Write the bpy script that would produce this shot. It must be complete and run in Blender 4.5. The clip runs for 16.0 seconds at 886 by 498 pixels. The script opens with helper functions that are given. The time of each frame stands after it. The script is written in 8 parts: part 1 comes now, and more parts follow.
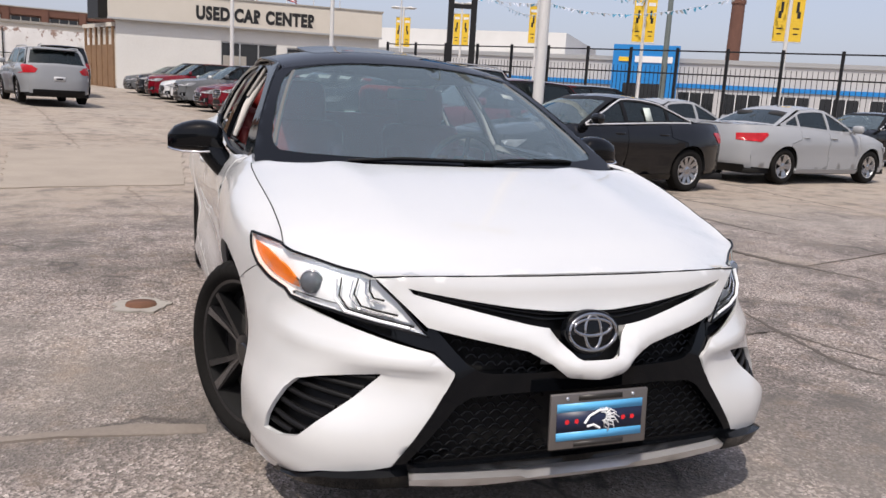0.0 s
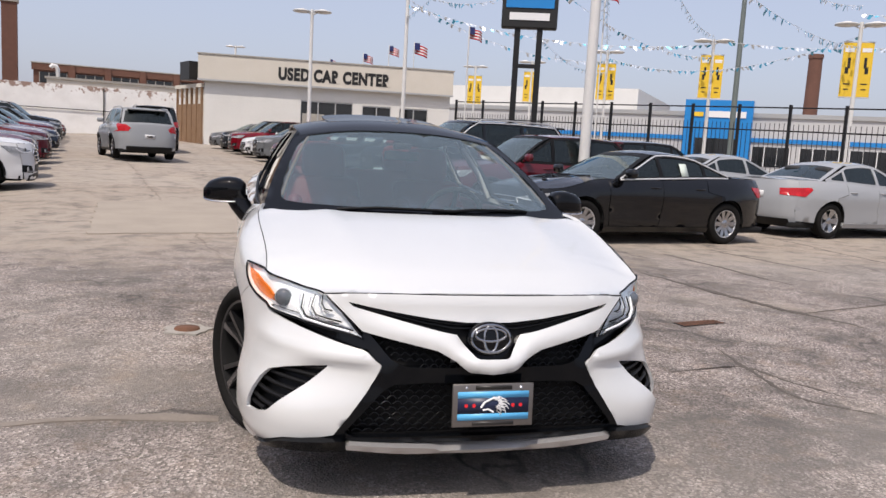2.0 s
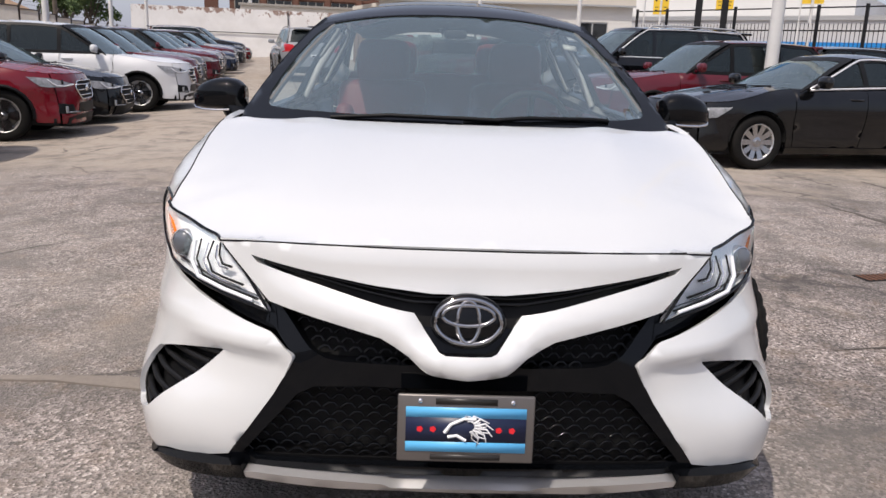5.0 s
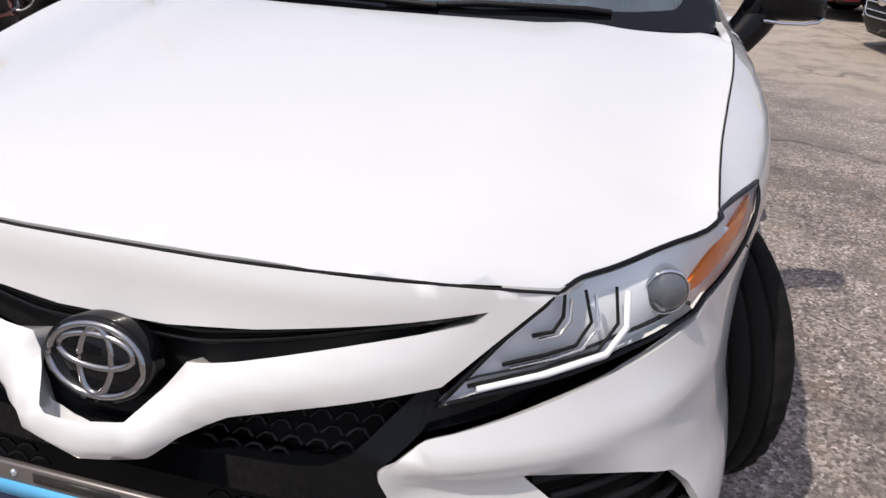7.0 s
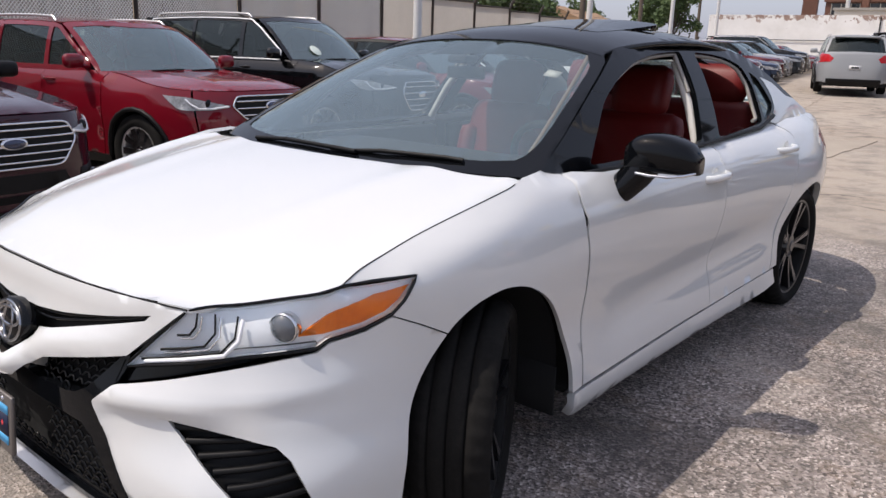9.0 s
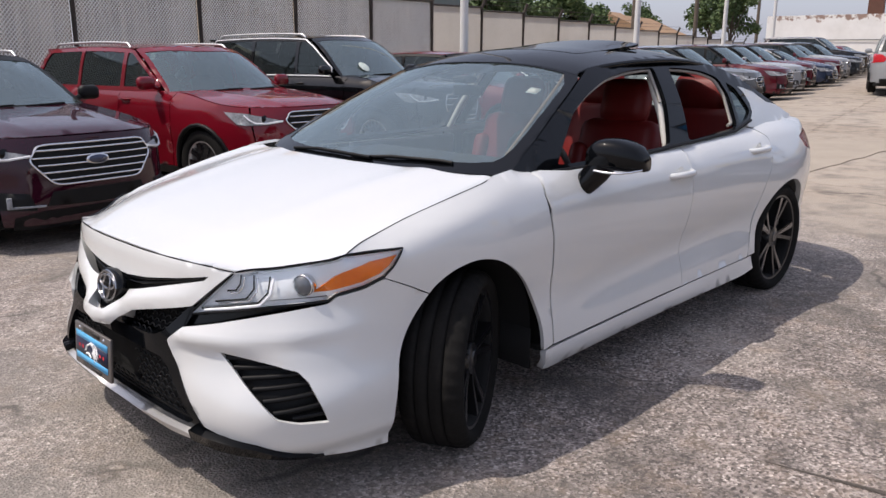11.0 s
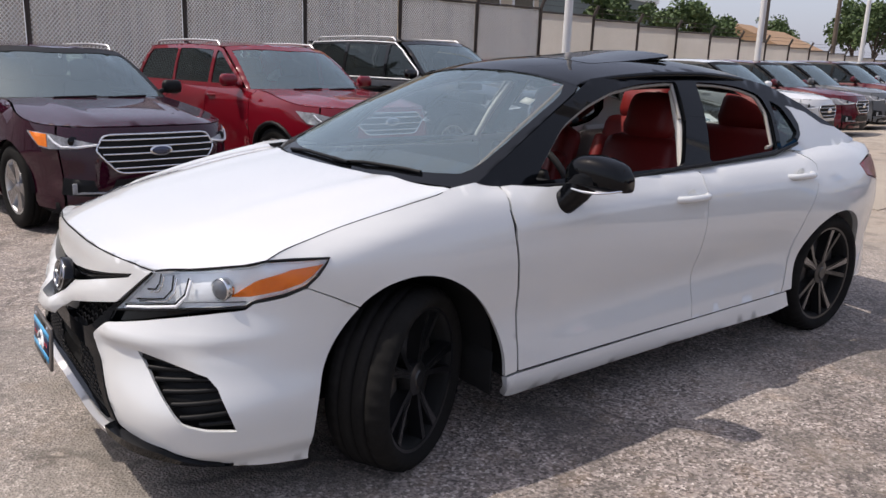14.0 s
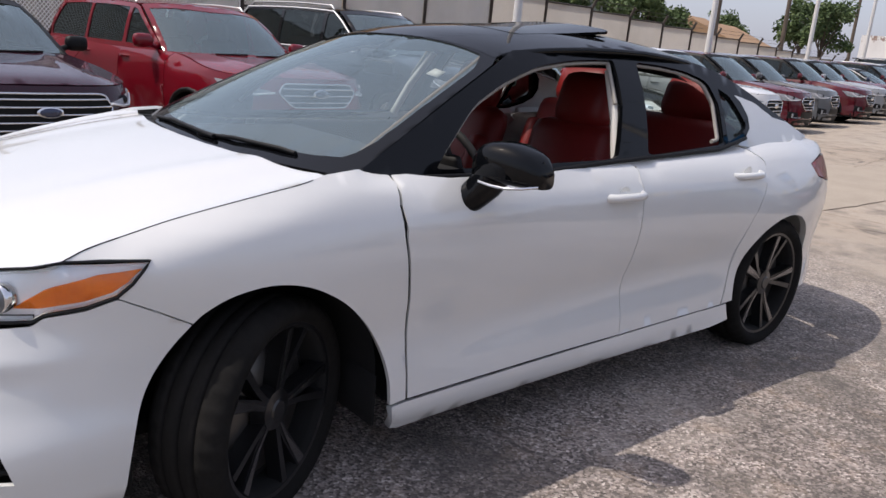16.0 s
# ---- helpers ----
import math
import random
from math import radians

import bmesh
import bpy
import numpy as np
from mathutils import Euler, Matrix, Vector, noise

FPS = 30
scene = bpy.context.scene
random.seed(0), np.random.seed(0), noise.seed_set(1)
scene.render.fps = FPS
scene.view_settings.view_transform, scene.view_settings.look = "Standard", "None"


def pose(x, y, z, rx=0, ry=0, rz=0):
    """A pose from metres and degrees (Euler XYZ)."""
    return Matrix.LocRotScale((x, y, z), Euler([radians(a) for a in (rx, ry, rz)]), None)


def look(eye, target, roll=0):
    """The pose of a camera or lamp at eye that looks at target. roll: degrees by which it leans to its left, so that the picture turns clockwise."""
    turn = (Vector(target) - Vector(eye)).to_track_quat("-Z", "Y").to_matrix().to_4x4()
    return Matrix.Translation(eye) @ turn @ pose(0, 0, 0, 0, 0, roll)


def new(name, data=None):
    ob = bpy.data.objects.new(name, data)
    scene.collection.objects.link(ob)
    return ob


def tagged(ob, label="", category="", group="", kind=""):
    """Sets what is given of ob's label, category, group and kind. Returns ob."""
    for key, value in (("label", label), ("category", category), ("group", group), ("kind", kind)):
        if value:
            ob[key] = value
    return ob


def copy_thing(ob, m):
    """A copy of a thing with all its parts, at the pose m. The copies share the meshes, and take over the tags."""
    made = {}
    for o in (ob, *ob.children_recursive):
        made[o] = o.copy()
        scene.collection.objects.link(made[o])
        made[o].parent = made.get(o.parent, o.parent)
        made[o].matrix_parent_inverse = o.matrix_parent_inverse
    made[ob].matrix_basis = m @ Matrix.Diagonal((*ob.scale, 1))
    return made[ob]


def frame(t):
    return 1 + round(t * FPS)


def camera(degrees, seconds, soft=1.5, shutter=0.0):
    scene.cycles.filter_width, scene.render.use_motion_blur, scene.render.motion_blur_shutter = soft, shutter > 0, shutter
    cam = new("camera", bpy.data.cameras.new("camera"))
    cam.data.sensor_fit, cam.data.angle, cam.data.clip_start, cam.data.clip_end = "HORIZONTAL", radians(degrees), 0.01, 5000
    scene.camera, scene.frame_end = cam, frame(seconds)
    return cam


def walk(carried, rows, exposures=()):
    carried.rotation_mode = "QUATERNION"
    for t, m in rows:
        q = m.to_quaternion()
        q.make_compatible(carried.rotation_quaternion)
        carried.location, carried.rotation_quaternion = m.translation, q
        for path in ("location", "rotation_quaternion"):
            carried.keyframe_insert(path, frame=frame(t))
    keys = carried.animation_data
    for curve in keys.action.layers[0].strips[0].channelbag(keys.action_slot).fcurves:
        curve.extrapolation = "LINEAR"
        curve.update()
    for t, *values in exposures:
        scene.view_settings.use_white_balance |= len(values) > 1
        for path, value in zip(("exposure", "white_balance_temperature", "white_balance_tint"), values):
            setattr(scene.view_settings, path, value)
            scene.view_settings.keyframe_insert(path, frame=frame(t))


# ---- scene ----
cam = camera(59.3, 16.0)
PATH = [
    (0, (-1.163, -2.824, 1.246), (-0.476, -0.983, 0.87), 3.3),
    (0.5, (-1.142, -3.174, 1.263), (-0.532, -1.305, 0.896), 3.8),
    (1, (-1.186, -3.481, 1.296), (-0.579, -1.597, 1.007), 4.0),
    (1.5, (-1.097, -3.611, 1.31), (-0.51, -1.72, 1.034), 3.2),
    (2, (-0.911, -3.677, 1.31), (-0.41, -1.757, 1.058), 3.2),
    (2.5, (-0.801, -3.578, 1.291), (-0.359, -1.654, 0.972), 3.5),
    (3, (-0.714, -3.315, 1.281), (-0.306, -1.394, 0.903), 3.7),
    (3.5, (-0.561, -3.098, 1.263), (-0.213, -1.176, 0.834), 2.8),
    (4, (-0.325, -2.933, 1.26), (-0.113, -0.991, 0.833), 2.2),
    (4.2, (-0.272, -2.878, 1.248), (-0.088, -0.935, 0.811), 2.2),
    (6.5, (0.398, -2.075, 1.173), (0.059, -0.213, 0.525), 2.1),
    (7, (0.688, -1.738, 1.212), (0.225, 0.036, 0.416), 2.9),
    (7.5, (1.017, -1.449, 1.302), (0.377, 0.3, 0.573), 6.7),
    (8, (1.445, -1.426, 1.348), (0.41, 0.177, 0.749), 5.6),
    (8.5, (1.805, -1.552, 1.37), (0.637, -0.03, 0.809), 3.7),
    (8.7, (1.949, -1.621, 1.348), (0.74, -0.114, 0.829), 2.9),
    (10.8, (2.726, -2.071, 1.421), (1.383, -0.668, 0.948), 0.3),
    (11, (2.758, -2.035, 1.42), (1.392, -0.654, 0.944), 0.2),
    (11.5, (2.821, -1.959, 1.413), (1.415, -0.621, 0.931), 0.1),
    (12, (2.843, -1.87, 1.415), (1.42, -0.552, 0.928), 1.0),
    (12.5, (2.758, -1.725, 1.397), (1.327, -0.414, 0.913), 1.7),
    (13, (2.756, -1.598, 1.4), (1.283, -0.338, 0.905), 1.8),
    (13.5, (2.922, -1.505, 1.411), (1.396, -0.304, 0.934), 1.7),
    (14, (3.037, -1.487, 1.426), (1.479, -0.324, 0.96), 2.1),
    (14.5, (3.065, -1.49, 1.427), (1.496, -0.331, 0.987), 2.8),
    (15, (3.05, -1.437, 1.423), (1.488, -0.275, 0.961), 3.8),
    (15.5, (2.969, -1.284, 1.414), (1.458, -0.069, 0.921), 4.9),
    (16, (2.736, -0.983, 1.382), (1.27, 0.279, 0.873), 5.2),
]
walk(cam, [(t, look(eye, target, roll)) for t, eye, target, roll in PATH], [(0.0, 0.55, 6750, 13), (7.5, 0.54, 6750, 13), (8.5, 0.64, 6750, 13), (16.0, 0.62, 6750, 13)])

# ---- light ----
SUN = Vector((-0.36, -0.47, 1.0)).normalized()
world = bpy.data.worlds.new("sky")
scene.world = world
world.use_nodes = True
wn, wl = world.node_tree.nodes, world.node_tree.links
sky = wn.new("ShaderNodeTexSky")
sky.sky_type, sky.sun_disc = "NISHITA", False
sky.sun_elevation, sky.sun_rotation = math.asin(SUN.z), math.atan2(SUN.x, SUN.y)
sky.air_density, sky.dust_density, sky.ozone_density = 1.0, 3.6, 2.0
wn["Background"].inputs["Strength"].default_value = 0.138
haze = wn.new("ShaderNodeMix")
haze.data_type = "RGBA"
haze.inputs[0].default_value, haze.inputs[7].default_value = 0.6, (2.75, 2.95, 3.75, 1)
wl.new(sky.outputs["Color"], haze.inputs[6])
wl.new(haze.outputs[2], wn["Background"].inputs["Color"])
sun = new("sun", bpy.data.lights.new("sun", "SUN"))
sun.data.energy, sun.data.angle, sun.data.color = 2.28, radians(0.6), (1.0, 0.95, 0.88)
sun.matrix_world = look(SUN * 60, (0, 0, 0))
scene.view_settings.exposure = 0.0

# ---- materials ----
def material(name, rgb=(0.5, 0.5, 0.5), rough=0.5, metal=0.0, coat=0.0, trans=0.0, ior=1.45, emit=None):
    m = bpy.data.materials.new(name)
    m.use_nodes = True
    b = m.node_tree.nodes["Principled BSDF"]
    b.inputs["Base Color"].default_value = (*rgb, 1)
    b.inputs["Roughness"].default_value, b.inputs["Metallic"].default_value = rough, metal
    b.inputs["Coat Weight"].default_value, b.inputs["Coat Roughness"].default_value = coat, 0.04
    b.inputs["Transmission Weight"].default_value, b.inputs["IOR"].default_value = trans, ior
    if emit:
        b.inputs["Emission Color"].default_value, b.inputs["Emission Strength"].default_value = (*rgb, 1), emit
    return m


def node(m, kind, **values):
    n = m.node_tree.nodes.new("ShaderNode" + kind)
    for k, v in values.items():
        n.inputs[k.replace("_", " ")].default_value = v
    return n


def wire(m, *pairs):
    for a, b in pairs:
        m.node_tree.links.new(a, b)


def ramp(m, source, *stops):
    r = m.node_tree.nodes.new("ShaderNodeValToRGB")
    while len(r.color_ramp.elements) < len(stops):
        r.color_ramp.elements.new(0.5)
    for e, (at, c) in zip(r.color_ramp.elements, stops):
        e.position, e.color = at, (*c, 1) if len(c) == 3 else c
    wire(m, (source, r.inputs["Fac"]))
    return r.outputs["Color"]


def grey(v):
    return (v, v, v)


def mixed(m, fac, a, b, how="MIX"):
    n = m.node_tree.nodes.new("ShaderNodeMix")
    n.data_type, n.blend_type = "RGBA", how
    for value, socket in ((fac, n.inputs[0]), (a, n.inputs[6]), (b, n.inputs[7])):
        if hasattr(value, "links"):
            wire(m, (value, socket))
        else:
            socket.default_value = value if not isinstance(value, tuple) or len(value) == 4 else (*value, 1)
    return n.outputs[2]


def where(m, scale=1.0, kind="Object"):
    t = node(m, "TexCoord")
    g = node(m, "Mapping")
    g.inputs["Scale"].default_value = (scale, scale, scale) if not isinstance(scale, tuple) else scale
    wire(m, (t.outputs[kind], g.inputs["Vector"]))
    return g.outputs["Vector"]


def noisy(m, at, scale, detail=4.0, rough=0.6):
    n = node(m, "TexNoise", Scale=scale, Detail=detail, Roughness=rough)
    wire(m, (at, n.inputs["Vector"]))
    return n.outputs["Fac"]


def bumped(m, height, strength=0.3, far=0.01):
    n = node(m, "Bump", Strength=strength, Distance=far)
    wire(m, (height, n.inputs["Height"]), (n.outputs["Normal"], m.node_tree.nodes["Principled BSDF"].inputs["Normal"]))
    return n


def base(m):
    return m.node_tree.nodes["Principled BSDF"].inputs["Base Color"]


def roughness(m):
    return m.node_tree.nodes["Principled BSDF"].inputs["Roughness"]


def mottled(name, a, b, scale=3.0, fine=40.0, rough=0.8, bump=0.2, far=0.004, gloss=0.5):
    """Two tones at two scales with fine relief."""
    m = material(name, a, rough)
    at = where(m)
    big, small = noisy(m, at, scale, 6), noisy(m, at, fine, 4)
    wire(m, (mixed(m, 0.5, ramp(m, big, (0.35, a), (0.65, b)), ramp(m, small, (0.3, a), (0.7, b))), base(m)))
    bumped(m, small, bump, far)
    m.node_tree.nodes["Principled BSDF"].inputs["Specular IOR Level"].default_value = gloss
    return m


def paint(name, rgb=None, flake=0.0, dust_haze=0.012, coat_ior=1.33):
    """Clear-coated car paint; without rgb it takes the object's own colour."""
    m = material(name, rgb or (0.5, 0.5, 0.5), 0.42, flake, 1.0)
    at = where(m)
    m.node_tree.nodes["Principled BSDF"].inputs["Specular IOR Level"].default_value = 0.1
    m.node_tree.nodes["Principled BSDF"].inputs["Coat IOR"].default_value = coat_ior
    info = node(m, "ObjectInfo")
    tone = noisy(m, at, 2.2, 5)
    colour = info.outputs["Color"] if rgb is None else (*rgb, 1)
    wire(m, (mixed(m, ramp(m, tone, (0.4, grey(0.0)), (0.75, grey(dust_haze))), colour, (0.33, 0.30, 0.26, 1)), base(m)))
    speck = noisy(m, at, 900, 1)
    wire(m, (ramp(m, speck, (0.3, grey(0.3)), (0.7, grey(0.5))), roughness(m)))
    return m


def pane(name, tint, gloss=0.02, film=0.03, ior=1.7):
    """Thin tinted glass: light passes through it, more mirrored at a slant."""
    m = bpy.data.materials.new(name)
    m.use_nodes = True
    t = m.node_tree
    t.nodes.clear()
    out, mix = t.nodes.new("ShaderNodeOutputMaterial"), t.nodes.new("ShaderNodeMixShader")
    clear, shine, fr = t.nodes.new("ShaderNodeBsdfTransparent"), t.nodes.new("ShaderNodeBsdfGlossy"), t.nodes.new("ShaderNodeFresnel")
    clear.inputs["Color"].default_value = (*tint, 1)
    shine.inputs["Roughness"].default_value, shine.inputs["Color"].default_value = gloss, (0.88, 1.0, 1.0, 1)
    fr.inputs["IOR"].default_value = ior
    # teal diffuse film: some dust, mostly a painted stand-in for reflected sky
    dust_haze, veil = t.nodes.new("ShaderNodeBsdfDiffuse"), t.nodes.new("ShaderNodeMixShader")
    dust_haze.inputs["Color"].default_value, veil.inputs[0].default_value = (0.36, 0.47, 0.48, 1), film
    for a, b in ((fr.outputs[0], mix.inputs[0]), (clear.outputs[0], veil.inputs[1]), (dust_haze.outputs[0], veil.inputs[2]), (veil.outputs[0], mix.inputs[1]), (shine.outputs[0], mix.inputs[2]), (mix.outputs[0], out.inputs[0])):
        t.links.new(a, b)
    return m


def pearl_paint():
    m = material("pearl_white_paint", (0.80, 0.80, 0.79), 0.35, 0.0, 1.0)
    at = where(m)
    tone = noisy(m, at, 1.6, 5)
    wire(m, (ramp(m, tone, (0.35, (0.640, 0.645, 0.632)), (0.7, (0.617, 0.622, 0.610))), base(m)))
    m.node_tree.nodes["Principled BSDF"].inputs["Coat IOR"].default_value = 1.78
    m.node_tree.nodes["Principled BSDF"].inputs["Coat Roughness"].default_value = 0.025
    speck = noisy(m, at, 1400, 1)
    wire(m, (ramp(m, speck, (0.3, grey(0.24)), (0.7, grey(0.44))), roughness(m)))
    return m


def ground_material():
    """Worn lot: pale asphalt with stone in it, concrete patches, tar-dark stains and cracks."""
    m = material("worn_asphalt", (0.2, 0.19, 0.18), 0.9)
    at = where(m)
    grit = node(m, "TexVoronoi", Scale=95.0)
    wire(m, (at, grit.inputs["Vector"]))
    fine = noisy(m, at, 150.0, 4, 0.75)
    chips = node(m, "TexVoronoi", Scale=75.0, Randomness=1.0)
    wire(m, (at, chips.inputs["Vector"]))
    patch, blot, wide = noisy(m, at, 0.55, 6, 0.62), noisy(m, at, 2.3, 7, 0.7), noisy(m, at, 0.16, 4)
    stone = ramp(m, grit.outputs["Color"], (0.0, (0.04, 0.034, 0.031)), (0.4, (0.185, 0.155, 0.137)), (0.75, (0.40, 0.338, 0.303)), (1.0, (0.80, 0.71, 0.65)))
    bits = node(m, "SeparateColor")
    wire(m, (chips.outputs["Color"], bits.inputs["Color"]))
    stone = mixed(m, ramp(m, bits.outputs["Red"], (0.74, grey(0.0)), (0.78, grey(0.8))), stone, mixed(m, bits.outputs["Green"], (0.045, 0.038, 0.036, 1), (0.52, 0.45, 0.41, 1)))
    sandy = ramp(m, fine, (0.3, (0.275, 0.230, 0.186)), (0.7, (0.44, 0.375, 0.308)))
    sep = node(m, "SeparateXYZ")
    wire(m, (at, sep.inputs[0]))
    far = node(m, "MapRange")
    far.inputs["From Min"].default_value, far.inputs["From Max"].default_value = 4.0, 11.5
    wire(m, (sep.outputs["Y"], far.inputs["Value"]))
    add = node(m, "Math")
    add.operation = "ADD"
    wire(m, (far.outputs[0], add.inputs[0]), (patch, add.inputs[1]))
    which = ramp(m, add.outputs[0], (0.56, grey(0.0)), (0.80, grey(1.0)))
    slab = node(m, "Mapping")
    slab.inputs["Rotation"].default_value = (0, 0, radians(-10.5))
    sway = node(m, "VectorMath")
    sway.operation, sway.inputs[1].default_value = "MULTIPLY", (0.35, 0.35, 0.0)
    drift = node(m, "TexNoise", Scale=1.3, Detail=6.0, Roughness=0.7)
    shifted = node(m, "VectorMath")
    shifted.operation = "ADD"
    wire(m, (at, drift.inputs["Vector"]), (drift.outputs["Color"], sway.inputs[0]), (sway.outputs[0], shifted.inputs[0]), (at, shifted.inputs[1]), (shifted.outputs[0], slab.inputs["Vector"]))
    joints = node(m, "TexBrick", Scale=1.0, Mortar_Size=0.022, Mortar_Smooth=0.3, Bias=0.0, Brick_Width=4.6, Row_Height=3.7)
    joints.offset = 0.0
    joints.inputs["Color1"].default_value, joints.inputs["Color2"].default_value, joints.inputs["Mortar"].default_value = (0.96, 0.95, 0.94, 1), (1.1, 1.1, 1.1, 1), (0.70, 0.67, 0.64, 1)
    wire(m, (slab.outputs["Vector"], joints.inputs["Vector"]))
    sandy = mixed(m, 1.0, sandy, joints.outputs["Color"], "MULTIPLY")
    tarry = noisy(m, shifted.outputs[0], 0.85, 8, 0.72)
    stone = mixed(m, ramp(m, tarry, (0.48, grey(0.0)), (0.58, grey(0.62))), stone, (0.085, 0.074, 0.066, 1))
    stone = mixed(m, ramp(m, tarry, (0.36, grey(0.38)), (0.44, grey(0.0))), stone, (0.42, 0.37, 0.325, 1))
    body = mixed(m, which, stone, sandy)
    body = mixed(m, ramp(m, noisy(m, at, 5.5, 5, 0.7), (0.52, grey(0.0)), (0.66, grey(0.22))), body, (0.30, 0.20, 0.12, 1))
    body = mixed(m, ramp(m, blot, (0.475, grey(0.0)), (0.66, grey(0.62))), body, (0.07, 0.063, 0.058, 1))
    # tar soaked into the ground in front of the iron fence's side
    spill = node(m, "VectorMath")
    spill.operation, spill.inputs[1].default_value = "DISTANCE", (2.15, -0.5, 0.0)
    reach = node(m, "MapRange")
    reach.inputs["From Min"].default_value, reach.inputs["From Max"].default_value = 0.1, 1.5
    reach.inputs["To Min"].default_value, reach.inputs["To Max"].default_value = 0.16, -0.2
    soak = node(m, "Math")
    soak.operation = "ADD"
    wire(m, (at, spill.inputs[0]), (spill.outputs["Value"], reach.inputs["Value"]), (reach.outputs[0], soak.inputs[0]), (blot, soak.inputs[1]))
    body = mixed(m, ramp(m, soak.outputs[0], (0.52, grey(0.0)), (0.66, grey(0.6))), body, (0.085, 0.078, 0.072, 1))
    body = mixed(m, ramp(m, wide, (0.42, grey(0.0)), (0.62, grey(0.35))), body, (0.36, 0.33, 0.29, 1))
    warp = node(m, "VectorMath")
    warp.operation = "ADD"
    wob = node(m, "TexNoise", Scale=1.7, Detail=5.0)
    wire(m, (at, wob.inputs["Vector"]), (wob.outputs["Color"], warp.inputs[0]), (at, warp.inputs[1]))
    crack = node(m, "TexVoronoi", Scale=0.42)
    crack.feature = "DISTANCE_TO_EDGE"
    wire(m, (warp.outputs[0], crack.inputs["Vector"]))
    line = ramp(m, crack.outputs["Distance"], (0.0, grey(1.0)), (0.006, grey(0.8)), (0.014, grey(0.0)))
    gate = mixed(m, 1.0, line, ramp(m, noisy(m, at, 0.9, 3), (0.45, grey(0.0)), (0.60, grey(0.7))), "MULTIPLY")
    body = mixed(m, gate, body, (0.045, 0.04, 0.037, 1))
    wire(m, (body, base(m)))
    h = mixed(m, 0.75, fine, grit.outputs["Distance"], "MIX")
    h = mixed(m, gate, h, (0, 0, 0, 1))
    bumped(m, h, 0.65, 0.013)
    return m


WHITE = pearl_paint()
PAINT = paint("clear_coated_paint", dust_haze=0.002, coat_ior=1.5)
PAINT.node_tree.nodes["Principled BSDF"].inputs["Coat Weight"].default_value = 0.88
PAINT.node_tree.nodes["Principled BSDF"].inputs["Specular IOR Level"].default_value = 0.02
PAINT.node_tree.nodes["Principled BSDF"].inputs["Coat Weight"].default_value = 1.0
GLOSS_BLACK = paint("gloss_black_paint", (0.003, 0.0035, 0.0045), dust_haze=0.002, coat_ior=1.44)
GLOSS_BLACK.node_tree.nodes["Principled BSDF"].inputs["Coat Weight"].default_value = 0.65
GLOSS_BLACK.node_tree.nodes["Principled BSDF"].inputs["Specular IOR Level"].default_value = 0.0
PIANO_BLACK = paint("piano_black", (0.003, 0.0035, 0.0045), dust_haze=0.0, coat_ior=1.42)
PIANO_BLACK.node_tree.nodes["Principled BSDF"].inputs["Specular IOR Level"].default_value = 0.0
PIANO_BLACK.node_tree.nodes["Principled BSDF"].inputs["Coat Weight"].default_value = 0.55
PLASTIC = mottled("black_plastic", (0.005, 0.005, 0.0055), (0.009, 0.009, 0.0095), 6, 300, 0.5, 0.15, 0.001, 0.22)
RUBBER = mottled("tyre_rubber", (0.007, 0.0068, 0.0065), (0.015, 0.014, 0.013), 8, 90, 0.85, 0.2, 0.002, 0.15)
BRIGHT_TRIM = material("bright_trim", (0.70, 0.70, 0.71), 0.38, 0.35)
DARK_CHROME = material("dark_chrome", (0.36, 0.36, 0.37), 0.14, 1.0)
CHROME = material("chrome", (0.75, 0.75, 0.76), 0.09, 1.0)
SATIN = material("satin_silver", (0.58, 0.57, 0.56), 0.34, 0.7)
ALLOY = material("machined_alloy", (0.42, 0.42, 0.43), 0.22, 1.0)
MACHINED = material("dark_machined_face", (0.27, 0.27, 0.28), 0.22, 1.0)
DISC_STEEL = material("brake_disc_steel", (0.10, 0.095, 0.09), 0.45, 0.8)
ALLOY_DARK = material("black_alloy", (0.012, 0.012, 0.013), 0.3, 0.2, 0.6)
GLASS = pane("tinted_window_glass", (0.58, 0.65, 0.64), 0.02, 0.095, 2.35)
GLASS_REAR = pane("rear_window_glass", (0.22, 0.26, 0.26), 0.02, 0.01, 1.03)
GLASS_DARK = pane("dark_window_glass", (0.10, 0.115, 0.115), 0.02, 0.02, 1.5)
LENS = pane("lamp_lens", (0.99, 0.99, 0.99), 0.015, 0.0, 1.38)
AMBER = mottled("amber_lens", (0.95, 0.25, 0.02), (0.78, 0.16, 0.012), 16, 120, 0.15, 0.3, 0.004)
RED_LENS = mottled("red_lens", (0.48, 0.010, 0.016), (0.34, 0.006, 0.010), 9, 60, 0.2, 0.2, 0.004)
DARK_LENS = mottled("smoked_red_lens", (0.20, 0.006, 0.010), (0.11, 0.004, 0.007), 9, 60, 0.25, 0.2, 0.004, 0.3)
REFLECTOR = material("lamp_reflector", (0.93, 0.94, 0.96), 0.28, 0.0, 0.5)
RED_LEATHER = mottled("red_leather", (0.205, 0.011, 0.010), (0.155, 0.008, 0.0075), 5, 160, 0.5, 0.25, 0.0015)
CABIN = mottled("dark_cabin_trim", (0.018, 0.018, 0.019), (0.03, 0.03, 0.031), 6, 200, 0.7, 0.2, 0.001)
SEAL = mottled("pale_rubber_seal", (0.34, 0.32, 0.29), (0.27, 0.255, 0.235), 5, 120, 0.8, 0.15, 0.001)
CREAM = mottled("cream_pillar_trim", (0.62, 0.60, 0.56), (0.56, 0.54, 0.50), 5, 120, 0.8, 0.15, 0.001)
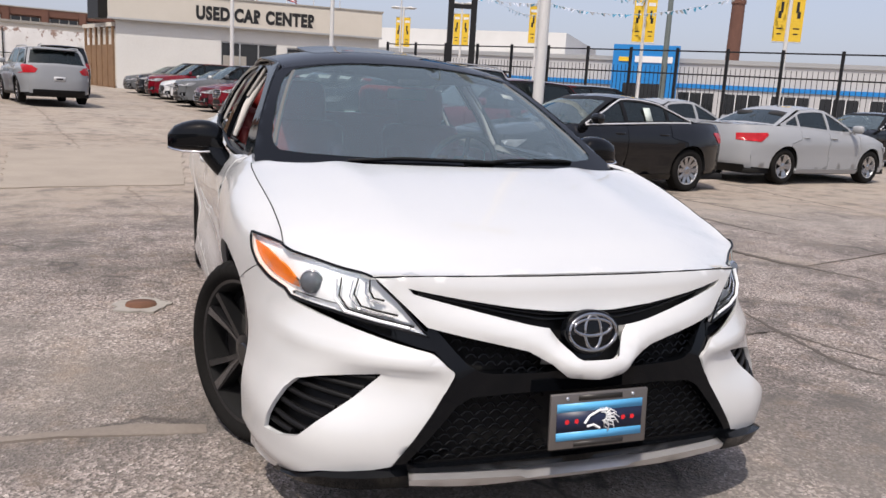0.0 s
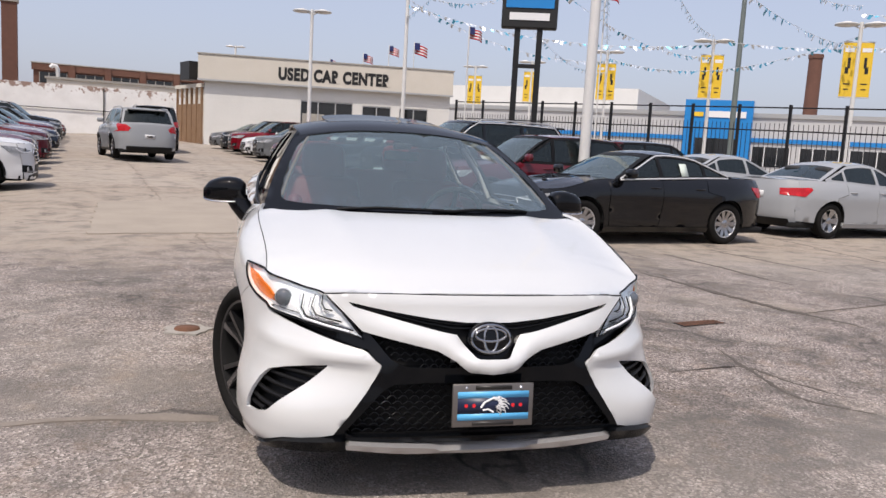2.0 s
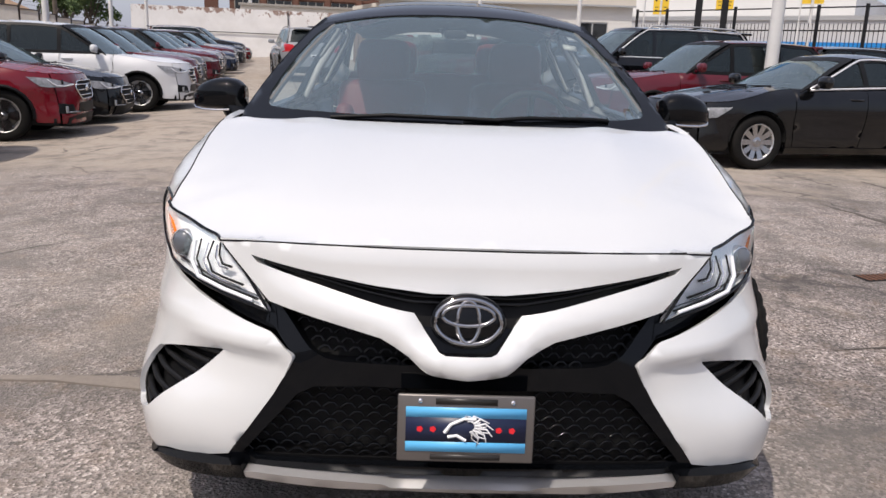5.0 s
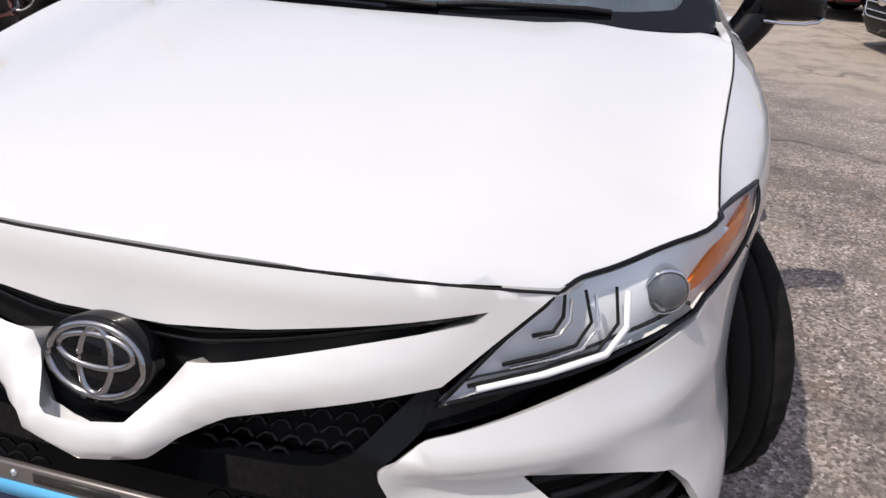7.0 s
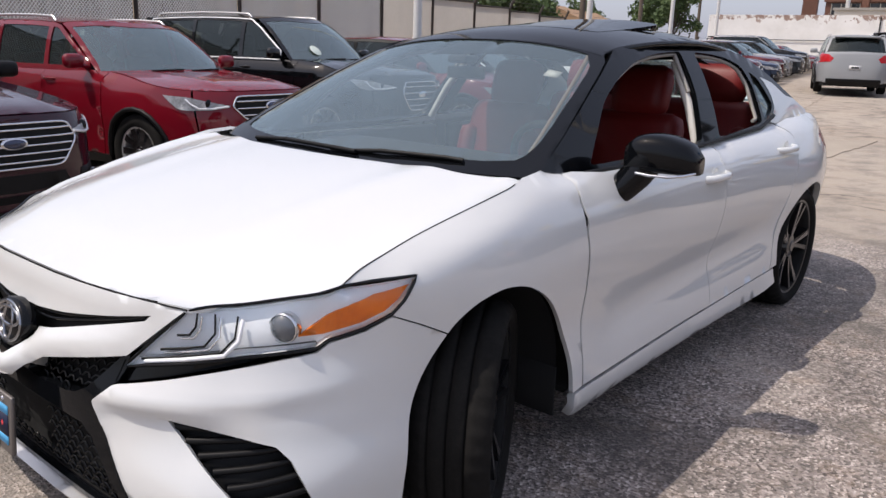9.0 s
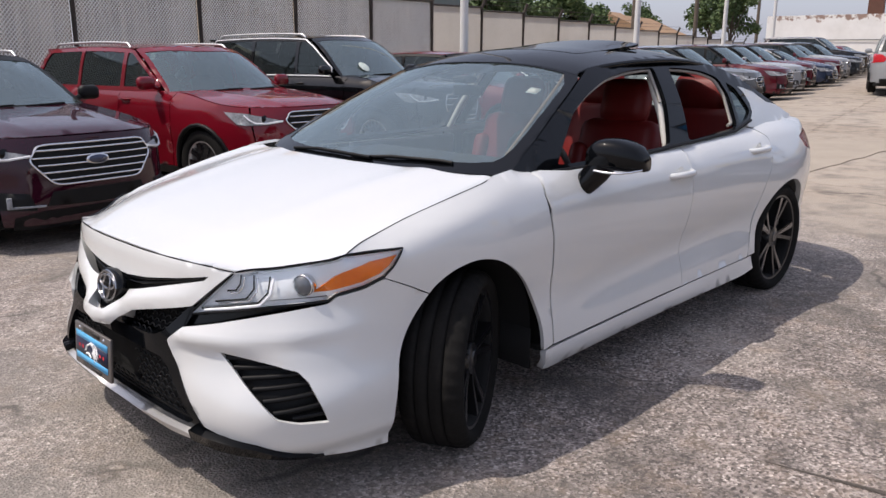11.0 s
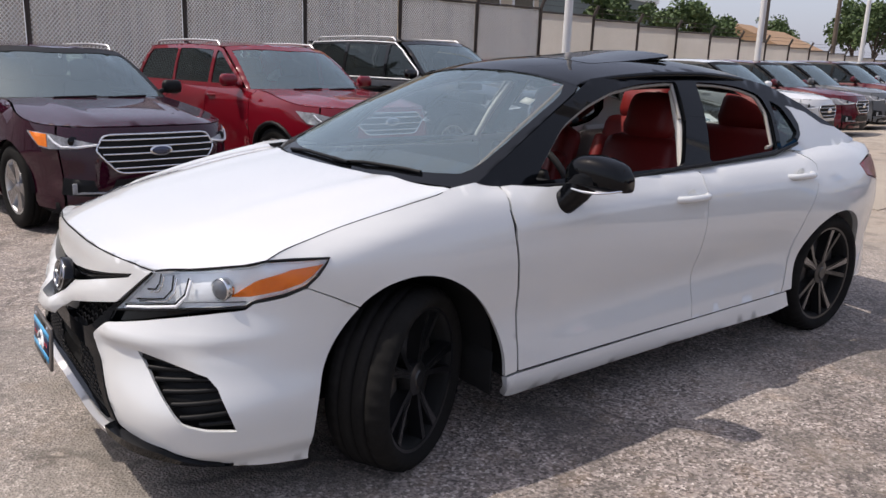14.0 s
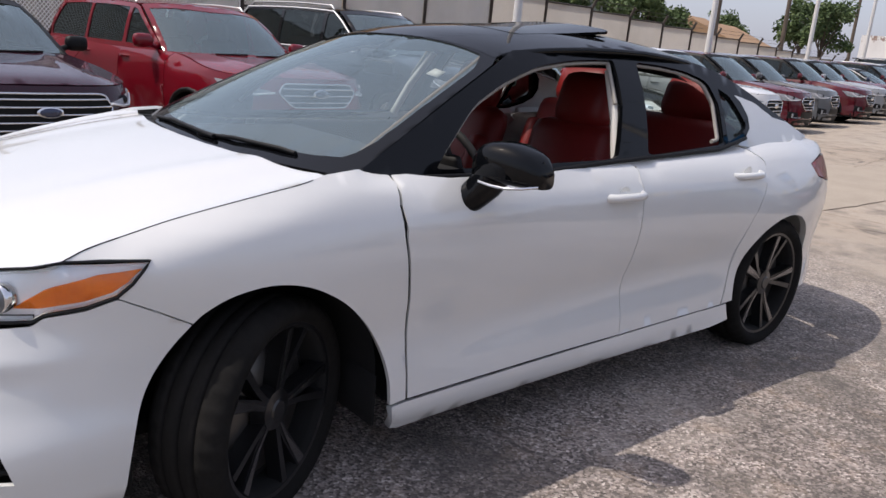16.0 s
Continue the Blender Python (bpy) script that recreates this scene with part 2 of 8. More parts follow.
PILLAR_GREY = mottled("grey_pillar_trim", (0.15, 0.15, 0.145), (0.12, 0.12, 0.115), 5, 120, 0.8, 0.15, 0.001)
WELL = material("wheel_well_dark", (0.006, 0.006, 0.006), 0.95)
GROUND = ground_material()

# ---- shapes: splines and body skins ----
def spline(*knots):
    """A smooth curve through knots (a, b): b as a function of a, flat beyond its ends."""
    xs, ys = [k[0] for k in knots], [k[1] for k in knots]
    n = len(xs)
    d = [(ys[i + 1] - ys[i]) / (xs[i + 1] - xs[i]) for i in range(n - 1)]
    m = [d[0]] + [0.0 if d[i - 1] * d[i] <= 0 else 2 * d[i - 1] * d[i] / (d[i - 1] + d[i]) for i in range(1, n - 1)] + [d[-1]]

    def at(v):
        if v <= xs[0]:
            return ys[0]
        if v >= xs[-1]:
            return ys[-1]
        i = 0
        while v > xs[i + 1]:
            i += 1
        h = xs[i + 1] - xs[i]
        t = (v - xs[i]) / h
        a, b = t * t * (3 - 2 * t), t * (1 - t)
        return ys[i] * (1 - a) + ys[i + 1] * a + h * b * ((1 - t) * m[i] - t * m[i + 1])

    return at


class Skin:
    """The outer surface of a car, nose towards -y, front axle at y = 0, ground at z = 0."""

    def __init__(self, *, w, k, bumps, shoulder, roll, nose, tail, yf, nfz, yr, nr, edge, crest, pow, gw, gk, gf, gsweep, gr, grsweep, rz, rcrown, rw, seam=None):
        self.seam = seam
        self.w, self.k, self.bumps, self.shoulder, self.roll, self.nose = w, k, bumps, shoulder, roll, nose
        self.tail, self.yf, self.nfz, self.yr, self.nr, self.edge = tail, yf, nfz, yr, nr, edge
        self.crest, self.pow, self.gw, self.gk, self.gf, self.gsweep = crest, pow, gw, gk, gf, gsweep
        self.gr, self.grsweep, self.rz, self.rcrown, self.rw = gr, grsweep, rz, rcrown, rw

    def width(self, y, z):
        w = self.w(z) * self.k(y)
        for y0, ry, z0, rz, amount in self.bumps:
            e = ((y - y0) / ry) ** 2 + ((z - z0) / rz) ** 2
            if e < 6:
                w += amount * math.exp(-e)
        over = z - self.shoulder(y)
        if self.seam and y < 0.45:
            if over > 0 and y > -0.53:
                t = min(1.1, over / (self.edge(y) - self.shoulder(y)))
                q, n = max(0.0, (self.yf - y) / (self.yf - self.nose(z))), self.nfz(z)
                rolled = w - (w - self.seam(y) / max(0.2, 1 - q**n) ** (1 / n)) * t * t
                k = max(0.0, min(1.0, (0.45 - y) / 0.15))
                w = rolled * k + (w - self.roll * min(over, 0.1) ** 2) * (1 - k)
        elif over > 0:
            over = min(over, 0.1)
            w -= self.roll * over * over
        return w

    def side(self, y, z):
        """The half width at y and z."""
        w = self.width(y, z)
        if y < self.yf:
            q, n = min(1.0, (self.yf - y) / (self.yf - self.nose(z))), self.nfz(z)
            return w * max(0.0, 1 - q**n) ** (1 / n)
        if y > self.yr:
            q = min(1.0, (y - self.yr) / (self.tail(z) - self.yr))
            return w * max(0.0, 1 - q**self.nr) ** (1 / self.nr)
        return w

    def front(self, x, z):
        r, n = min(1.0, abs(x) / self.width(self.yf - 0.6, z)), self.nfz(z)
        return self.yf - (self.yf - self.nose(z)) * max(0.0, 1 - r**n) ** (1 / n)

    def rear(self, x, z):
        r = min(1.0, abs(x) / self.width(self.yr + 0.6, z))
        return self.yr + (self.tail(z) - self.yr) * max(0.0, 1 - r**self.nr) ** (1 / self.nr)

    def top(self, x, y):
        """Bonnet and boot lid: height over x, y."""
        if self.seam and y < 1.0:
            back = self.front(x, 0.76) - self.nose(0.76)
            b = min(1.0, abs(x) / self.seam(y)) ** 6
            return self.crest(y - back) * (1 - b) + self.edge(y) * b
        r = min(1.0, abs(x) / max(0.05, self.side(y, self.edge(y))))
        return self.edge(y) + (self.crest(y) - self.edge(y)) * (1 - r**self.pow)

    def cabin(self, y, z):
        return self.gw(z) * self.gk(y)

    def screen(self, x, z):
        return self.gf(z) + self.gsweep * (abs(x) / self.gw(z)) ** 2.3

    def backlight(self, x, z):
        return self.gr(z) - self.grsweep * (abs(x) / self.gw(z)) ** 2.3

    def roof(self, x, y):
        return self.rz(y) - self.rcrown * (abs(x) / self.rw(y)) ** 2.4


def main_sedan_skin():
    """The white sedan's own surface."""
    return Skin(
        w=spline((0.16, 0.905), (0.22, 0.93), (0.32, 0.925), (0.48, 0.905), (0.62, 0.922), (0.74, 0.935), (0.84, 0.925), (0.92, 0.895), (1.0, 0.85), (1.1, 0.79)),
        k=spline((-1.0, 1.0), (0.3, 1.0), (1.4, 0.985), (2.6, 1.0), (3.3, 0.985), (3.9, 0.94)),
        bumps=((0.0, 0.36, 0.62, 0.22, 0.02), (2.82, 0.42, 0.66, 0.26, 0.03)),
        shoulder=spline((-0.95, 0.7), (-0.53, 0.74), (-0.1, 0.843), (0.25, 0.93), (0.6, 0.945), (1.5, 0.955), (2.3, 0.98), (3.1, 1.02), (3.8, 1.04)), roll=36.0,
        nose=spline((0.14, -0.9), (0.2, -0.955), (0.3, -0.98), (0.42, -0.985), (0.51, -0.985), (0.6, -0.955), (0.7, -0.92), (0.757, -0.912), (0.8, -0.872)),
        tail=spline((0.2, 3.78), (0.35, 3.84), (0.6, 3.86), (0.85, 3.84), (1.05, 3.80), (1.12, 3.74)),
        yf=0.35, nfz=spline((0.2, 5.0), (0.3, 4.8), (0.45, 3.6), (0.6, 3.1), (0.72, 3.15), (0.8, 3.25)), yr=2.6, nr=3.2,
        seam=spline((-0.92, 0.25), (-0.87, 0.36), (-0.82, 0.5), (-0.765, 0.606), (-0.64, 0.725), (-0.54, 0.812), (-0.45, 0.810), (-0.35, 0.812), (-0.2, 0.822), (0.0, 0.836), (0.1, 0.838), (0.2, 0.824), (0.32, 0.8)),
        edge=spline((-0.95, 0.772), (-0.85, 0.770), (-0.765, 0.757), (-0.53, 0.798), (-0.46, 0.828), (-0.36, 0.857), (-0.26, 0.886), (-0.14, 0.915), (0.0, 0.946), (0.1, 0.966), (0.25, 1.0), (0.5, 1.03), (2.6, 1.06), (3.1, 1.068), (3.45, 1.03), (3.8, 0.98)),
        crest=spline((-0.97, 0.765), (-0.907, 0.776), (-0.8, 0.806), (-0.7, 0.838), (-0.4, 0.905), (0.0, 0.975), (0.3, 1.008), (0.5, 1.03), (3.1, 1.105), (3.5, 1.085), (3.8, 1.06)),
        pow=2.4,
        gw=spline((0.9, 0.86), (0.98, 0.825), (1.1, 0.775), (1.25, 0.695), (1.36, 0.62), (1.45, 0.54)),
        gk=spline((0.3, 0.985), (1.4, 1.0), (2.3, 0.99), (3.2, 0.93)),
        gf=spline((0.96, 0.09), (1.0, 0.17), (1.1, 0.36), (1.2, 0.555), (1.3, 0.765), (1.385, 0.95), (1.43, 1.07), (1.47, 1.25)), gsweep=0.17,
        gr=spline((1.05, 3.35), (1.12, 3.2), (1.2, 3.02), (1.3, 2.8), (1.38, 2.57), (1.43, 2.3)), grsweep=0.12,
        rz=spline((0.85, 1.35), (0.95, 1.388), (1.15, 1.443), (1.35, 1.472), (1.6, 1.489), (1.9, 1.494), (2.2, 1.478), (2.5, 1.432), (2.7, 1.375)), rcrown=0.07,
        rw=spline((1.0, 0.59), (1.5, 0.605), (2.2, 0.59), (2.6, 0.54)),
    )

# ---- building helpers ----
def geometry(bm, name, mats, smooth=True):
    me = bpy.data.meshes.new(name)
    bm.to_mesh(me)
    bm.free()
    for mt in mats if isinstance(mats, (list, tuple)) else [mats]:
        me.materials.append(mt)
    if smooth:
        me.polygons.foreach_set("use_smooth", [True] * len(me.polygons))
        me.update()
    return me


def part(name, bm, mats, parent, label="", smooth=True):
    """One mesh object under a thing or a part."""
    ob = new(name, geometry(bm, name, mats, smooth) if isinstance(bm, bmesh.types.BMesh) else bm)
    ob.parent = parent
    return tagged(ob, label=label)


def thing(name, label, category, group="", kind="", m=None):
    """A top-level empty that carries parts."""
    ob = new(name)
    ob.empty_display_size = 0.2
    if m is not None:
        ob.matrix_basis = m
    return tagged(ob, label, category, group, kind)


def solo(name, bm, mats, label, category, group="", kind="", m=None, smooth=False):
    ob = new(name, geometry(bm, name, mats, smooth))
    if m is not None:
        ob.matrix_basis = m
    return tagged(ob, label, category, group, kind)


def box(bm, x0, x1, y0, y1, z0, z1, bevel=0.0, m=None):
    v = [bm.verts.new((x, y, z)) for x in (x0, x1) for y in (y0, y1) for z in (z0, z1)]
    faces = [bm.faces.new([v[i] for i in f]) for f in ((0, 1, 3, 2), (4, 6, 7, 5), (0, 4, 5, 1), (2, 3, 7, 6), (0, 2, 6, 4), (1, 5, 7, 3))]
    if bevel:
        edges = list({e for f in faces for e in f.edges})
        made = bmesh.ops.bevel(bm, geom=edges, offset=bevel, segments=2, profile=0.5, affect="EDGES")
        v = list({w for f in made["faces"] for w in f.verts} | {w for w in v if w.is_valid})
    if m is not None:
        bmesh.ops.transform(bm, matrix=m, verts=[w for w in v if w.is_valid])
    return bm


def lathe(bm, profile, steps=32, m=None, arc=2 * math.pi):
    """Turns (radius, along) pairs about the x axis."""
    rings = []
    closed = abs(arc - 2 * math.pi) < 1e-6
    for i in range(steps if closed else steps + 1):
        a = arc * i / steps
        rings.append([bm.verts.new((along, r * math.cos(a), r * math.sin(a))) for r, along in profile])
    made = [v for ring in rings for v in ring]
    for i in range(steps):
        p, q = rings[i], rings[(i + 1) % len(rings)]
        for j in range(len(profile) - 1):
            bm.faces.new((p[j], p[j + 1], q[j + 1], q[j]))
    if m is not None:
        bmesh.ops.transform(bm, matrix=m, verts=made)
    return bm


def tube(bm, points, radius, sides=8, close=False, taper=None):
    """A round rod along points."""
    pts = [Vector(p) for p in points]
    rings, up = [], Vector((0, 0, 1))
    for i, p in enumerate(pts):
        a, b = pts[max(i - 1, 0)], pts[min(i + 1, len(pts) - 1)]
        if close:
            a, b = pts[i - 1], pts[(i + 1) % len(pts)]
        d = (b - a).normalized()
        s = d.cross(up)
        s = s.normalized() if s.length > 1e-3 else d.cross(Vector((0, 1, 0))).normalized()
        t = s.cross(d)
        r = radius if taper is None else radius + (taper - radius) * i / (len(pts) - 1)
        rings.append([bm.verts.new(p + r * (math.cos(k * 2 * math.pi / sides) * s + math.sin(k * 2 * math.pi / sides) * t)) for k in range(sides)])
    for i in range(len(rings) if close else len(rings) - 1):
        p, q = rings[i], rings[(i + 1) % len(rings)]
        for k in range(sides):
            bm.faces.new((p[k], q[k], q[(k + 1) % sides], p[(k + 1) % sides]))
    if not close:
        for ring in (rings[0], rings[-1][::-1]):
            bm.faces.new([bm.verts.new(v.co) for v in ring])
    return bm


def slab(bm, outline, depth, lift):
    """A flat outline given thickness: lift(a, b, d) places a corner at depth d."""
    f = [bm.verts.new(lift(a, b, 0.0)) for a, b in outline]
    g = [bm.verts.new(lift(a, b, depth)) for a, b in outline]
    bm.faces.new(f)
    bm.faces.new(g[::-1])
    for i in range(len(f)):
        j = (i + 1) % len(f)
        bm.faces.new((f[j], f[i], g[i], g[j]))
    return bm


def rounded(points, bend=0.35, steps=4):
    """An outline with its corners cut round; a point may carry its own bend as a third value."""
    out, n = [], len(points)
    for i, p in enumerate(points):
        c = Vector(p[:2])
        k = p[2] if len(p) > 2 else bend
        a, b = Vector(points[i - 1][:2]), Vector(points[(i + 1) % n][:2])
        if k <= 0:
            out.append(tuple(c))
            continue
        s, e = c + (a - c) * min(k, 0.5), c + (b - c) * min(k, 0.5)
        for j in range(steps + 1):
            t = j / steps
            out.append(tuple(s * (1 - t) ** 2 + c * 2 * t * (1 - t) + e * t * t))
    return out


def inside(outline, pts):
    """Which of the points lie within the outline."""
    o = np.array(outline)
    x, y = pts[:, 0][:, None], pts[:, 1][:, None]
    x0, y0 = o[:, 0], o[:, 1]
    x1, y1 = np.roll(x0, -1), np.roll(y0, -1)
    with np.errstate(divide="ignore", invalid="ignore"):
        cross = ((y0 > y) != (y1 > y)) & (x < (x1 - x0) * (y - y0) / (y1 - y0) + x0)
    return cross.sum(1) % 2 == 1


def dense(outline, step):
    out = []
    for i, a in enumerate(outline):
        b = outline[(i + 1) % len(outline)]
        n = max(1, int(math.ceil(math.dist(a, b) / step)))
        out += [(a[0] + (b[0] - a[0]) * j / n, a[1] + (b[1] - a[1]) * j / n) for j in range(n)]
    clean = [out[0]]
    for p in out[1:]:
        if math.dist(p, clean[-1]) > 1e-4:
            clean.append(p)
    if math.dist(clean[0], clean[-1]) < 1e-4:
        clean.pop()
    return clean


def sheet(outline, lift, facing, step=0.05, holes=(), thick=0.012, sink=0.0, flip=False):
    """A panel cut from a curved surface: outline and holes in its two coordinates, lift(a, b) the place, facing a rough outward way.
    Its rims turn inwards by thick; sink lowers the whole."""
    from mathutils.geometry import delaunay_2d_cdt

    rims = [dense(outline, step)] + [dense(h, step) for h in holes]
    pts, edges = [], []
    for r in rims:
        s = len(pts)
        pts += r
        edges += [(s + i, s + (i + 1) % len(r)) for i in range(len(r))]
    o = np.array(rims[0])
    lo, hi = o.min(0), o.max(0)
    gx, gy = np.arange(lo[0] + step / 2, hi[0], step), np.arange(lo[1] + step / 2, hi[1], step)
    if len(gx) and len(gy):
        g = np.array([(x + (0.5 * step if j % 2 else 0), y) for j, y in enumerate(gy) for x in gx])
        ok = inside(rims[0], g)
        for h in rims[1:]:
            ok &= ~inside(h, g)
        g = g[ok]
        edge = np.array(pts)
        if len(g):
            near = np.array([np.min(np.hypot(*(edge - p).T)) for p in g])
            g = g[near > step * 0.55]
            pts = pts + [tuple(p) for p in g]
    vs, _, fs, *_ = delaunay_2d_cdt([Vector(p) for p in pts], edges, [], 0, 1e-6)
    vs2 = np.array([(v.x, v.y) for v in vs])
    mid = np.array([vs2[list(f)].mean(0) for f in fs])
    keep = inside(rims[0], mid)
    for h in rims[1:]:
        keep &= ~inside(h, mid)
    e = 1e-3
    place, norm = [], []
    facing = Vector(facing)
    for a, b in vs2:
        p = Vector(lift(a, b))
        n = (Vector(lift(a + e, b)) - Vector(lift(a - e, b))).cross(Vector(lift(a, b + e)) - Vector(lift(a, b - e)))
        n = n.normalized() if n.length > 1e-12 else facing.normalized()
        if n.dot(facing) < 0:
            n = -n
        place.append(p - n * sink)
        norm.append(n)
    bm = bmesh.new()
    mirror = Vector((-1, 1, 1))
    if flip:
        place, norm = [p * mirror for p in place], [n * mirror for n in norm]
    bv = [bm.verts.new(p) for p in place]
    count = {}
    faces = []
    for f, k in zip(fs, keep):
        if not k:
            continue
        p = [place[i] for i in f]
        c = (p[1] - p[0]).cross(p[2] - p[0])
        f = list(f) if c.dot(norm[f[0]] + norm[f[1]] + norm[f[2]]) > 0 else list(f)[::-1]
        faces.append(f)
        for i in range(3):
            d = (f[i], f[(i + 1) % 3])
            count[d] = True
    for f in faces:
        try:
            bm.faces.new([bv[i] for i in f])
        except ValueError:
            pass
    if thick:
        top, low = {}, {}
        for a, b in count:
            if (b, a) in count:
                continue
            for i in (a, b):
                if i not in top:
                    top[i] = bm.verts.new(place[i])
                    low[i] = bm.verts.new(place[i] - norm[i] * thick)
            bm.faces.new((top[b], top[a], low[a], low[b]))
    for v in [v for v in bm.verts if not v.link_faces]:
        bm.verts.remove(v)
    return bm


def both(name, parent, mats, outline, lift, facing, label="", **k):
    """The same panel on the left and on the right."""
    made = []
    for flip in (False, True):
        made.append(part(name, sheet(outline, lift, facing, flip=flip, **k), mats, parent, label))
    return made


class Wrap:
    """One chart for nose, flank and tail of a skin: a runs round the car from the middle of the nose to the middle of the tail, b is the height."""

    def __init__(self, s):
        self.s = s
        self.turn = math.pi / 2
        self.back = math.pi / 2 + s.yr - s.yf

    def n_front(self, z):
        return self.s.nfz(z)

    def __call__(self, a, z):
        s = self.s
        if a < self.turn:
            p, n = a, s.nfz(z)
            y = s.yf - 0.6
            w, d = s.width(y, z), s.yf - s.nose(z)
            r = ((abs(math.sin(p)) / w) ** n + (abs(math.cos(p)) / d) ** n) ** (-1 / n)
            x, y = r * math.sin(p), s.yf - r * math.cos(p)
            w2 = s.width(y, z)
            return (x * w2 / w, y, z)
        if a <= self.back:
            y = s.yf + a - self.turn
            return (s.width(y, z), y, z)
        p = min(a - self.back, math.pi / 2 + 0.5)
        w, d, n = s.width(s.yr + 0.6, z), s.tail(z) - s.yr, s.nr
        r = ((abs(math.cos(p)) / w) ** n + (abs(math.sin(p)) / d) ** n) ** (-1 / n)
        x, y = r * math.cos(p), s.yr + r * math.sin(p)
        return (x * s.width(y, z) / w, y, z)

    def seek(self, lo, hi, z, axis, value, up):
        for _ in range(40):
            mid = (lo + hi) / 2
            if (self(mid, z)[axis] < value) == up:
                lo = mid
            else:
                hi = mid
        return ((lo + hi) / 2, z)

    def x(self, x, z):
        """The chart's point at a half width on the nose."""
        return self.seek(0.0, self.turn, z, 0, x, True)

    def r(self, x, z):
        """The same on the tail."""
        return self.seek(self.back, self.back + math.pi / 2, z, 0, x, False)

    def y(self, y, z):
        return self.seek(0.0, self.back + math.pi / 2, z, 1, y, True)


def mir(points):
    """A right half from the middle outwards, made whole."""
    return [(-a, b) for a, b in points[::-1]] + [p for p in points if p[0] > 1e-6]


def smooth_line(points, steps=4):
    """A curve through all the points, rounder than the chain of them."""
    q = [Vector(points[0]), *[Vector(p) for p in points], Vector(points[-1])]
    out = []
    for a, b, c, d in zip(q, q[1:], q[2:], q[3:]):
        for i in range(steps):
            t = i / steps
            out.append(tuple(0.5 * (2 * b + (c - a) * t + (2 * a - 5 * b + 4 * c - d) * t * t + (3 * b - a - 3 * c + d) * t**3)))
    return out + [tuple(points[-1])]


def shrunk(outline, d):
    """The outline moved inwards by d."""
    o = [Vector(p[:2]) for p in outline]
    area = sum(o[i - 1].x * o[i].y - o[i].x * o[i - 1].y for i in range(len(o)))
    sign, out = (1 if area > 0 else -1), []
    for i, p in enumerate(o):
        a, b = (p - o[i - 1]), (o[(i + 1) % len(o)] - p)
        n = Vector((0, 0))
        for e in (a, b):
            if e.length > 1e-7:
                e = e.normalized()
                n += Vector((-e.y, e.x)) * sign
        n = n.normalized() if n.length > 1e-6 else n
        out.append(tuple(p + n * d))
    return out


WHEELS = {}


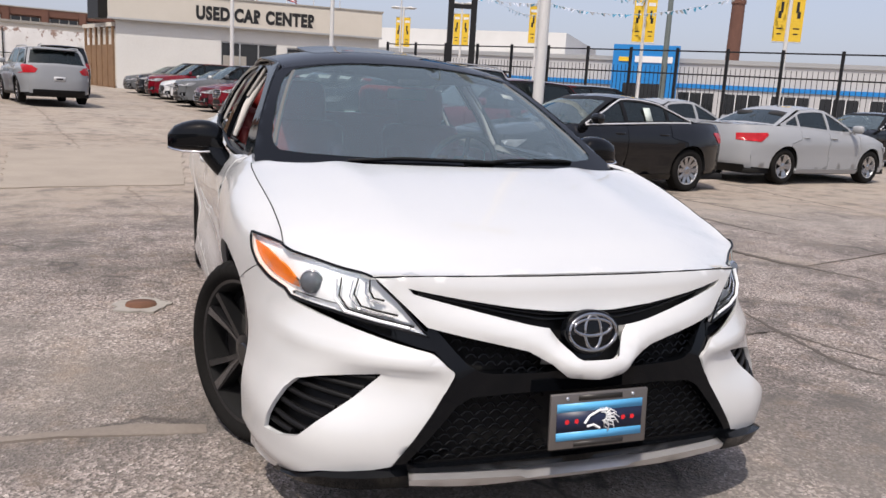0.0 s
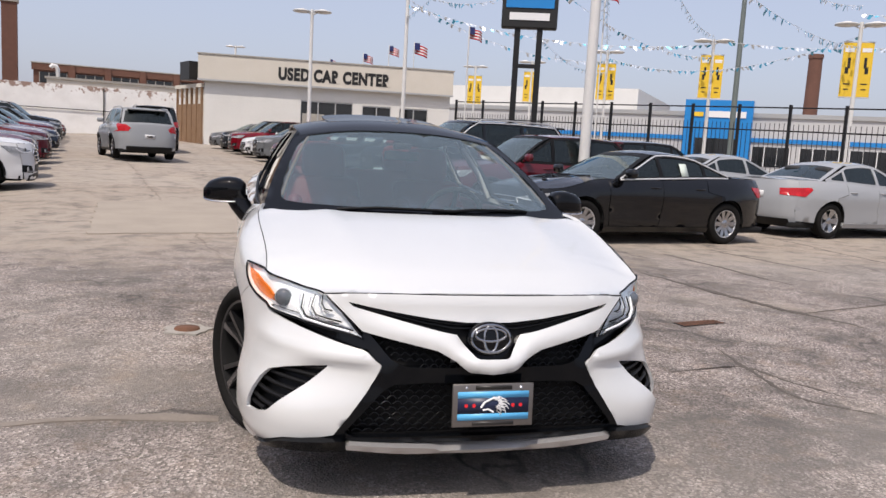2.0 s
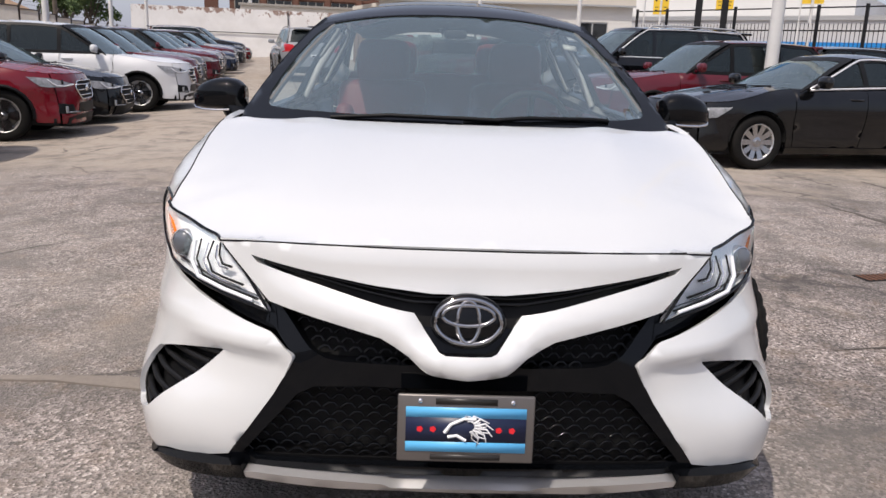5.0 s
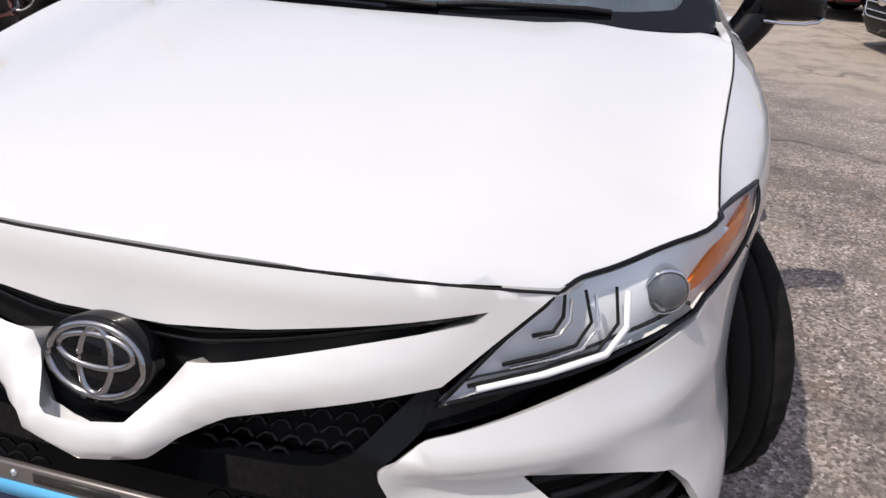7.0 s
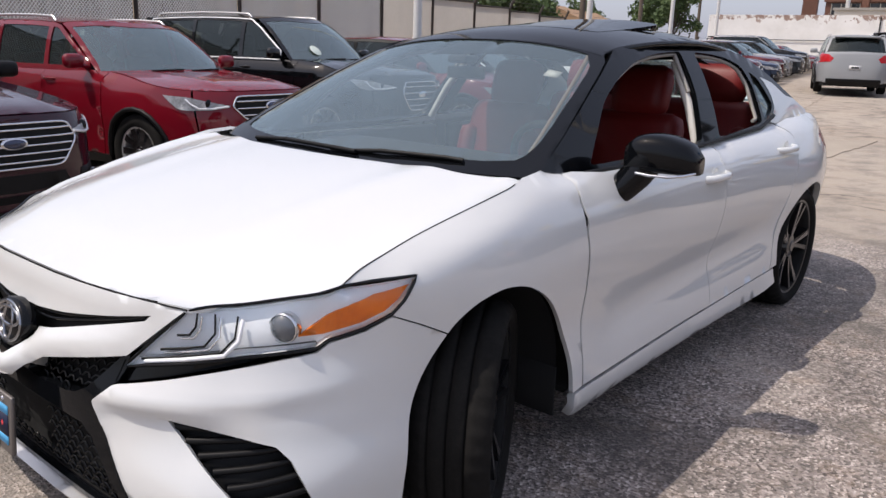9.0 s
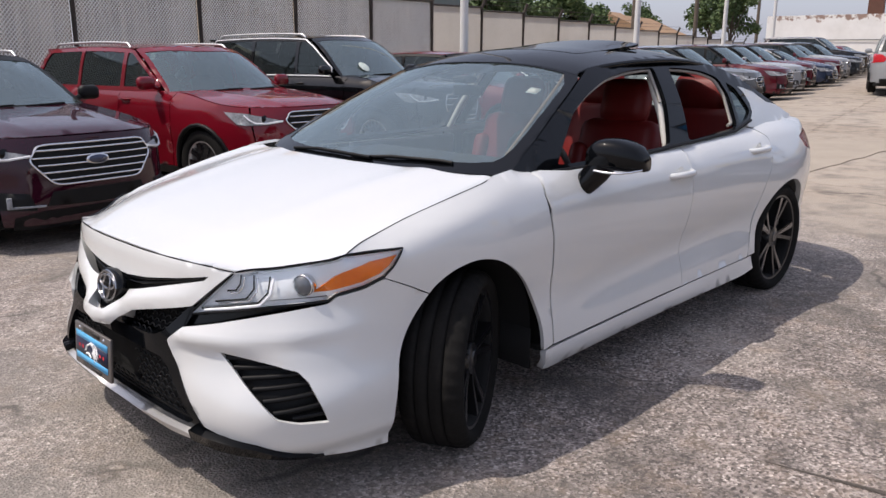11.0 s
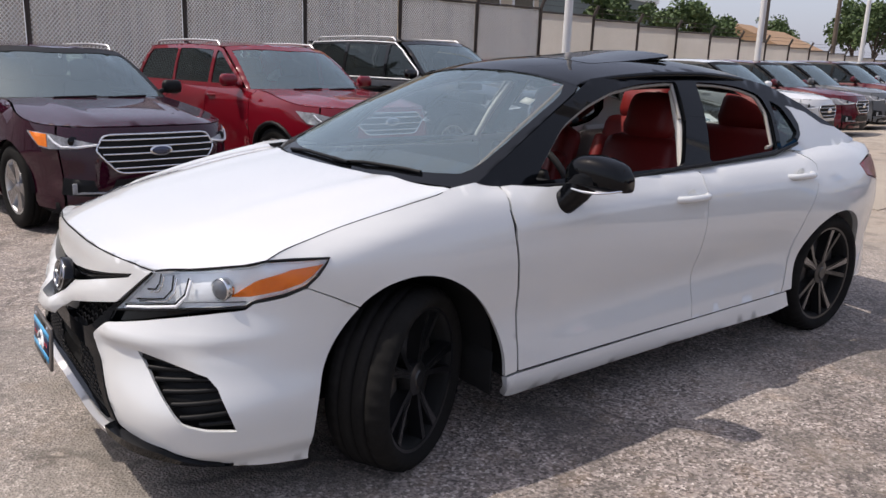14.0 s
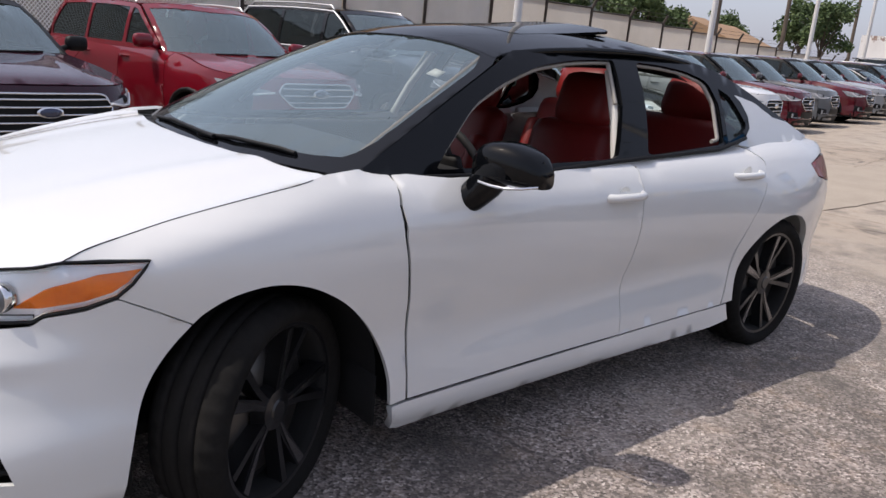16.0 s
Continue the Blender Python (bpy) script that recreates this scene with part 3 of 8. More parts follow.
def wheel(car, x, y, r, width, kind, turn=0.0, axle=None):
    """A tyre on a rim, under the car. kind: spokes in pairs ("wedge"), plain ("five", "ten"), with light or dark alloy."""
    key = (round(r, 3), round(width, 3), kind)
    if key not in WHEELS:
        h, rim = width / 2, r * (0.775 if "big" in kind else 0.66)
        bm = bmesh.new()
        wall = r - rim
        prof = [(rim, -h * 0.8), (rim + wall * 0.25, -h * 0.97), (rim + wall * 0.6, -h), (r - 0.016, -h * 0.9), (r - 0.004, -h * 0.78)]
        for g in (-0.42, 0.0, 0.42):
            prof += [(r, h * (g - 0.19)), (r, h * (g - 0.03)), (r - 0.011, h * (g - 0.028)), (r - 0.011, h * (g + 0.028)), (r, h * (g + 0.03))]
        prof += [(r, h * 0.6), (r - 0.004, h * 0.78), (r - 0.016, h * 0.9), (rim + wall * 0.6, h), (rim + wall * 0.25, h * 0.97), (rim, h * 0.8)]
        big = "big" in kind
        lathe(bm, prof, 120 if big else 56)
        if big:
            # cuts across the tread's shoulders
            for v in bm.verts:
                rad, cut = math.hypot(v.co.y, v.co.z), round(math.atan2(v.co.z, v.co.y) / (2 * math.pi / 120)) % 3 == 0
                if cut and rad > r - 0.02 and abs(v.co.x) > h * 0.5:
                    v.co.y, v.co.z = v.co.y * (rad - 0.007) / rad, v.co.z * (rad - 0.007) / rad
        tyre = geometry(bm, "tyre", RUBBER, True)
        bm = bmesh.new()
        lathe(bm, [(rim * 0.93, -h * 0.8), (rim * 0.93, h * 0.6), (rim * 0.965, h * 0.8), (rim + 0.012, h * 0.84), (rim + 0.012, h * 0.7)], 48)
        lathe(bm, [(0.0, h * 0.2), (rim * 0.93, h * 0.1)], 32)
        barrel = geometry(bm, "barrel", [WELL if "dark" in kind else SATIN], True)
        spokes, faces = bmesh.new(), []
        arms = []
        if "wedge" in kind:
            arms = [(i * 2 * math.pi / 5 + s * 0.19, 0.019 if s > 0 else 0.012, s) for i in range(5) for s in (-1, 1)]
        elif "ten" in kind:
            arms = [(i * 2 * math.pi / 10, 0.036, 0) for i in range(10)]
        else:
            arms = [(i * 2 * math.pi / 5 + s * 0.10, 0.05, s) for i in range(5) for s in (-1, 1)]
        for a, wd, s in arms:
            rows = []
            for t in (0.16, 0.5, 0.95):
                q = rim * t
                skew = s * 0.10 * (1 - t) if s else 0
                half = wd * (0.6 + 0.45 * t)
                z = h * (0.62 + 0.2 * t * t)
                c, n = Vector((0, math.cos(a - skew), math.sin(a - skew))), Vector((0, -math.sin(a - skew), math.cos(a - skew)))
                rows.append([c * q + n * half + Vector((z, 0, 0)), c * q - n * half + Vector((z, 0, 0)), c * q - n * half * 1.2 + Vector((z - 0.05, 0, 0)), c * q + n * half * 1.2 + Vector((z - 0.05, 0, 0))])
            vs = [[spokes.verts.new(p) for p in row] for row in rows]
            for p, q in zip(vs, vs[1:]):
                for k in range(4):
                    spokes.faces.new((p[k], p[(k + 1) % 4], q[(k + 1) % 4], q[k]))
            if "dark" in kind and s > 0:
                lift = Vector((0.003, 0, 0))
                fm = bmesh.new()
                faces.append(fm)
                # a bright wedge, widest at the rim
                fv = [[fm.verts.new(row[0] * (0.5 + k) + row[1] * (0.5 - k) + lift), fm.verts.new(row[0] * (0.5 - k) + row[1] * (0.5 + k) + lift)] for row, k in zip(rows, (0.08, 0.2, 0.42))]
                for p, q in zip(fv, fv[1:]):
                    fm.faces.new((p[0], p[1], q[1], q[0]))
        lathe(spokes, [(0.0, h * 0.74), (0.028, h * 0.74), (0.034, h * 0.7), (0.062, h * 0.66), (0.075, h * 0.3)], 20)
        bmesh.ops.recalc_face_normals(spokes, faces=spokes.faces[:])
        if "dark" in kind:
            lathe(spokes, [(rim * 0.972, h * 0.81), (rim + 0.010, h * 0.845), (rim + 0.0125, h * 0.80)], 48)
        rimmesh = geometry(spokes, "spokes", ALLOY_DARK if "dark" in kind else ALLOY, False)
        facemesh = [geometry(f, "machined_face", MACHINED, False) for f in faces]
        bm = bmesh.new()
        lathe(bm, [(rim * 0.2, h * 0.1), (rim * 0.78, h * 0.1), (rim * 0.78, h * 0.25), (rim * 0.2, h * 0.25)], 32)
        disc = geometry(bm, "brake_disc", DISC_STEEL, True)
        WHEELS[key] = tyre, barrel, rimmesh, facemesh, disc
    tyre, barrel, rimmesh, facemesh, disc = WHEELS[key]
    ty = part("wheel", tyre, None, car, "black tyre on a " + ("black and machined alloy rim" if "dark" in kind else "silver alloy rim"))
    ty.matrix_basis = pose(x, y, axle or r, 0, 0, (0 if x > 0 else 180) + turn)
    part("barrel", barrel, None, ty)
    part("spokes", rimmesh, None, ty)
    for f in facemesh:
        part("machined_face", f, None, ty)
    part("brake_disc", disc, None, ty)
    return ty


def well(car, x, y, r, depth=0.3):
    """The dark hollow over a wheel."""
    bm = bmesh.new()
    s = 1 if x > 0 else -1
    lathe(bm, [(0.02, x - s * depth), (r, x - s * depth), (r, x)], 20, Matrix.Translation((0, y, 0.335)), math.pi)
    for e in (-r, r):
        box(bm, min(x, x - s * depth), max(x, x - s * depth), y + e - 0.005, y + e + 0.005, 0.16, 0.335)
    return part("wheel_arch_liner", bm, WELL, car)


def seat(car, x, y, wide, cover, z=0.34, rest=True, lean=16):
    """Cushion, backrest and headrest, facing -y."""
    bm = bmesh.new()
    box(bm, x - wide / 2, x + wide / 2, y - 0.48, y + 0.06, z, z + 0.2, 0.06)
    part("seat_cushion", bm, cover, car)
    bm = bmesh.new()
    m = Matrix.Translation((x, y, z + 0.12)) @ Matrix.Rotation(radians(-lean), 4, "X")
    box(bm, -wide / 2, wide / 2, -0.06, 0.09, 0.0, 0.66, 0.07, m)
    for s in (-1, 1):
        box(bm, s * (wide / 2 - 0.05) - 0.05, s * (wide / 2 - 0.05) + 0.05, -0.11, 0.0, 0.04, 0.5, 0.04, m)
    part("seat_back", bm, cover, car)
    if rest:
        for o in ([0] if wide < 0.7 else [-wide * 0.29, wide * 0.29]):
            bm = bmesh.new()
            box(bm, o - (0.15 if wide < 0.7 else 0.19), o + (0.15 if wide < 0.7 else 0.19), -0.06, 0.08, 0.63, 0.89 if wide < 0.7 else 0.87, 0.068, m)
            part("headrest", bm, cover, car)

# ---- the lot ----
TURN = 10.5
LOT = Matrix.Rotation(radians(TURN), 4, "Z")


def rise(y):
    """The lot climbs gently away from the street and levels out."""
    r = min(y, 70) - 8
    return 0.022 * (r + math.sqrt(r * r + 9)) / 2


def level(x, y):
    """The ground's height: it dips a little towards the grey fence and under the sedan's nose."""
    u = x * math.cos(radians(TURN)) + y * math.sin(radians(TURN))
    t = max(0.0, min(1.0, (-1.4 - u) / 3.2))
    return rise(y) - 0.15 * t * t * (3 - 2 * t) - 0.038 * (1 - max(0.0, min(1.0, y / 2.8)))


def spot(u, v, heading=0.0, z=0.0):
    """A pose in the lot's own axes, standing on the ground."""
    p = LOT @ Vector((u, v, 0))
    return Matrix.Translation((p.x, p.y, level(p.x, p.y) + z)) @ Matrix.Rotation(radians(TURN + heading), 4, "Z")


def make_ground():
    bm = bmesh.new()
    xs = [-400, -200, -100, -60, -40] + [-30, -28, -26, -24, -22] + list(range(-20, 11)) + list(range(12, 31, 2)) + [40, 60, 100, 200, 400]
    ys = [-400, -200, -100, -60, -40] + list(range(-30, 76, 2)) + [90, 120, 200, 400, 700]
    rows = [[bm.verts.new((x, y, level(x, y))) for x in xs] for y in ys]
    for p, q in zip(rows, rows[1:]):
        for i in range(len(xs) - 1):
            bm.faces.new((p[i], p[i + 1], q[i + 1], q[i]))
    solo("ground", bm, GROUND, "worn grey asphalt car lot with cracks and pale patches", "ground", kind="structure", smooth=True)


make_ground()

# ---- the white sedan ----
def sedan_badge(parent, bm_at):
    """Three crossing ovals."""
    bm = bmesh.new()
    for cx, cz, rx, rz in ((0, 0, 0.076, 0.052), (0, 0, 0.026, 0.049), (0, 0.014, 0.060, 0.024)):
        pts = [(cx + rx * math.cos(t), -0.004, cz + rz * math.sin(t)) for t in (2 * math.pi * i / 36 for i in range(36))]
        tube(bm, pts, 0.0058, 6, True)
    bmesh.ops.transform(bm, matrix=bm_at, verts=bm.verts[:])
    part("emblem", bm, DARK_CHROME, parent, "chrome oval emblem")
    bm = bmesh.new()
    lathe(bm, [(0.0, -0.006), (0.95, -0.006), (1.0, 0.0), (1.0, 0.03)], 36, Matrix.Rotation(radians(90), 4, "Z"))
    bmesh.ops.transform(bm, matrix=bm_at @ Matrix.Diagonal((0.088, 1.0, 0.064, 1)), verts=bm.verts[:])
    part("emblem_base", bm, GLOSS_BLACK, parent)


def mesh_rods(points_ok, place, x0, x1, z0, z1, dx, dz, r=0.0035):
    """A net of small slanted bars."""
    bm = bmesh.new()
    j, z = 0, z0
    while z < z1:
        x = x0 + (dx / 2 if j % 2 else 0)
        while x < x1:
            ends = [(x - dx * 0.42, z - dz * 0.15), (x - dx * 0.12, z + dz * 0.35), (x + dx * 0.2, z + dz * 0.35), (x + dx * 0.42, z - dz * 0.15)]
            if points_ok(x, z):
                tube(bm, [place(*p) for p in ends], r, 4)
            x += dx
        z += dz
        j += 1
    return bm


LIGHT_GUIDE = material("light_guide", (0.85, 0.86, 0.88), 0.15, 0.1)


def white_sedan():
    s = main_sedan_skin()
    w = Wrap(s)
    X, Y = w.x, w.y
    car = thing("white_sedan", "pearl white four-door sedan with gloss black roof, windows down", "car")
    gap = 0.002
    out = (1, -1, 0.2)

    def E(y):
        return Y(y, s.edge(y) + 0.0015)

    # bonnet
    lip = [(0.0, 0.772), (0.15, 0.772), (0.3, 0.773), (0.46, 0.770), (0.56, 0.763), (0.606, 0.757)]
    rim = [(x, s.front(x, z)) for x, z in lip]
    ys = [-0.735 + 0.02 * i for i in range(48)]
    side_rim = [(s.seam(y), y) for y in ys]
    cowl = [(x, s.gf(0.985) - 0.05 + 0.13 * (x / 0.825) ** 2.3) for x in (0.79, 0.7, 0.6, 0.4, 0.2, 0.0)]
    part("bonnet", sheet(shrunk(mir(rim + side_rim + cowl), gap), lambda x, y: (x, y, min(s.top(x, y), 1.012 - 0.034 * (abs(x) / 0.8) ** 4) + 0.008 * math.exp(-(((abs(x) - 0.50 - 0.1 * y) / 0.07) ** 2)) * max(0.0, min(1.0, (y + 0.75) * 1.6))), (0, 0, 1), 0.028), WHITE, car)
    # black tubes stand in for the shade in the bonnet's shut gaps
    bm = bmesh.new()
    tube(bm, [(x * f, s.front(x, z) + 0.001, z - 0.001) for f, q in ((-1, lip[::-1]), (1, lip[1:])) for x, z in q], 0.0026, 5)
    part("bonnet_seal", bm, WELL, car, "black strip standing in for the shade in the bonnet gap")
    for f in (1, -1):
        bm = bmesh.new()
        tube(bm, [(f * (s.seam(y) + 0.001), y, s.edge(y) - 0.0012) for y in ys[8:-3]], 0.0019, 5)
        part("bonnet_seal", bm, WELL, car, "black strip standing in for the shade in the bonnet gap")
    # nose piece with the slot and the V under the badge
    slot_top = [(0.0, 0.672), (0.087, 0.672), (0.219, 0.685), (0.379, 0.709), (0.522, 0.733)]
    slot_low = [(0.507, 0.718), (0.364, 0.684), (0.202, 0.645), (0.126, 0.629), (0.10, 0.594), (0.066, 0.560), (0.052, 0.555), (0.0, 0.554)]
    v_low = [(0.475, 0.630), (0.331, 0.600), (0.203, 0.573), (0.137, 0.538), (0.094, 0.504), (0.08, 0.499), (0.0, 0.497)]
    mid_v = spline((0.0, 0.532), (0.09, 0.548), (0.15, 0.595), (0.25, 0.622), (0.36, 0.645), (0.5, 0.68), (0.6, 0.72))

    def nose(a, z):
        x, y, _ = w(a, z)
        t = (z - mid_v(abs(x))) / 0.045
        bulge = 0.035 * max(0.0, 1 - t * t) * max(0.2, 1 - abs(x) / 0.62)
        return (x, y - bulge - 0.03 * math.exp(-((x / 0.16) ** 2)) * max(0.0, min(1.0, (0.60 - z) / 0.06)), z)

    outer = [X(*p) if p[0] else (0.0, p[1]) for p in lip] + [X(0.546, 0.698)] + [X(*p) if p[0] else (0.0, p[1]) for p in v_low]
    hole = [X(*p) if p[0] else (0.0, p[1]) for p in slot_top + slot_low]
    part("nose_panel", sheet(shrunk(mir(outer), gap), nose, (0, -1, 0.2), 0.02, holes=[mir(hole)], thick=0.05), WHITE, car)
    part("slot_grille", sheet(mir([X(*p) if p[0] else (0.0, p[1]) for p in [(0, 0.70), (0.3, 0.72), (0.54, 0.745), (0.52, 0.70), (0.2, 0.62), (0.12, 0.56), (0, 0.53)]]), w, (0, -1, 0), 0.04, thick=0, sink=0.045), PLASTIC, car, "black grille slot")
    bm = bmesh.new()
    for k in (0.3, 0.62):
        pts = []
        for i in range(-24, 25):
            x = i / 24 * 0.49
            top, low = spline(*slot_top)(abs(x)), spline(*sorted((p[0], p[1]) for p in [(0.0, 0.632), (0.118, 0.632), (0.202, 0.645), (0.364, 0.684), (0.507, 0.718)]))(abs(x))
            z = top * (1 - k) + low * k
            pts.append((x, s.front(x, z) + 0.02, z))
        tube(bm, pts, 0.005, 5)
    part("slot_bar", bm, GLOSS_BLACK, car)
    sedan_badge(car, Matrix.Translation((0, s.front(0, 0.619) - 0.018, 0.619)) @ Matrix.Rotation(radians(-12), 4, "X"))
    # black grille surround, nets
    frame_half = [(0.0, 0.60), (0.13, 0.60), (0.33, 0.635), (0.47, 0.640), (0.475, 0.612), (0.458, 0.572), (0.404, 0.516), (0.457, 0.422), (0.519, 0.33), (0.576, 0.245), (0.50, 0.225), (0.25, 0.215), (0.0, 0.21)]
    up_net = [(0.452, 0.628), (0.372, 0.541), (0.335, 0.520), (0.30, 0.513), (0.14, 0.509), (0.10, 0.515), (0.14, 0.57), (0.25, 0.61)]
    low_net = [(0.0, 0.452), (0.24, 0.454), (0.36, 0.447), (0.40, 0.425), (0.535, 0.262), (0.50, 0.243), (0.25, 0.24), (0.0, 0.235)]
    cv = lambda pts: [X(*p) if p[0] else (0.0, p[1]) for p in pts]
    part("grille_surround", sheet(mir(cv(frame_half)), w, (0, -1, 0), 0.035, holes=[cv(up_net), [(-a, b) for a, b in cv(up_net)], mir(cv(low_net))], thick=0.05, sink=0.012), PIANO_BLACK, car, "gloss black grille surround")
    part("grille_backing", sheet(mir(cv([(0, 0.64), (0.47, 0.64), (0.40, 0.50), (0.56, 0.24), (0.0, 0.2)])), w, (0, -1, 0), 0.06, thick=0, sink=0.075), WELL, car)
    net = lambda x, z: (x, s.front(x, z) + 0.035, z)
    poly_u, poly_l = np.array(up_net), np.array(low_net + [(-p[0], p[1]) for p in low_net[::-1]])
    okl = lambda x, z: bool(inside(poly_l, np.array([[x, z]]))[0]) and not (abs(x) < 0.15 and 0.3 < z < 0.45)
    oku = lambda x, z: bool(inside(poly_u, np.array([[abs(x), z]]))[0])
    part("lower_grille_net", mesh_rods(okl, net, -0.55, 0.55, 0.245, 0.455, 0.042, 0.021), PIANO_BLACK, car, "black honeycomb grille net")
    for flip in (1, -1):
        part("upper_grille_net", mesh_rods(lambda x, z: x * flip > 0 and oku(x, z), net, -0.46, 0.46, 0.512, 0.63, 0.036, 0.019), PIANO_BLACK, car, "black honeycomb grille net")
    # bumper sides with the fog-lamp openings
    arch_front = smooth_line([(-0.412, 0.122), (-0.405, 0.22), (-0.375, 0.36), (-0.342, 0.46), (-0.295, 0.548), (-0.232, 0.628), (-0.19, 0.665)], 4)[:21]
    arch_back = smooth_line([(0.408, 0.250), (0.402, 0.33), (0.378, 0.42), (0.325, 0.512), (0.24, 0.603), (0.16, 0.66), (0.07, 0.700), (-0.03, 0.714), (-0.125, 0.697), (-0.19, 0.665), (-0.232, 0.628), (-0.295, 0.548)], 4)[:41]
    fang = [X(0.80, 0.648), X(0.757, 0.638), X(0.70, 0.624), X(0.64, 0.609), X(0.57, 0.591), X(0.458, 0.568), X(0.404, 0.516), X(0.457, 0.422), X(0.519, 0.33), X(0.574, 0.25), X(0.646, 0.232), X(0.755, 0.219), X(0.80, 0.192), Y(-0.656, 0.142), Y(-0.567, 0.132), *[Y(*q) for q in arch_front], Y(-0.32, 0.672), Y(-0.408, 0.712), Y(-0.476, 0.684), Y(-0.56, 0.668)]
    fog = [(0.458, 0.497), (0.533, 0.482), (0.60, 0.465), (0.648, 0.447), (0.675, 0.414), (0.697, 0.363), (0.711, 0.322), (0.720, 0.280, 0), (0.66, 0.290), (0.612, 0.311), (0.576, 0.358), (0.511, 0.428)]

    ledge = spline((0.40, 0.520), (0.5, 0.516), (0.60, 0.507), (0.70, 0.491), (0.78, 0.474), (0.829, 0.457), (0.859, 0.424), (0.875, 0.373), (0.884, 0.332), (0.892, 0.28), (0.90, 0.16))
    swell = spline((0.24, 0.0), (0.32, 0.015), (0.40, 0.027), (0.48, 0.032), (0.56, 0.026), (0.63, 0.010), (0.70, 0.0))
    spread = spline((0.45, 0.0), (0.56, 0.4), (0.64, 0.9), (0.74, 1.0), (0.84, 0.7), (0.94, 0.25), (1.02, 0.0))

    def corner(a, z):
        # the cheek is squarer than the nose
        x, y, _ = w(a, z)
        k = swell(z) * spread(a)
        return (x + k * math.sin(a), y - k * math.cos(a), z)

    def cheek(a, z):
        x, y, _ = corner(a, z)
        # the upper part overhangs the lower one along a ledge
        over = (ledge(x) - z) / 0.011
        k = 0.020 / (1 + math.exp(-over * 2)) * max(0.0, min(1.0, (x - 0.40) / 0.06)) if x < 0.93 and y < -0.45 else 0.0
        k *= max(0.0, min(1.0, (-0.47 - y) / 0.06)) * max(0.0, min(1.0, (0.82 - x) / 0.16))
        # a crest runs from the tip outwards under the lamp
        d = z - 0.52 - 0.09 * (x - 0.4)
        crest = 0.015 * max(0.0, 1 - (d / 0.075 if d > 0 else -d / 0.035)) * max(0.0, min(1.0, (x - 0.41) / 0.08)) * max(0.0, min(1.0, (-0.44 - y) / 0.2))
        return (x - k * 0.6 + crest * 0.5, y + k * 0.8 - crest * 0.85, z)

    both("front_bumper", car, WHITE, shrunk(rounded(fang, 0.12, 2), gap), cheek, out, step=0.02, holes=[rounded(fog, 0.1, 3)], thick=0.014)
    both("fog_recess", car, PLASTIC, [(0.42, 0.52), (0.58, 0.50), (0.68, 0.47), (0.72, 0.40), (0.75, 0.25), (0.65, 0.25), (0.58, 0.28), (0.53, 0.35), (0.46, 0.44)], corner, out, step=0.05, thick=-0.026, sink=0.055)
    inner, rim = spline((0.0, 0.458), (0.3, 0.505), (0.6, 0.565), (0.8, 0.60), (1.0, 0.66)), spline((0.0, 0.53), (0.3, 0.655), (0.6, 0.69), (0.8, 0.707), (1.0, 0.718))
    inner_z, rim_z = spline((0.0, 0.494), (0.3, 0.432), (0.6, 0.368), (0.8, 0.318), (1.0, 0.292)), spline((0.0, 0.488), (0.3, 0.446), (0.6, 0.386), (0.8, 0.338), (1.0, 0.29))
    for flip in (1, -1):
        for k in range(7):
            t = (k + 0.5) / 7
            pts = []
            for i in range(9):
                q = i / 8
                a, z = inner(t) * (1 - q) + (rim(t) + 0.035) * q, inner_z(t) * (1 - q) + rim_z(t) * q
                p = Vector(corner(a, z)) - Vector((math.sin(a), -math.cos(a), 0)) * 0.032
                pts.append((flip * p.x, p.y, p.z))
            part("fog_louvre", tube(bmesh.new(), pts, 0.0085, 6), PLASTIC, car, "black louvre")
    # lips along the lower edge
    part("front_lip", sheet(shrunk(mir(cv([(0, 0.192), (0.17, 0.193), (0.19, 0.203), (0.50, 0.226), (0.535, 0.222), (0.525, 0.205), (0.30, 0.182), (0.0, 0.174)])), 0.001), w, (0, -1, 0), 0.03, thick=0.05, sink=-0.012), SATIN, car, "satin silver lower lip")
    both("corner_lip", car, PIANO_BLACK, [X(0.53, 0.242), X(0.66, 0.229), X(0.755, 0.216), X(0.80, 0.188), X(0.84, 0.155), X(0.80, 0.160), X(0.74, 0.185), X(0.6, 0.198), X(0.522, 0.202)], w, out, step=0.03, thick=0.05, sink=-0.014)
    part("undertray", sheet(mir(cv([(0, 0.25), (0.55, 0.25), (0.8, 0.24), (0.86, 0.20), (0.5, 0.19), (0, 0.185)])), w, (0, -1, 0), 0.06, thick=0.3, sink=0.03), PLASTIC, car)
    bm = bmesh.new()
    box(bm, -0.62, 0.62, -0.70, 3.3, 0.19, 0.24)
    box(bm, -0.86, 0.86, 0.46, 2.36, 0.215, 0.245)
    part("floor_pan", bm, WELL, car)
    # head lamps
    lamp = [X(0.606, 0.755), X(0.546, 0.696), X(0.471, 0.606), X(0.522, 0.617), X(0.62, 0.631), X(0.703, 0.645), X(0.80, 0.655), Y(-0.56, 0.672), Y(-0.476, 0.690), Y(-0.408, 0.717), Y(-0.374, 0.75), Y(-0.332, 0.803), Y(-0.44, 0.801), *[E(-0.535 - 0.02 * i) for i in range(11)]]
    inset = spline((-0.81, 0.0), (-0.735, 0.049), (-0.695, 0.048), (-0.655, 0.043), (-0.615, 0.027), (-0.575, 0.004), (-0.54, 0.0))

    def fold(p):
        x, y, z = p
        q = max(0.0, min(1.0, (z - s.edge(y) + 0.075) / 0.075))
        return (x - math.copysign(inset(y) * q**1.6, x), y, z)

    lampw = lambda a, z: fold(w(a, z))
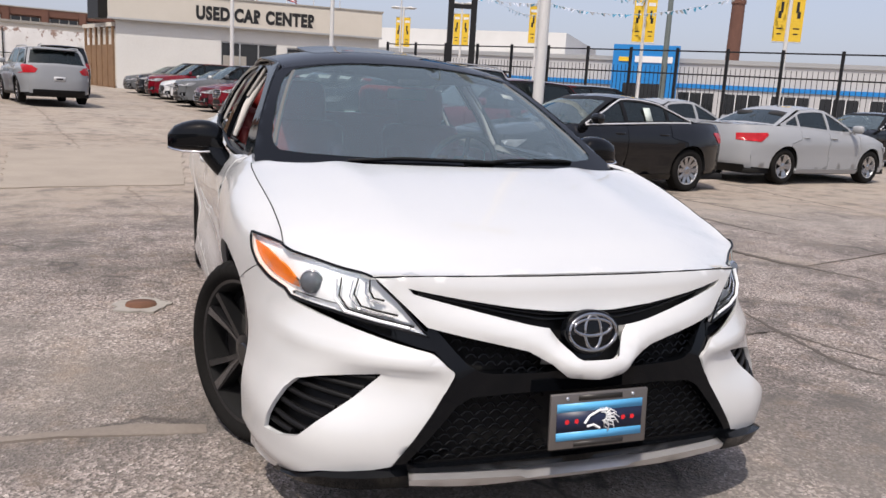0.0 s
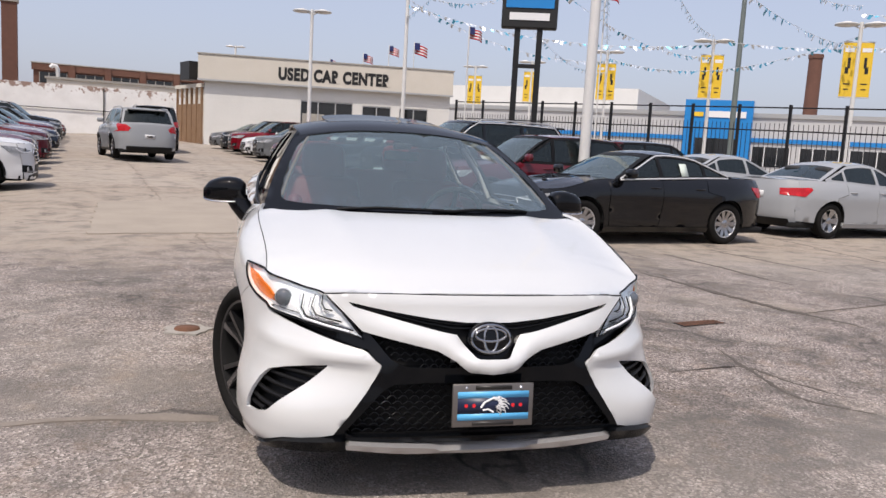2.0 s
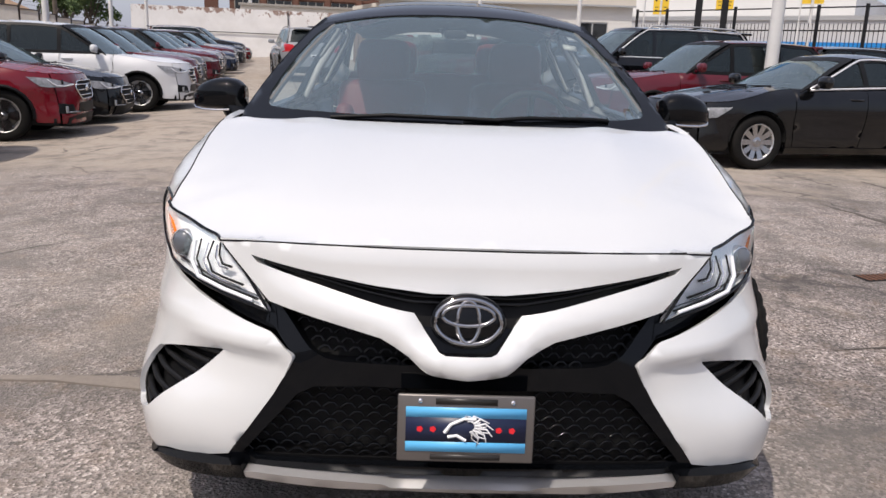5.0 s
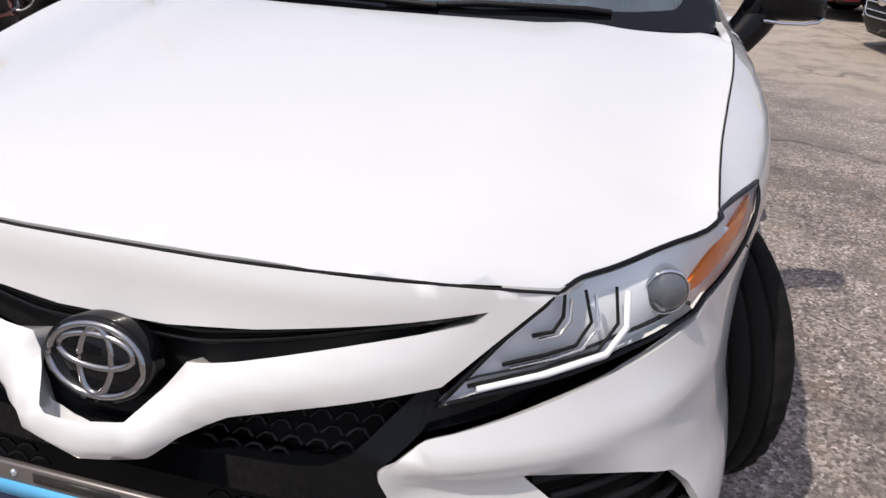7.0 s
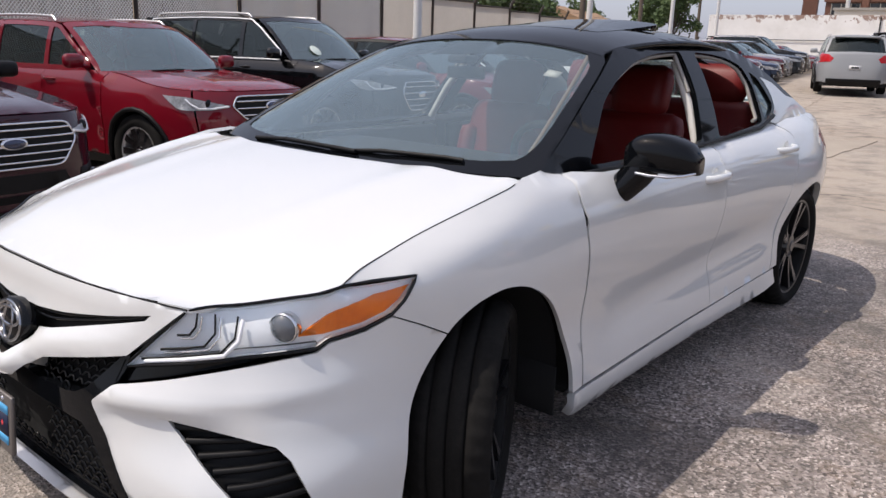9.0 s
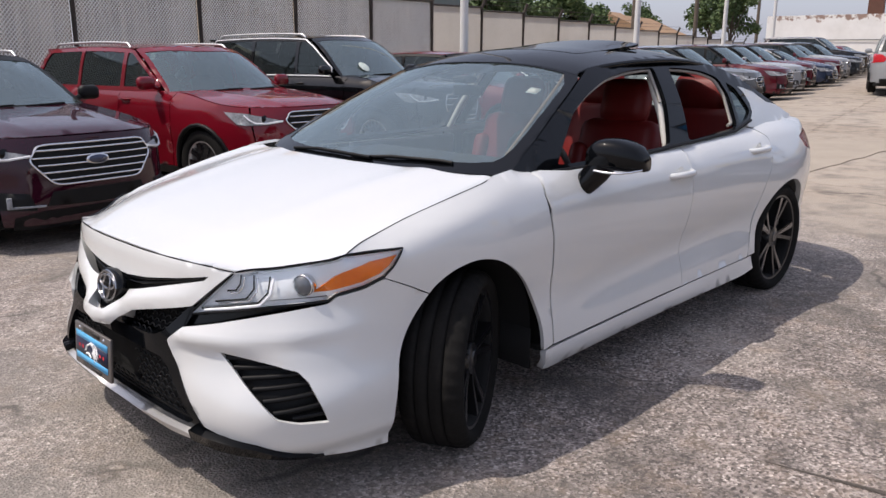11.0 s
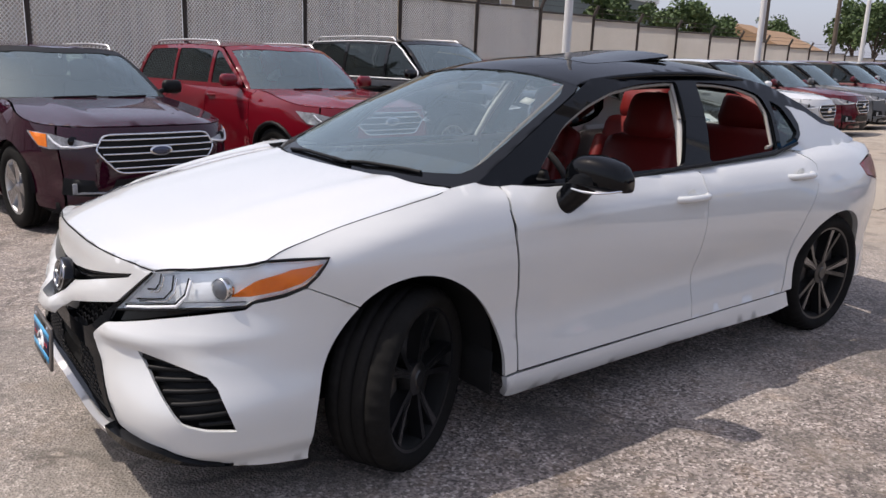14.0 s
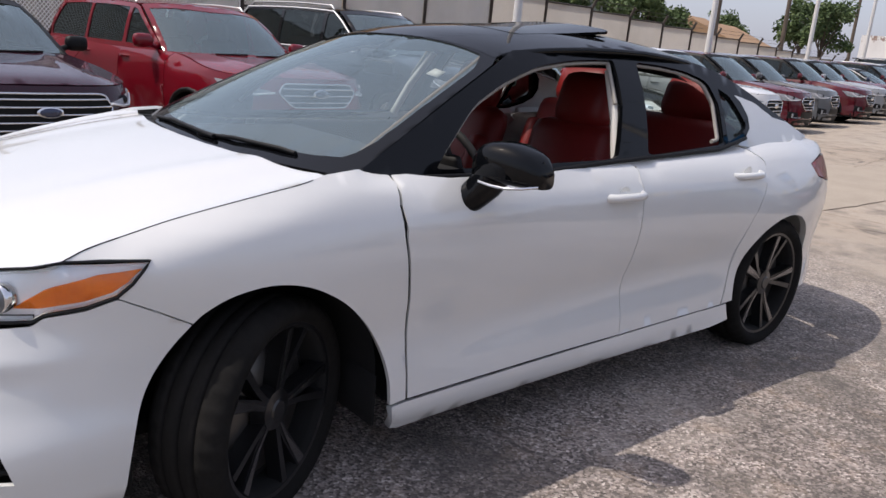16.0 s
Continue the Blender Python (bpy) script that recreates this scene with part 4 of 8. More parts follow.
    both("lamp_strip", car, GLOSS_BLACK, [X(0.462, 0.620), X(0.522, 0.640), X(0.62, 0.652), X(0.703, 0.664), X(0.80, 0.668), X(0.80, 0.652), X(0.757, 0.642), X(0.70, 0.628), X(0.64, 0.613), X(0.57, 0.594), X(0.452, 0.570)], w, out, step=0.03, sink=0.03, thick=-0.02, label="gloss black strip under the head lamp")
    for flip, side in ((False, 1), (True, -1)):
        unit = part("headlamp", sheet(lamp, lampw, out, step=0.03, sink=0.004, thick=0, flip=flip), LENS, car, "clear head lamp lens")
        unit.visible_shadow = False
        part("lamp_bowl", sheet(shrunk(lamp, 0.004), lampw, out, step=0.03, sink=0.020, thick=-0.016, flip=flip), REFLECTOR, unit, "silvered lamp bowl")
        edge = dense(lamp, 0.02)
        bm = bmesh.new()
        tube(bm, [Vector(lampw(*p)) * Vector((side, 1, 1)) for p in edge], 0.0042, 5, True)
        part("lamp_rim", bm, GLOSS_BLACK, unit)
        part("turn_lens", sheet([Y(-0.352, 0.788), Y(-0.385, 0.75), Y(-0.42, 0.724), Y(-0.48, 0.702), Y(-0.57, 0.685), Y(-0.625, 0.684), Y(-0.56, 0.732), Y(-0.45, 0.776)], w, out, step=0.02, sink=0.014, thick=0.02, flip=flip), AMBER, unit, "amber turn lens")
        bm = bmesh.new()
        c = Vector((0.750 * side, s.front(0.757, 0.712) + 0.019, 0.708))
        aim = Matrix.Translation(c) @ Matrix.Rotation(radians(-90 + side * 22), 4, "Z")
        lathe(bm, [(0.0, 0.013), (0.016, 0.011), (0.028, 0.005), (0.034, -0.004)], 24, aim)
        part("projector", bm, material("projector_lens", (0.10, 0.11, 0.125), 0.03, 0.0, 1.0) if flip is False else bpy.data.materials["projector_lens"], unit, "round projector lens")
        bm = bmesh.new()
        lathe(bm, [(0.034, -0.001), (0.0355, 0.0), (0.037, -0.008), (0.036, -0.03)], 24, aim)
        part("projector_ring", bm, CHROME, unit)
        for k, hook in enumerate((((0.505, 0.628), (0.59, 0.642), (0.665, 0.655), (0.688, 0.69), (0.706, 0.738)), ((0.545, 0.655), (0.60, 0.663), (0.635, 0.670), (0.655, 0.70), (0.668, 0.742)), ((0.578, 0.692), (0.604, 0.695), (0.618, 0.715), (0.628, 0.745)))):
            if k == 0:
                bars = bmesh.new()
                tube(bars, [Vector(fold((side * (x + 0.012), s.front(x, z) + 0.012, z - 0.004))) for x, z in hook], 0.0055, 6)
                part("light_guide", bars, LIGHT_GUIDE, unit, "white light guide")
            bars = bmesh.new()
            tube(bars, [Vector(fold((side * x, s.front(x, z) + 0.010, z))) for x, z in hook], 0.0034, 5, taper=0.0025)
            part("lamp_divider", bars, PLASTIC, unit, "dark divider")
            bars = bmesh.new()
            tube(bars, [Vector(fold((side * (x + 0.009), s.front(x, z) + 0.015, z - 0.007))) for x, z in hook], 0.003, 4)
            part("lamp_trim", bars, CHROME, unit, "bright thin trim")
    # wings
    wing = [Y(-0.334, 0.806), Y(-0.44, 0.804), *[E(-0.525 + 0.02 * i) for i in range(37)], Y(0.30, 1.0), Y(0.425, 0.988), Y(0.41, 0.90), Y(0.42, 0.80), Y(0.455, 0.6), Y(0.468, 0.45), Y(0.472, 0.258), *[Y(*q) for q in arch_back], Y(-0.32, 0.672), Y(-0.408, 0.712), Y(-0.374, 0.75)]
    both("front_wing", car, WHITE, shrunk(wing, gap), w, out, step=0.03, thick=0.016)
    # doors, sill, quarter
    belt = spline((0.42, 0.985), (0.64, 0.968), (1.08, 0.968), (1.53, 0.995), (2.28, 1.022), (2.46, 1.036), (2.62, 1.043))
    B = lambda y: Y(y, belt(y))

    def flank(a, z):
        x, y, _ = w(a, z)
        dip = 0.018 * math.exp(-(((z - 0.40 - 0.07 * (y - 0.5)) / 0.10) ** 2)) * max(0.0, min(1.0, (y - 0.45) / 0.3)) * max(0.0, min(1.0, (2.5 - y) / 0.3))
        crease = 0.010 * math.exp(-(((z - 0.845 - 0.028 * (y - 0.4)) / 0.022) ** 2)) if y > 0.3 else 0.0
        return (x - dip + crease, y, z)

    door = [B(0.433), B(0.64), B(0.85), B(1.08), B(1.3), B(1.53), B(1.627), Y(1.622, 0.85), Y(1.612, 0.62), Y(1.598, 0.42), Y(1.588, 0.279), Y(1.0, 0.268), Y(0.478, 0.258), Y(0.474, 0.45), Y(0.462, 0.6), Y(0.427, 0.80), Y(0.417, 0.90)]
    fd = both("front_door", car, WHITE, shrunk(door, gap), flank, (1, 0, 0), step=0.04, thick=0.03)
    rdoor = [B(1.627), B(1.9), B(2.28), B(2.5), Y(2.60, 0.97), Y(2.54, 0.84), Y(2.45, 0.71), Y(2.40, 0.58), Y(2.385, 0.45), Y(2.335, 0.302), Y(1.9, 0.288), Y(1.588, 0.279), Y(1.598, 0.42), Y(1.612, 0.62), Y(1.622, 0.85)]
    rd = both("rear_door", car, WHITE, shrunk(rdoor, gap), flank, (1, 0, 0), step=0.04, thick=0.03)
    # dark tubes sunk behind the door edges put the gaps' shade in colour
    for line in ([Y(0.415, 0.90), Y(0.424, 0.80), Y(0.459, 0.6), Y(0.471, 0.45), Y(0.475, 0.255)], [Y(0.475, 0.255), Y(1.0, 0.265), Y(1.588, 0.276), Y(1.9, 0.285), Y(2.335, 0.299)], [Y(1.626, 0.97), Y(1.622, 0.85), Y(1.612, 0.62), Y(1.598, 0.42), Y(1.588, 0.279)]):
        for flip in (1, -1):
            pts = []
            for (a0, z0), (a1, z1) in zip(line, line[1:]):
                for i in range(7):
                    q = Vector(flank(a0 + (a1 - a0) * i / 6, z0 + (z1 - z0) * i / 6))
                    pts.append((flip * (q.x - 0.009), q.y, q.z))
            part("door_gap_seal", tube(bmesh.new(), pts, 0.0038, 5), WELL, car, "black strip standing in for the shade in the door gap")
    both("sill_skirt", car, WHITE, [Y(0.412, 0.246), Y(0.472, 0.251), Y(1.5, 0.272), Y(2.345, 0.298), Y(2.385, 0.30), Y(2.40, 0.225), Y(2.25, 0.205), Y(1.4, 0.178), Y(0.46, 0.150), Y(0.428, 0.156)], lambda a, z: (w(a, z)[0] + 0.012 * math.exp(-(((z - 0.205) / 0.05) ** 2)), w(a, z)[1], z), (1, 0, 0), step=0.04, thick=0.03)
    arch_r = [(2.81 - 0.376 * math.cos(radians(k)), 0.335 + 0.376 * math.sin(radians(k))) for k in range(-4, 187, 6)]
    quarter = [Y(y, z) for y, z in arch_r] + [Y(3.19, 0.27), Y(3.35, 0.50), Y(3.40, 0.835), Y(3.16, 0.88), Y(3.095, 0.947), Y(3.30, 0.98), Y(3.45, 0.99), E(3.3), E(3.15), Y(3.0, 1.05), Y(2.8, 1.047), B(2.62), B(2.51), Y(2.60, 0.97), Y(2.54, 0.84), Y(2.45, 0.71), Y(2.40, 0.58), Y(2.385, 0.45), Y(2.36, 0.36), Y(2.34, 0.304)]
    both("rear_quarter", car, WHITE, shrunk(quarter, gap), w, (1, 0, 0), step=0.04, thick=0.03)
    TAIL = [Y(3.10, 0.945), Y(3.16, 0.885), Y(3.40, 0.84), Y(3.62, 0.83), Y(3.70, 0.9), Y(3.62, 0.965), Y(3.30, 0.975)]
    both("tail_lamp", car, DARK_LENS, shrunk(TAIL, gap), w, (1, 0.4, 0), step=0.04, label="red tail lamp")
    tail_half = [(w.back + math.pi / 2, 1.04), Y(3.70, 1.0), Y(3.46, 0.995), Y(3.64, 0.97), Y(3.72, 0.9), Y(3.63, 0.825), Y(3.41, 0.835), Y(3.36, 0.50), Y(3.20, 0.27), Y(3.5, 0.25), (w.back + math.pi / 2, 0.26)]
    both("rear_bumper", car, WHITE, tail_half, w, (0.5, 1, 0), step=0.05, thick=0.03)
    deck = [(0.0, 3.0), (0.66, 2.94)] + [(s.side(y, s.edge(y)) - 0.004, y) for y in (3.0, 3.2, 3.4, 3.55)] + [(0.5, 3.72), (0.25, 3.77), (0.0, 3.78)]
    part("boot_lid", sheet(mir(deck), lambda x, y: (x, y, s.top(x, y)), (0, 0, 1), 0.05), WHITE, car)
    for hy, hz, dr in ((1.51, 0.868, fd), (2.42, 0.918, rd)):
        for i, flip in enumerate((1, -1)):
            bm = bmesh.new()
            x = s.side(hy, hz) + 0.012
            pts = [(flip * (x + dx), hy + dy, hz + dz) for dx, dy, dz in ((-0.02, -0.115, -0.004), (0.012, -0.085, 0), (0.022, -0.03, 0.002), (0.022, 0.05, 0.002), (0.012, 0.085, 0.002), (-0.02, 0.11, 0.004))]
            tube(bm, pts, 0.0165, 8)
            part("door_handle", bm, WHITE, dr[i])
            bm = bmesh.new()
            lathe(bm, [(0.0, 0.0), (0.026, 0.001), (0.031, 0.004), (0.034, 0.0)], 20, Matrix.Translation((flip * (x - 0.012), hy - 0.01, hz + 0.010)) @ Matrix.Rotation(0 if flip > 0 else math.pi, 4, "Z"))
            part("handle_cup", bm, WHITE, dr[i])
    # cabin frame
    ya = lambda z: s.gf(z) + s.gsweep * 0.97
    yb = lambda z: s.gr(z) - s.grsweep
    zt = lambda y: s.rz(y) - s.rcrown
    roof_y = [1.45, 1.52, 1.7, 1.9, 2.1, 2.25, 2.35, 2.46]
    up_a = [(ya(z), z) for z in (0.985, 1.05, 1.12, 1.2, 1.27, 1.32, 1.355, 1.38)]
    rail = [(y, min(zt(y), 1.408)) for y in roof_y]
    frame = up_a + rail + [(2.60, 1.325), (2.75, 1.268), (2.92, 1.195), (3.06, 1.142), (2.9, 1.163), (2.75, 1.228), (2.644, 1.25), (2.56, 1.262), (2.60, 1.235), (2.637, 1.17), (2.624, 1.114), (2.565, 1.074), (2.46, 1.043), (2.3, 1.022), (1.53, 0.988), (1.08, 0.960), (0.64, 0.960)]
    w1 = rounded([(0.61, 0.985, 0.1), (0.69, 1.068), (0.83, 1.19), (1.01, 1.27), (1.21, 1.332), (1.42, 1.362), (1.60, 1.374), (1.69, 1.376, 0.15), (1.645, 1.2, 0), (1.545, 1.0, 0.1)], 0.3, 3)
    w2 = rounded([(1.745, 1.008, 0.1), (1.80, 1.2, 0), (1.84, 1.376, 0.15), (2.02, 1.372), (2.2, 1.356), (2.35, 1.318), (2.385, 1.22, 0.1), (2.35, 1.045, 0.1)], 0.3, 3)
    w3 = rounded([(2.39, 1.054, 0.1), (2.425, 1.29, 0.05), (2.51, 1.258), (2.56, 1.19), (2.60, 1.125), (2.52, 1.083)], 0.25, 3)
    cab = lambda y, z: (s.cabin(y, z), y, z)
    both("cabin_frame", car, GLOSS_BLACK, frame, cab, (1, 0, 0), step=0.04, holes=[w1, w2, w3], thick=0.025, label="gloss black roof pillars and window frames")
    both("quarter_window", car, GLASS_DARK, shrunk(w3, -0.006), cab, (1, 0, 0), step=0.05, sink=0.012, thick=0)
    both("rear_pillar", car, WHITE, [(2.562, 1.264), (2.644, 1.252), (2.75, 1.23), (2.9, 1.165), (3.05, 1.144), (3.25, 1.07), (3.15, 1.035), (2.8, 1.025), (2.62, 1.025), (2.48, 1.04), (2.565, 1.072), (2.626, 1.112), (2.639, 1.17), (2.602, 1.237)], cab, (1, 0, 0), step=0.04, thick=0.025)
    for flip in (1, -1):
        bm = bmesh.new()
        tube(bm, [(flip * (s.cabin(y, z) + 0.003), y, z) for y, z in ((0.56, 0.966), (0.8, 0.964), (1.08, 0.965), (1.53, 0.992), (2.0, 1.012), (2.3, 1.024), (2.56, 1.07))], 0.009, 6)
        part("belt_trim", bm, PLASTIC, car)
        for hole in (w1, w2):
            bm = bmesh.new()
            tube(bm, [(flip * (s.cabin(y, z) - 0.028), y, z) for y, z in shrunk(hole, 0.012) if z > 1.03], 0.010, 5)
            part("window_seal", bm, SEAL, car, "pale door seal")
        bm = bmesh.new()
        tube(bm, [(flip * (s.cabin(y, z) - 0.05), y, z) for y, z in ((1.585, 0.99), (1.63, 1.15), (1.69, 1.33))], 0.02, 6)
        part("pillar_trim", bm, CREAM, car, "cream pillar trim")
    # windscreen
    zs = [0.975, 1.02, 1.1, 1.2, 1.28, 1.325]
    brow = lambda x: 1.407 - 0.047 * (abs(x) / 0.565) ** 2.6
    tops = [(x, brow(x)) for x in (0.60, 0.565, 0.53, 0.48, 0.4, 0.3, 0.2, 0.1, 0.0)]

    def roof_z(x, y):
        # the roof meets the windscreen's upper edge
        q = min(abs(x), 0.60)
        y0 = s.screen(q, brow(q))
        return s.roof(x, y) + (brow(q) - s.roof(q, y0)) * math.exp(-(max(0.0, y - y0) / 0.22) ** 2)

    glass = [(0.0, 0.975)] + [(s.gw(z) - 0.012, z) for z in zs] + tops
    scr = lambda x, z: (x, s.screen(x, z), z)
    view = [(0.0, 1.003), (0.4, 1.004), (0.62, 1.009), (s.gw(1.02) - 0.105, 1.016), (s.gw(1.035) - 0.082, 1.032), (s.gw(1.06) - 0.07, 1.065)] + [(s.gw(z) - k, z) for z, k in ((1.12, 0.062), (1.2, 0.056), (1.28, 0.052), (1.31, 0.054))] + [(x * 0.96, brow(x) - 0.006) for x, _ in tops[1:]]
    part("windscreen_surround", sheet(mir(glass), scr, (0, -1, 0.5), 0.022, holes=[mir(view)], thick=0.012), GLOSS_BLACK, car, "black windscreen edge and front pillars")
    g = part("windscreen", sheet(mir(view), scr, (0, -1, 0.5), 0.05, thick=0, sink=0.004), GLASS, car, "windscreen with reflections of the street")
    g.visible_shadow = False
    for flip in (1, -1):
        pts = [(flip * (s.gw(z) - 0.088), s.screen(s.gw(z) - 0.088, z) + 0.03, z) for z in (1.03, 1.08, 1.14, 1.2, 1.26, 1.31, 1.34)]
        part("pillar_trim", tube(bmesh.new(), pts, 0.011, 6), PILLAR_GREY, car, "grey inner trim of the front pillar")
    # roof, rear window
    front_rim = [(x, s.screen(x, z) - 0.012) for x, z in tops[::-1]]
    roof = front_rim + [(s.rw(y) - 0.004, y) for y in (1.1, 1.2, 1.3, *roof_y)] + [(0.5, 2.55), (0.3, 2.62), (0.0, 2.64)]
    sun_hole = [(-0.40, 1.30), (0.40, 1.30), (0.40, 1.905), (-0.40, 1.905)]
    part("roof", sheet(mir(roof), lambda x, y: (x, y, roof_z(x, y)), (0, 0, 1), 0.05, holes=[rounded(sun_hole, 0.08, 3)], thick=0.012), GLOSS_BLACK, car, "gloss black roof")
    for flip in (1, -1):
        bm = bmesh.new()
        tube(bm, [(flip * (s.rw(y) - 0.008), y, roof_z(s.rw(y) - 0.008, y) - 0.0125) for y in [1.06, 1.15, 1.25, 1.35, *roof_y, 2.52]], 0.0135, 10)
        part("roof_side_rail", bm, GLOSS_BLACK, car)
    lid = rounded([(-0.395, 1.31), (0.395, 1.31), (0.395, 1.918), (-0.395, 1.918)], 0.08, 3)
    part("sunroof_panel", sheet(lid, lambda x, y: (x, y, roof_z(x, y) + 0.001 + 0.032 * max(0.0, (y - 1.52) / 0.398) ** 1.3), (0, 0, 1), 0.06, thick=0.012), GLOSS_BLACK, car, "tilted open dark glass sunroof")
    lining = [(0.0, 1.12), (0.48, 1.24), (0.52, 1.5), (0.52, 2.2), (0.48, 2.45), (0.0, 2.54)]
    part("headliner", sheet(mir(lining), lambda x, y: (x, y, s.roof(x, y) - 0.045 - 0.06 * (abs(x) / 0.52) ** 3), (0, 0, -1), 0.08, thick=0), CABIN, car, "dark roof lining")
    shelf = [(0.0, 2.62), (0.60, 2.60), (0.62, 2.9), (0.0, 3.1)]
    part("parcel_shelf", sheet(mir(shelf), lambda x, y: (x, y, 1.04), (0, 0, 1), 0.1, thick=0.03), CABIN, car)
    rear_g = [(0.0, 1.09), (0.66, 1.11), (0.63, 1.2), (0.585, 1.28), (0.53, 1.335), (0.3, 1.362), (0.0, 1.372)]
    part("rear_window", sheet(mir(rear_g), lambda x, z: (x, s.backlight(x, z), z), (0, 1, 0.5), 0.06, thick=0), GLASS_REAR, car).visible_shadow = False
    bm = bmesh.new()
    tube(bm, [(-0.03, 2.42, 1.39), (-0.01, 2.50, 1.42), (0.0, 2.56, 1.40)], 0.03, 6, taper=0.01)
    part("roof_fin", bm, GLOSS_BLACK, car)
    # cowl and wipers
    part("cowl", sheet(mir([(0.0, 0.07), (0.4, 0.10), (0.78, 0.21), (0.80, 0.36), (0.5, 0.27), (0.0, 0.19)]), lambda x, y: (x, y, 0.965), (0, 0, 1), 0.06, thick=0.05), PLASTIC, car)
    for pts in (((-0.46, 0.19, 0.985), (-0.25, 0.172, 1.0), (0.05, 0.155, 0.998), (0.15, 0.158, 0.995)), ((0.02, 0.16, 0.985), (0.25, 0.185, 1.005), (0.5, 0.235, 1.005), (0.56, 0.25, 1.0))):
        bm = bmesh.new()
        tube(bm, [(x, y - 0.010, z + 0.006) for x, y, z in pts], 0.0085, 6)
        part("wiper", bm, PLASTIC, car, "black wiper")
    # mirrors
    for flip in (1, -1):
        bm = bmesh.new()
        rings = []
        for t in range(9):
            k = t / 8
            x = 0.895 + 0.225 * k
            hz = (0.050, 0.062, 0.066, 0.067, 0.066, 0.063, 0.058, 0.049, 0.032)[t]
            hy = (0.050, 0.062, 0.068, 0.070, 0.070, 0.068, 0.064, 0.054, 0.034)[t]
            cy, cz = 0.755 + 0.05 * k, 0.968 + hz * (1.0 if t < 7 else 1.08)
            ring = []
            for j in range(20):
                a = 2 * math.pi * j / 20
                c, sn = math.cos(a), math.sin(a)
                yy = cy + hy * (abs(c) ** 0.62) * (1 if c > 0 else -1.25)
                zz = cz + hz * (abs(sn) ** (0.7 if sn > 0 else 0.45)) * (1 if sn > 0 else -1)
                ring.append(bm.verts.new((flip * x, yy, zz)))
            rings.append(ring)
        for p, q in zip(rings, rings[1:]):
            for j in range(20):
                bm.faces.new((p[j], p[(j + 1) % 20], q[(j + 1) % 20], q[j]))
        bm.faces.new(rings[0][::-1])
        bm.faces.new(rings[-1])
        bmesh.ops.recalc_face_normals(bm, faces=bm.faces[:])
        mi = part("door_mirror", bm, GLOSS_BLACK, car, "gloss black door mirror")
        bm = bmesh.new()
        tube(bm, [(flip * x, y, z) for x, y, z in ((0.95, 0.676, 0.972), (1.0, 0.680, 0.968), (1.06, 0.692, 0.968), (1.10, 0.72, 0.974), (1.118, 0.77, 0.98))], 0.005, 6)
        part("mirror_lamp", bm, CHROME, mi, "silver strip")
        bm = bmesh.new()
        tube(bm, [(flip * 0.868, 0.70, 0.885), (flip * 0.895, 0.712, 0.915), (flip * 0.925, 0.735, 0.955), (flip * 0.95, 0.75, 1.0)], 0.048, 16, taper=0.058)
        part("mirror_foot", bm, GLOSS_BLACK, mi)
    # wheels
    for x, y, turn in ((0.80, 0.0, 29), (-0.80, 0.0, 25), (0.795, 2.824, 0), (-0.795, 2.824, 0)):
        wheel(car, x, y, 0.34, 0.24, "big wedge dark", turn, 0.303 if y < 1 else 0.335)
        well(car, math.copysign(0.872 if y < 1 else 0.80, x), y if y < 1 else 2.806, 0.385 if y < 1 else 0.40, 0.49 if y < 1 else 0.42)
    # number plate in its frame
    plate = part("front_plate", box(bmesh.new(), -0.156, 0.156, -0.012, 0.0, -0.08, 0.08, 0.004), material("plate_frame", (0.17, 0.155, 0.145), 0.4, 0.6), car, "show plate in a metal frame with blue bands and a white emblem")
    plate.matrix_basis = pose(0, -1.035, 0.388, -4, 0, 0)
    for name, x0, x1, z0, z1, rgb in (("plate_band", -0.137, 0.137, 0.028, 0.052, (0.10, 0.42, 0.72)), ("plate_field", -0.137, 0.137, -0.03, 0.028, (0.012, 0.018, 0.05)), ("plate_band", -0.137, 0.137, -0.054, -0.03, (0.10, 0.42, 0.72)), ("plate_lettering", -0.07, 0.07, 0.059, 0.073, (0.02, 0.018, 0.015)), ("plate_lettering", -0.08, 0.08, -0.073, -0.061, (0.03, 0.027, 0.025))):
        part(name, box(bmesh.new(), x0, x1, -0.0145, -0.0125, z0, z1), bpy.data.materials.get(f"plate_{rgb[2]:.3f}") or material(f"plate_{rgb[2]:.3f}", rgb, 0.4), plate)
    star = material("plate_red", (0.7, 0.02, 0.03), 0.4)
    for x in (-0.105, -0.075, 0.075, 0.105):
        part("plate_star", lathe(bmesh.new(), [(0.0, 0.0), (0.008, 0.0)], 5, Matrix.Translation((x, -0.0152, 0.0)) @ Matrix.Rotation(radians(-90), 4, "Z")), star, plate)
    bm = bmesh.new()
    for i in range(7):
        a = radians(-70 + 26 * i)
        tube(bm, [(0.005 + 0.012 * math.cos(a), -0.0155, 0.008 + 0.012 * math.sin(a)), (0.005 + 0.036 * math.cos(a + 0.25), -0.0155, 0.004 + 0.03 * math.sin(a + 0.25)), (0.005 + 0.05 * math.cos(a), -0.0155, -0.004 + 0.036 * math.sin(a))], 0.0035, 4, taper=0.001)
    tube(bm, [(-0.042, -0.0155, -0.008), (-0.03, -0.0155, 0.012), (-0.004, -0.0155, 0.026), (0.02, -0.0155, 0.026)], 0.004, 4)
    tube(bm, [(-0.036, -0.0155, -0.018), (-0.018, -0.0155, -0.014), (0.0, -0.0155, -0.026)], 0.004, 4)
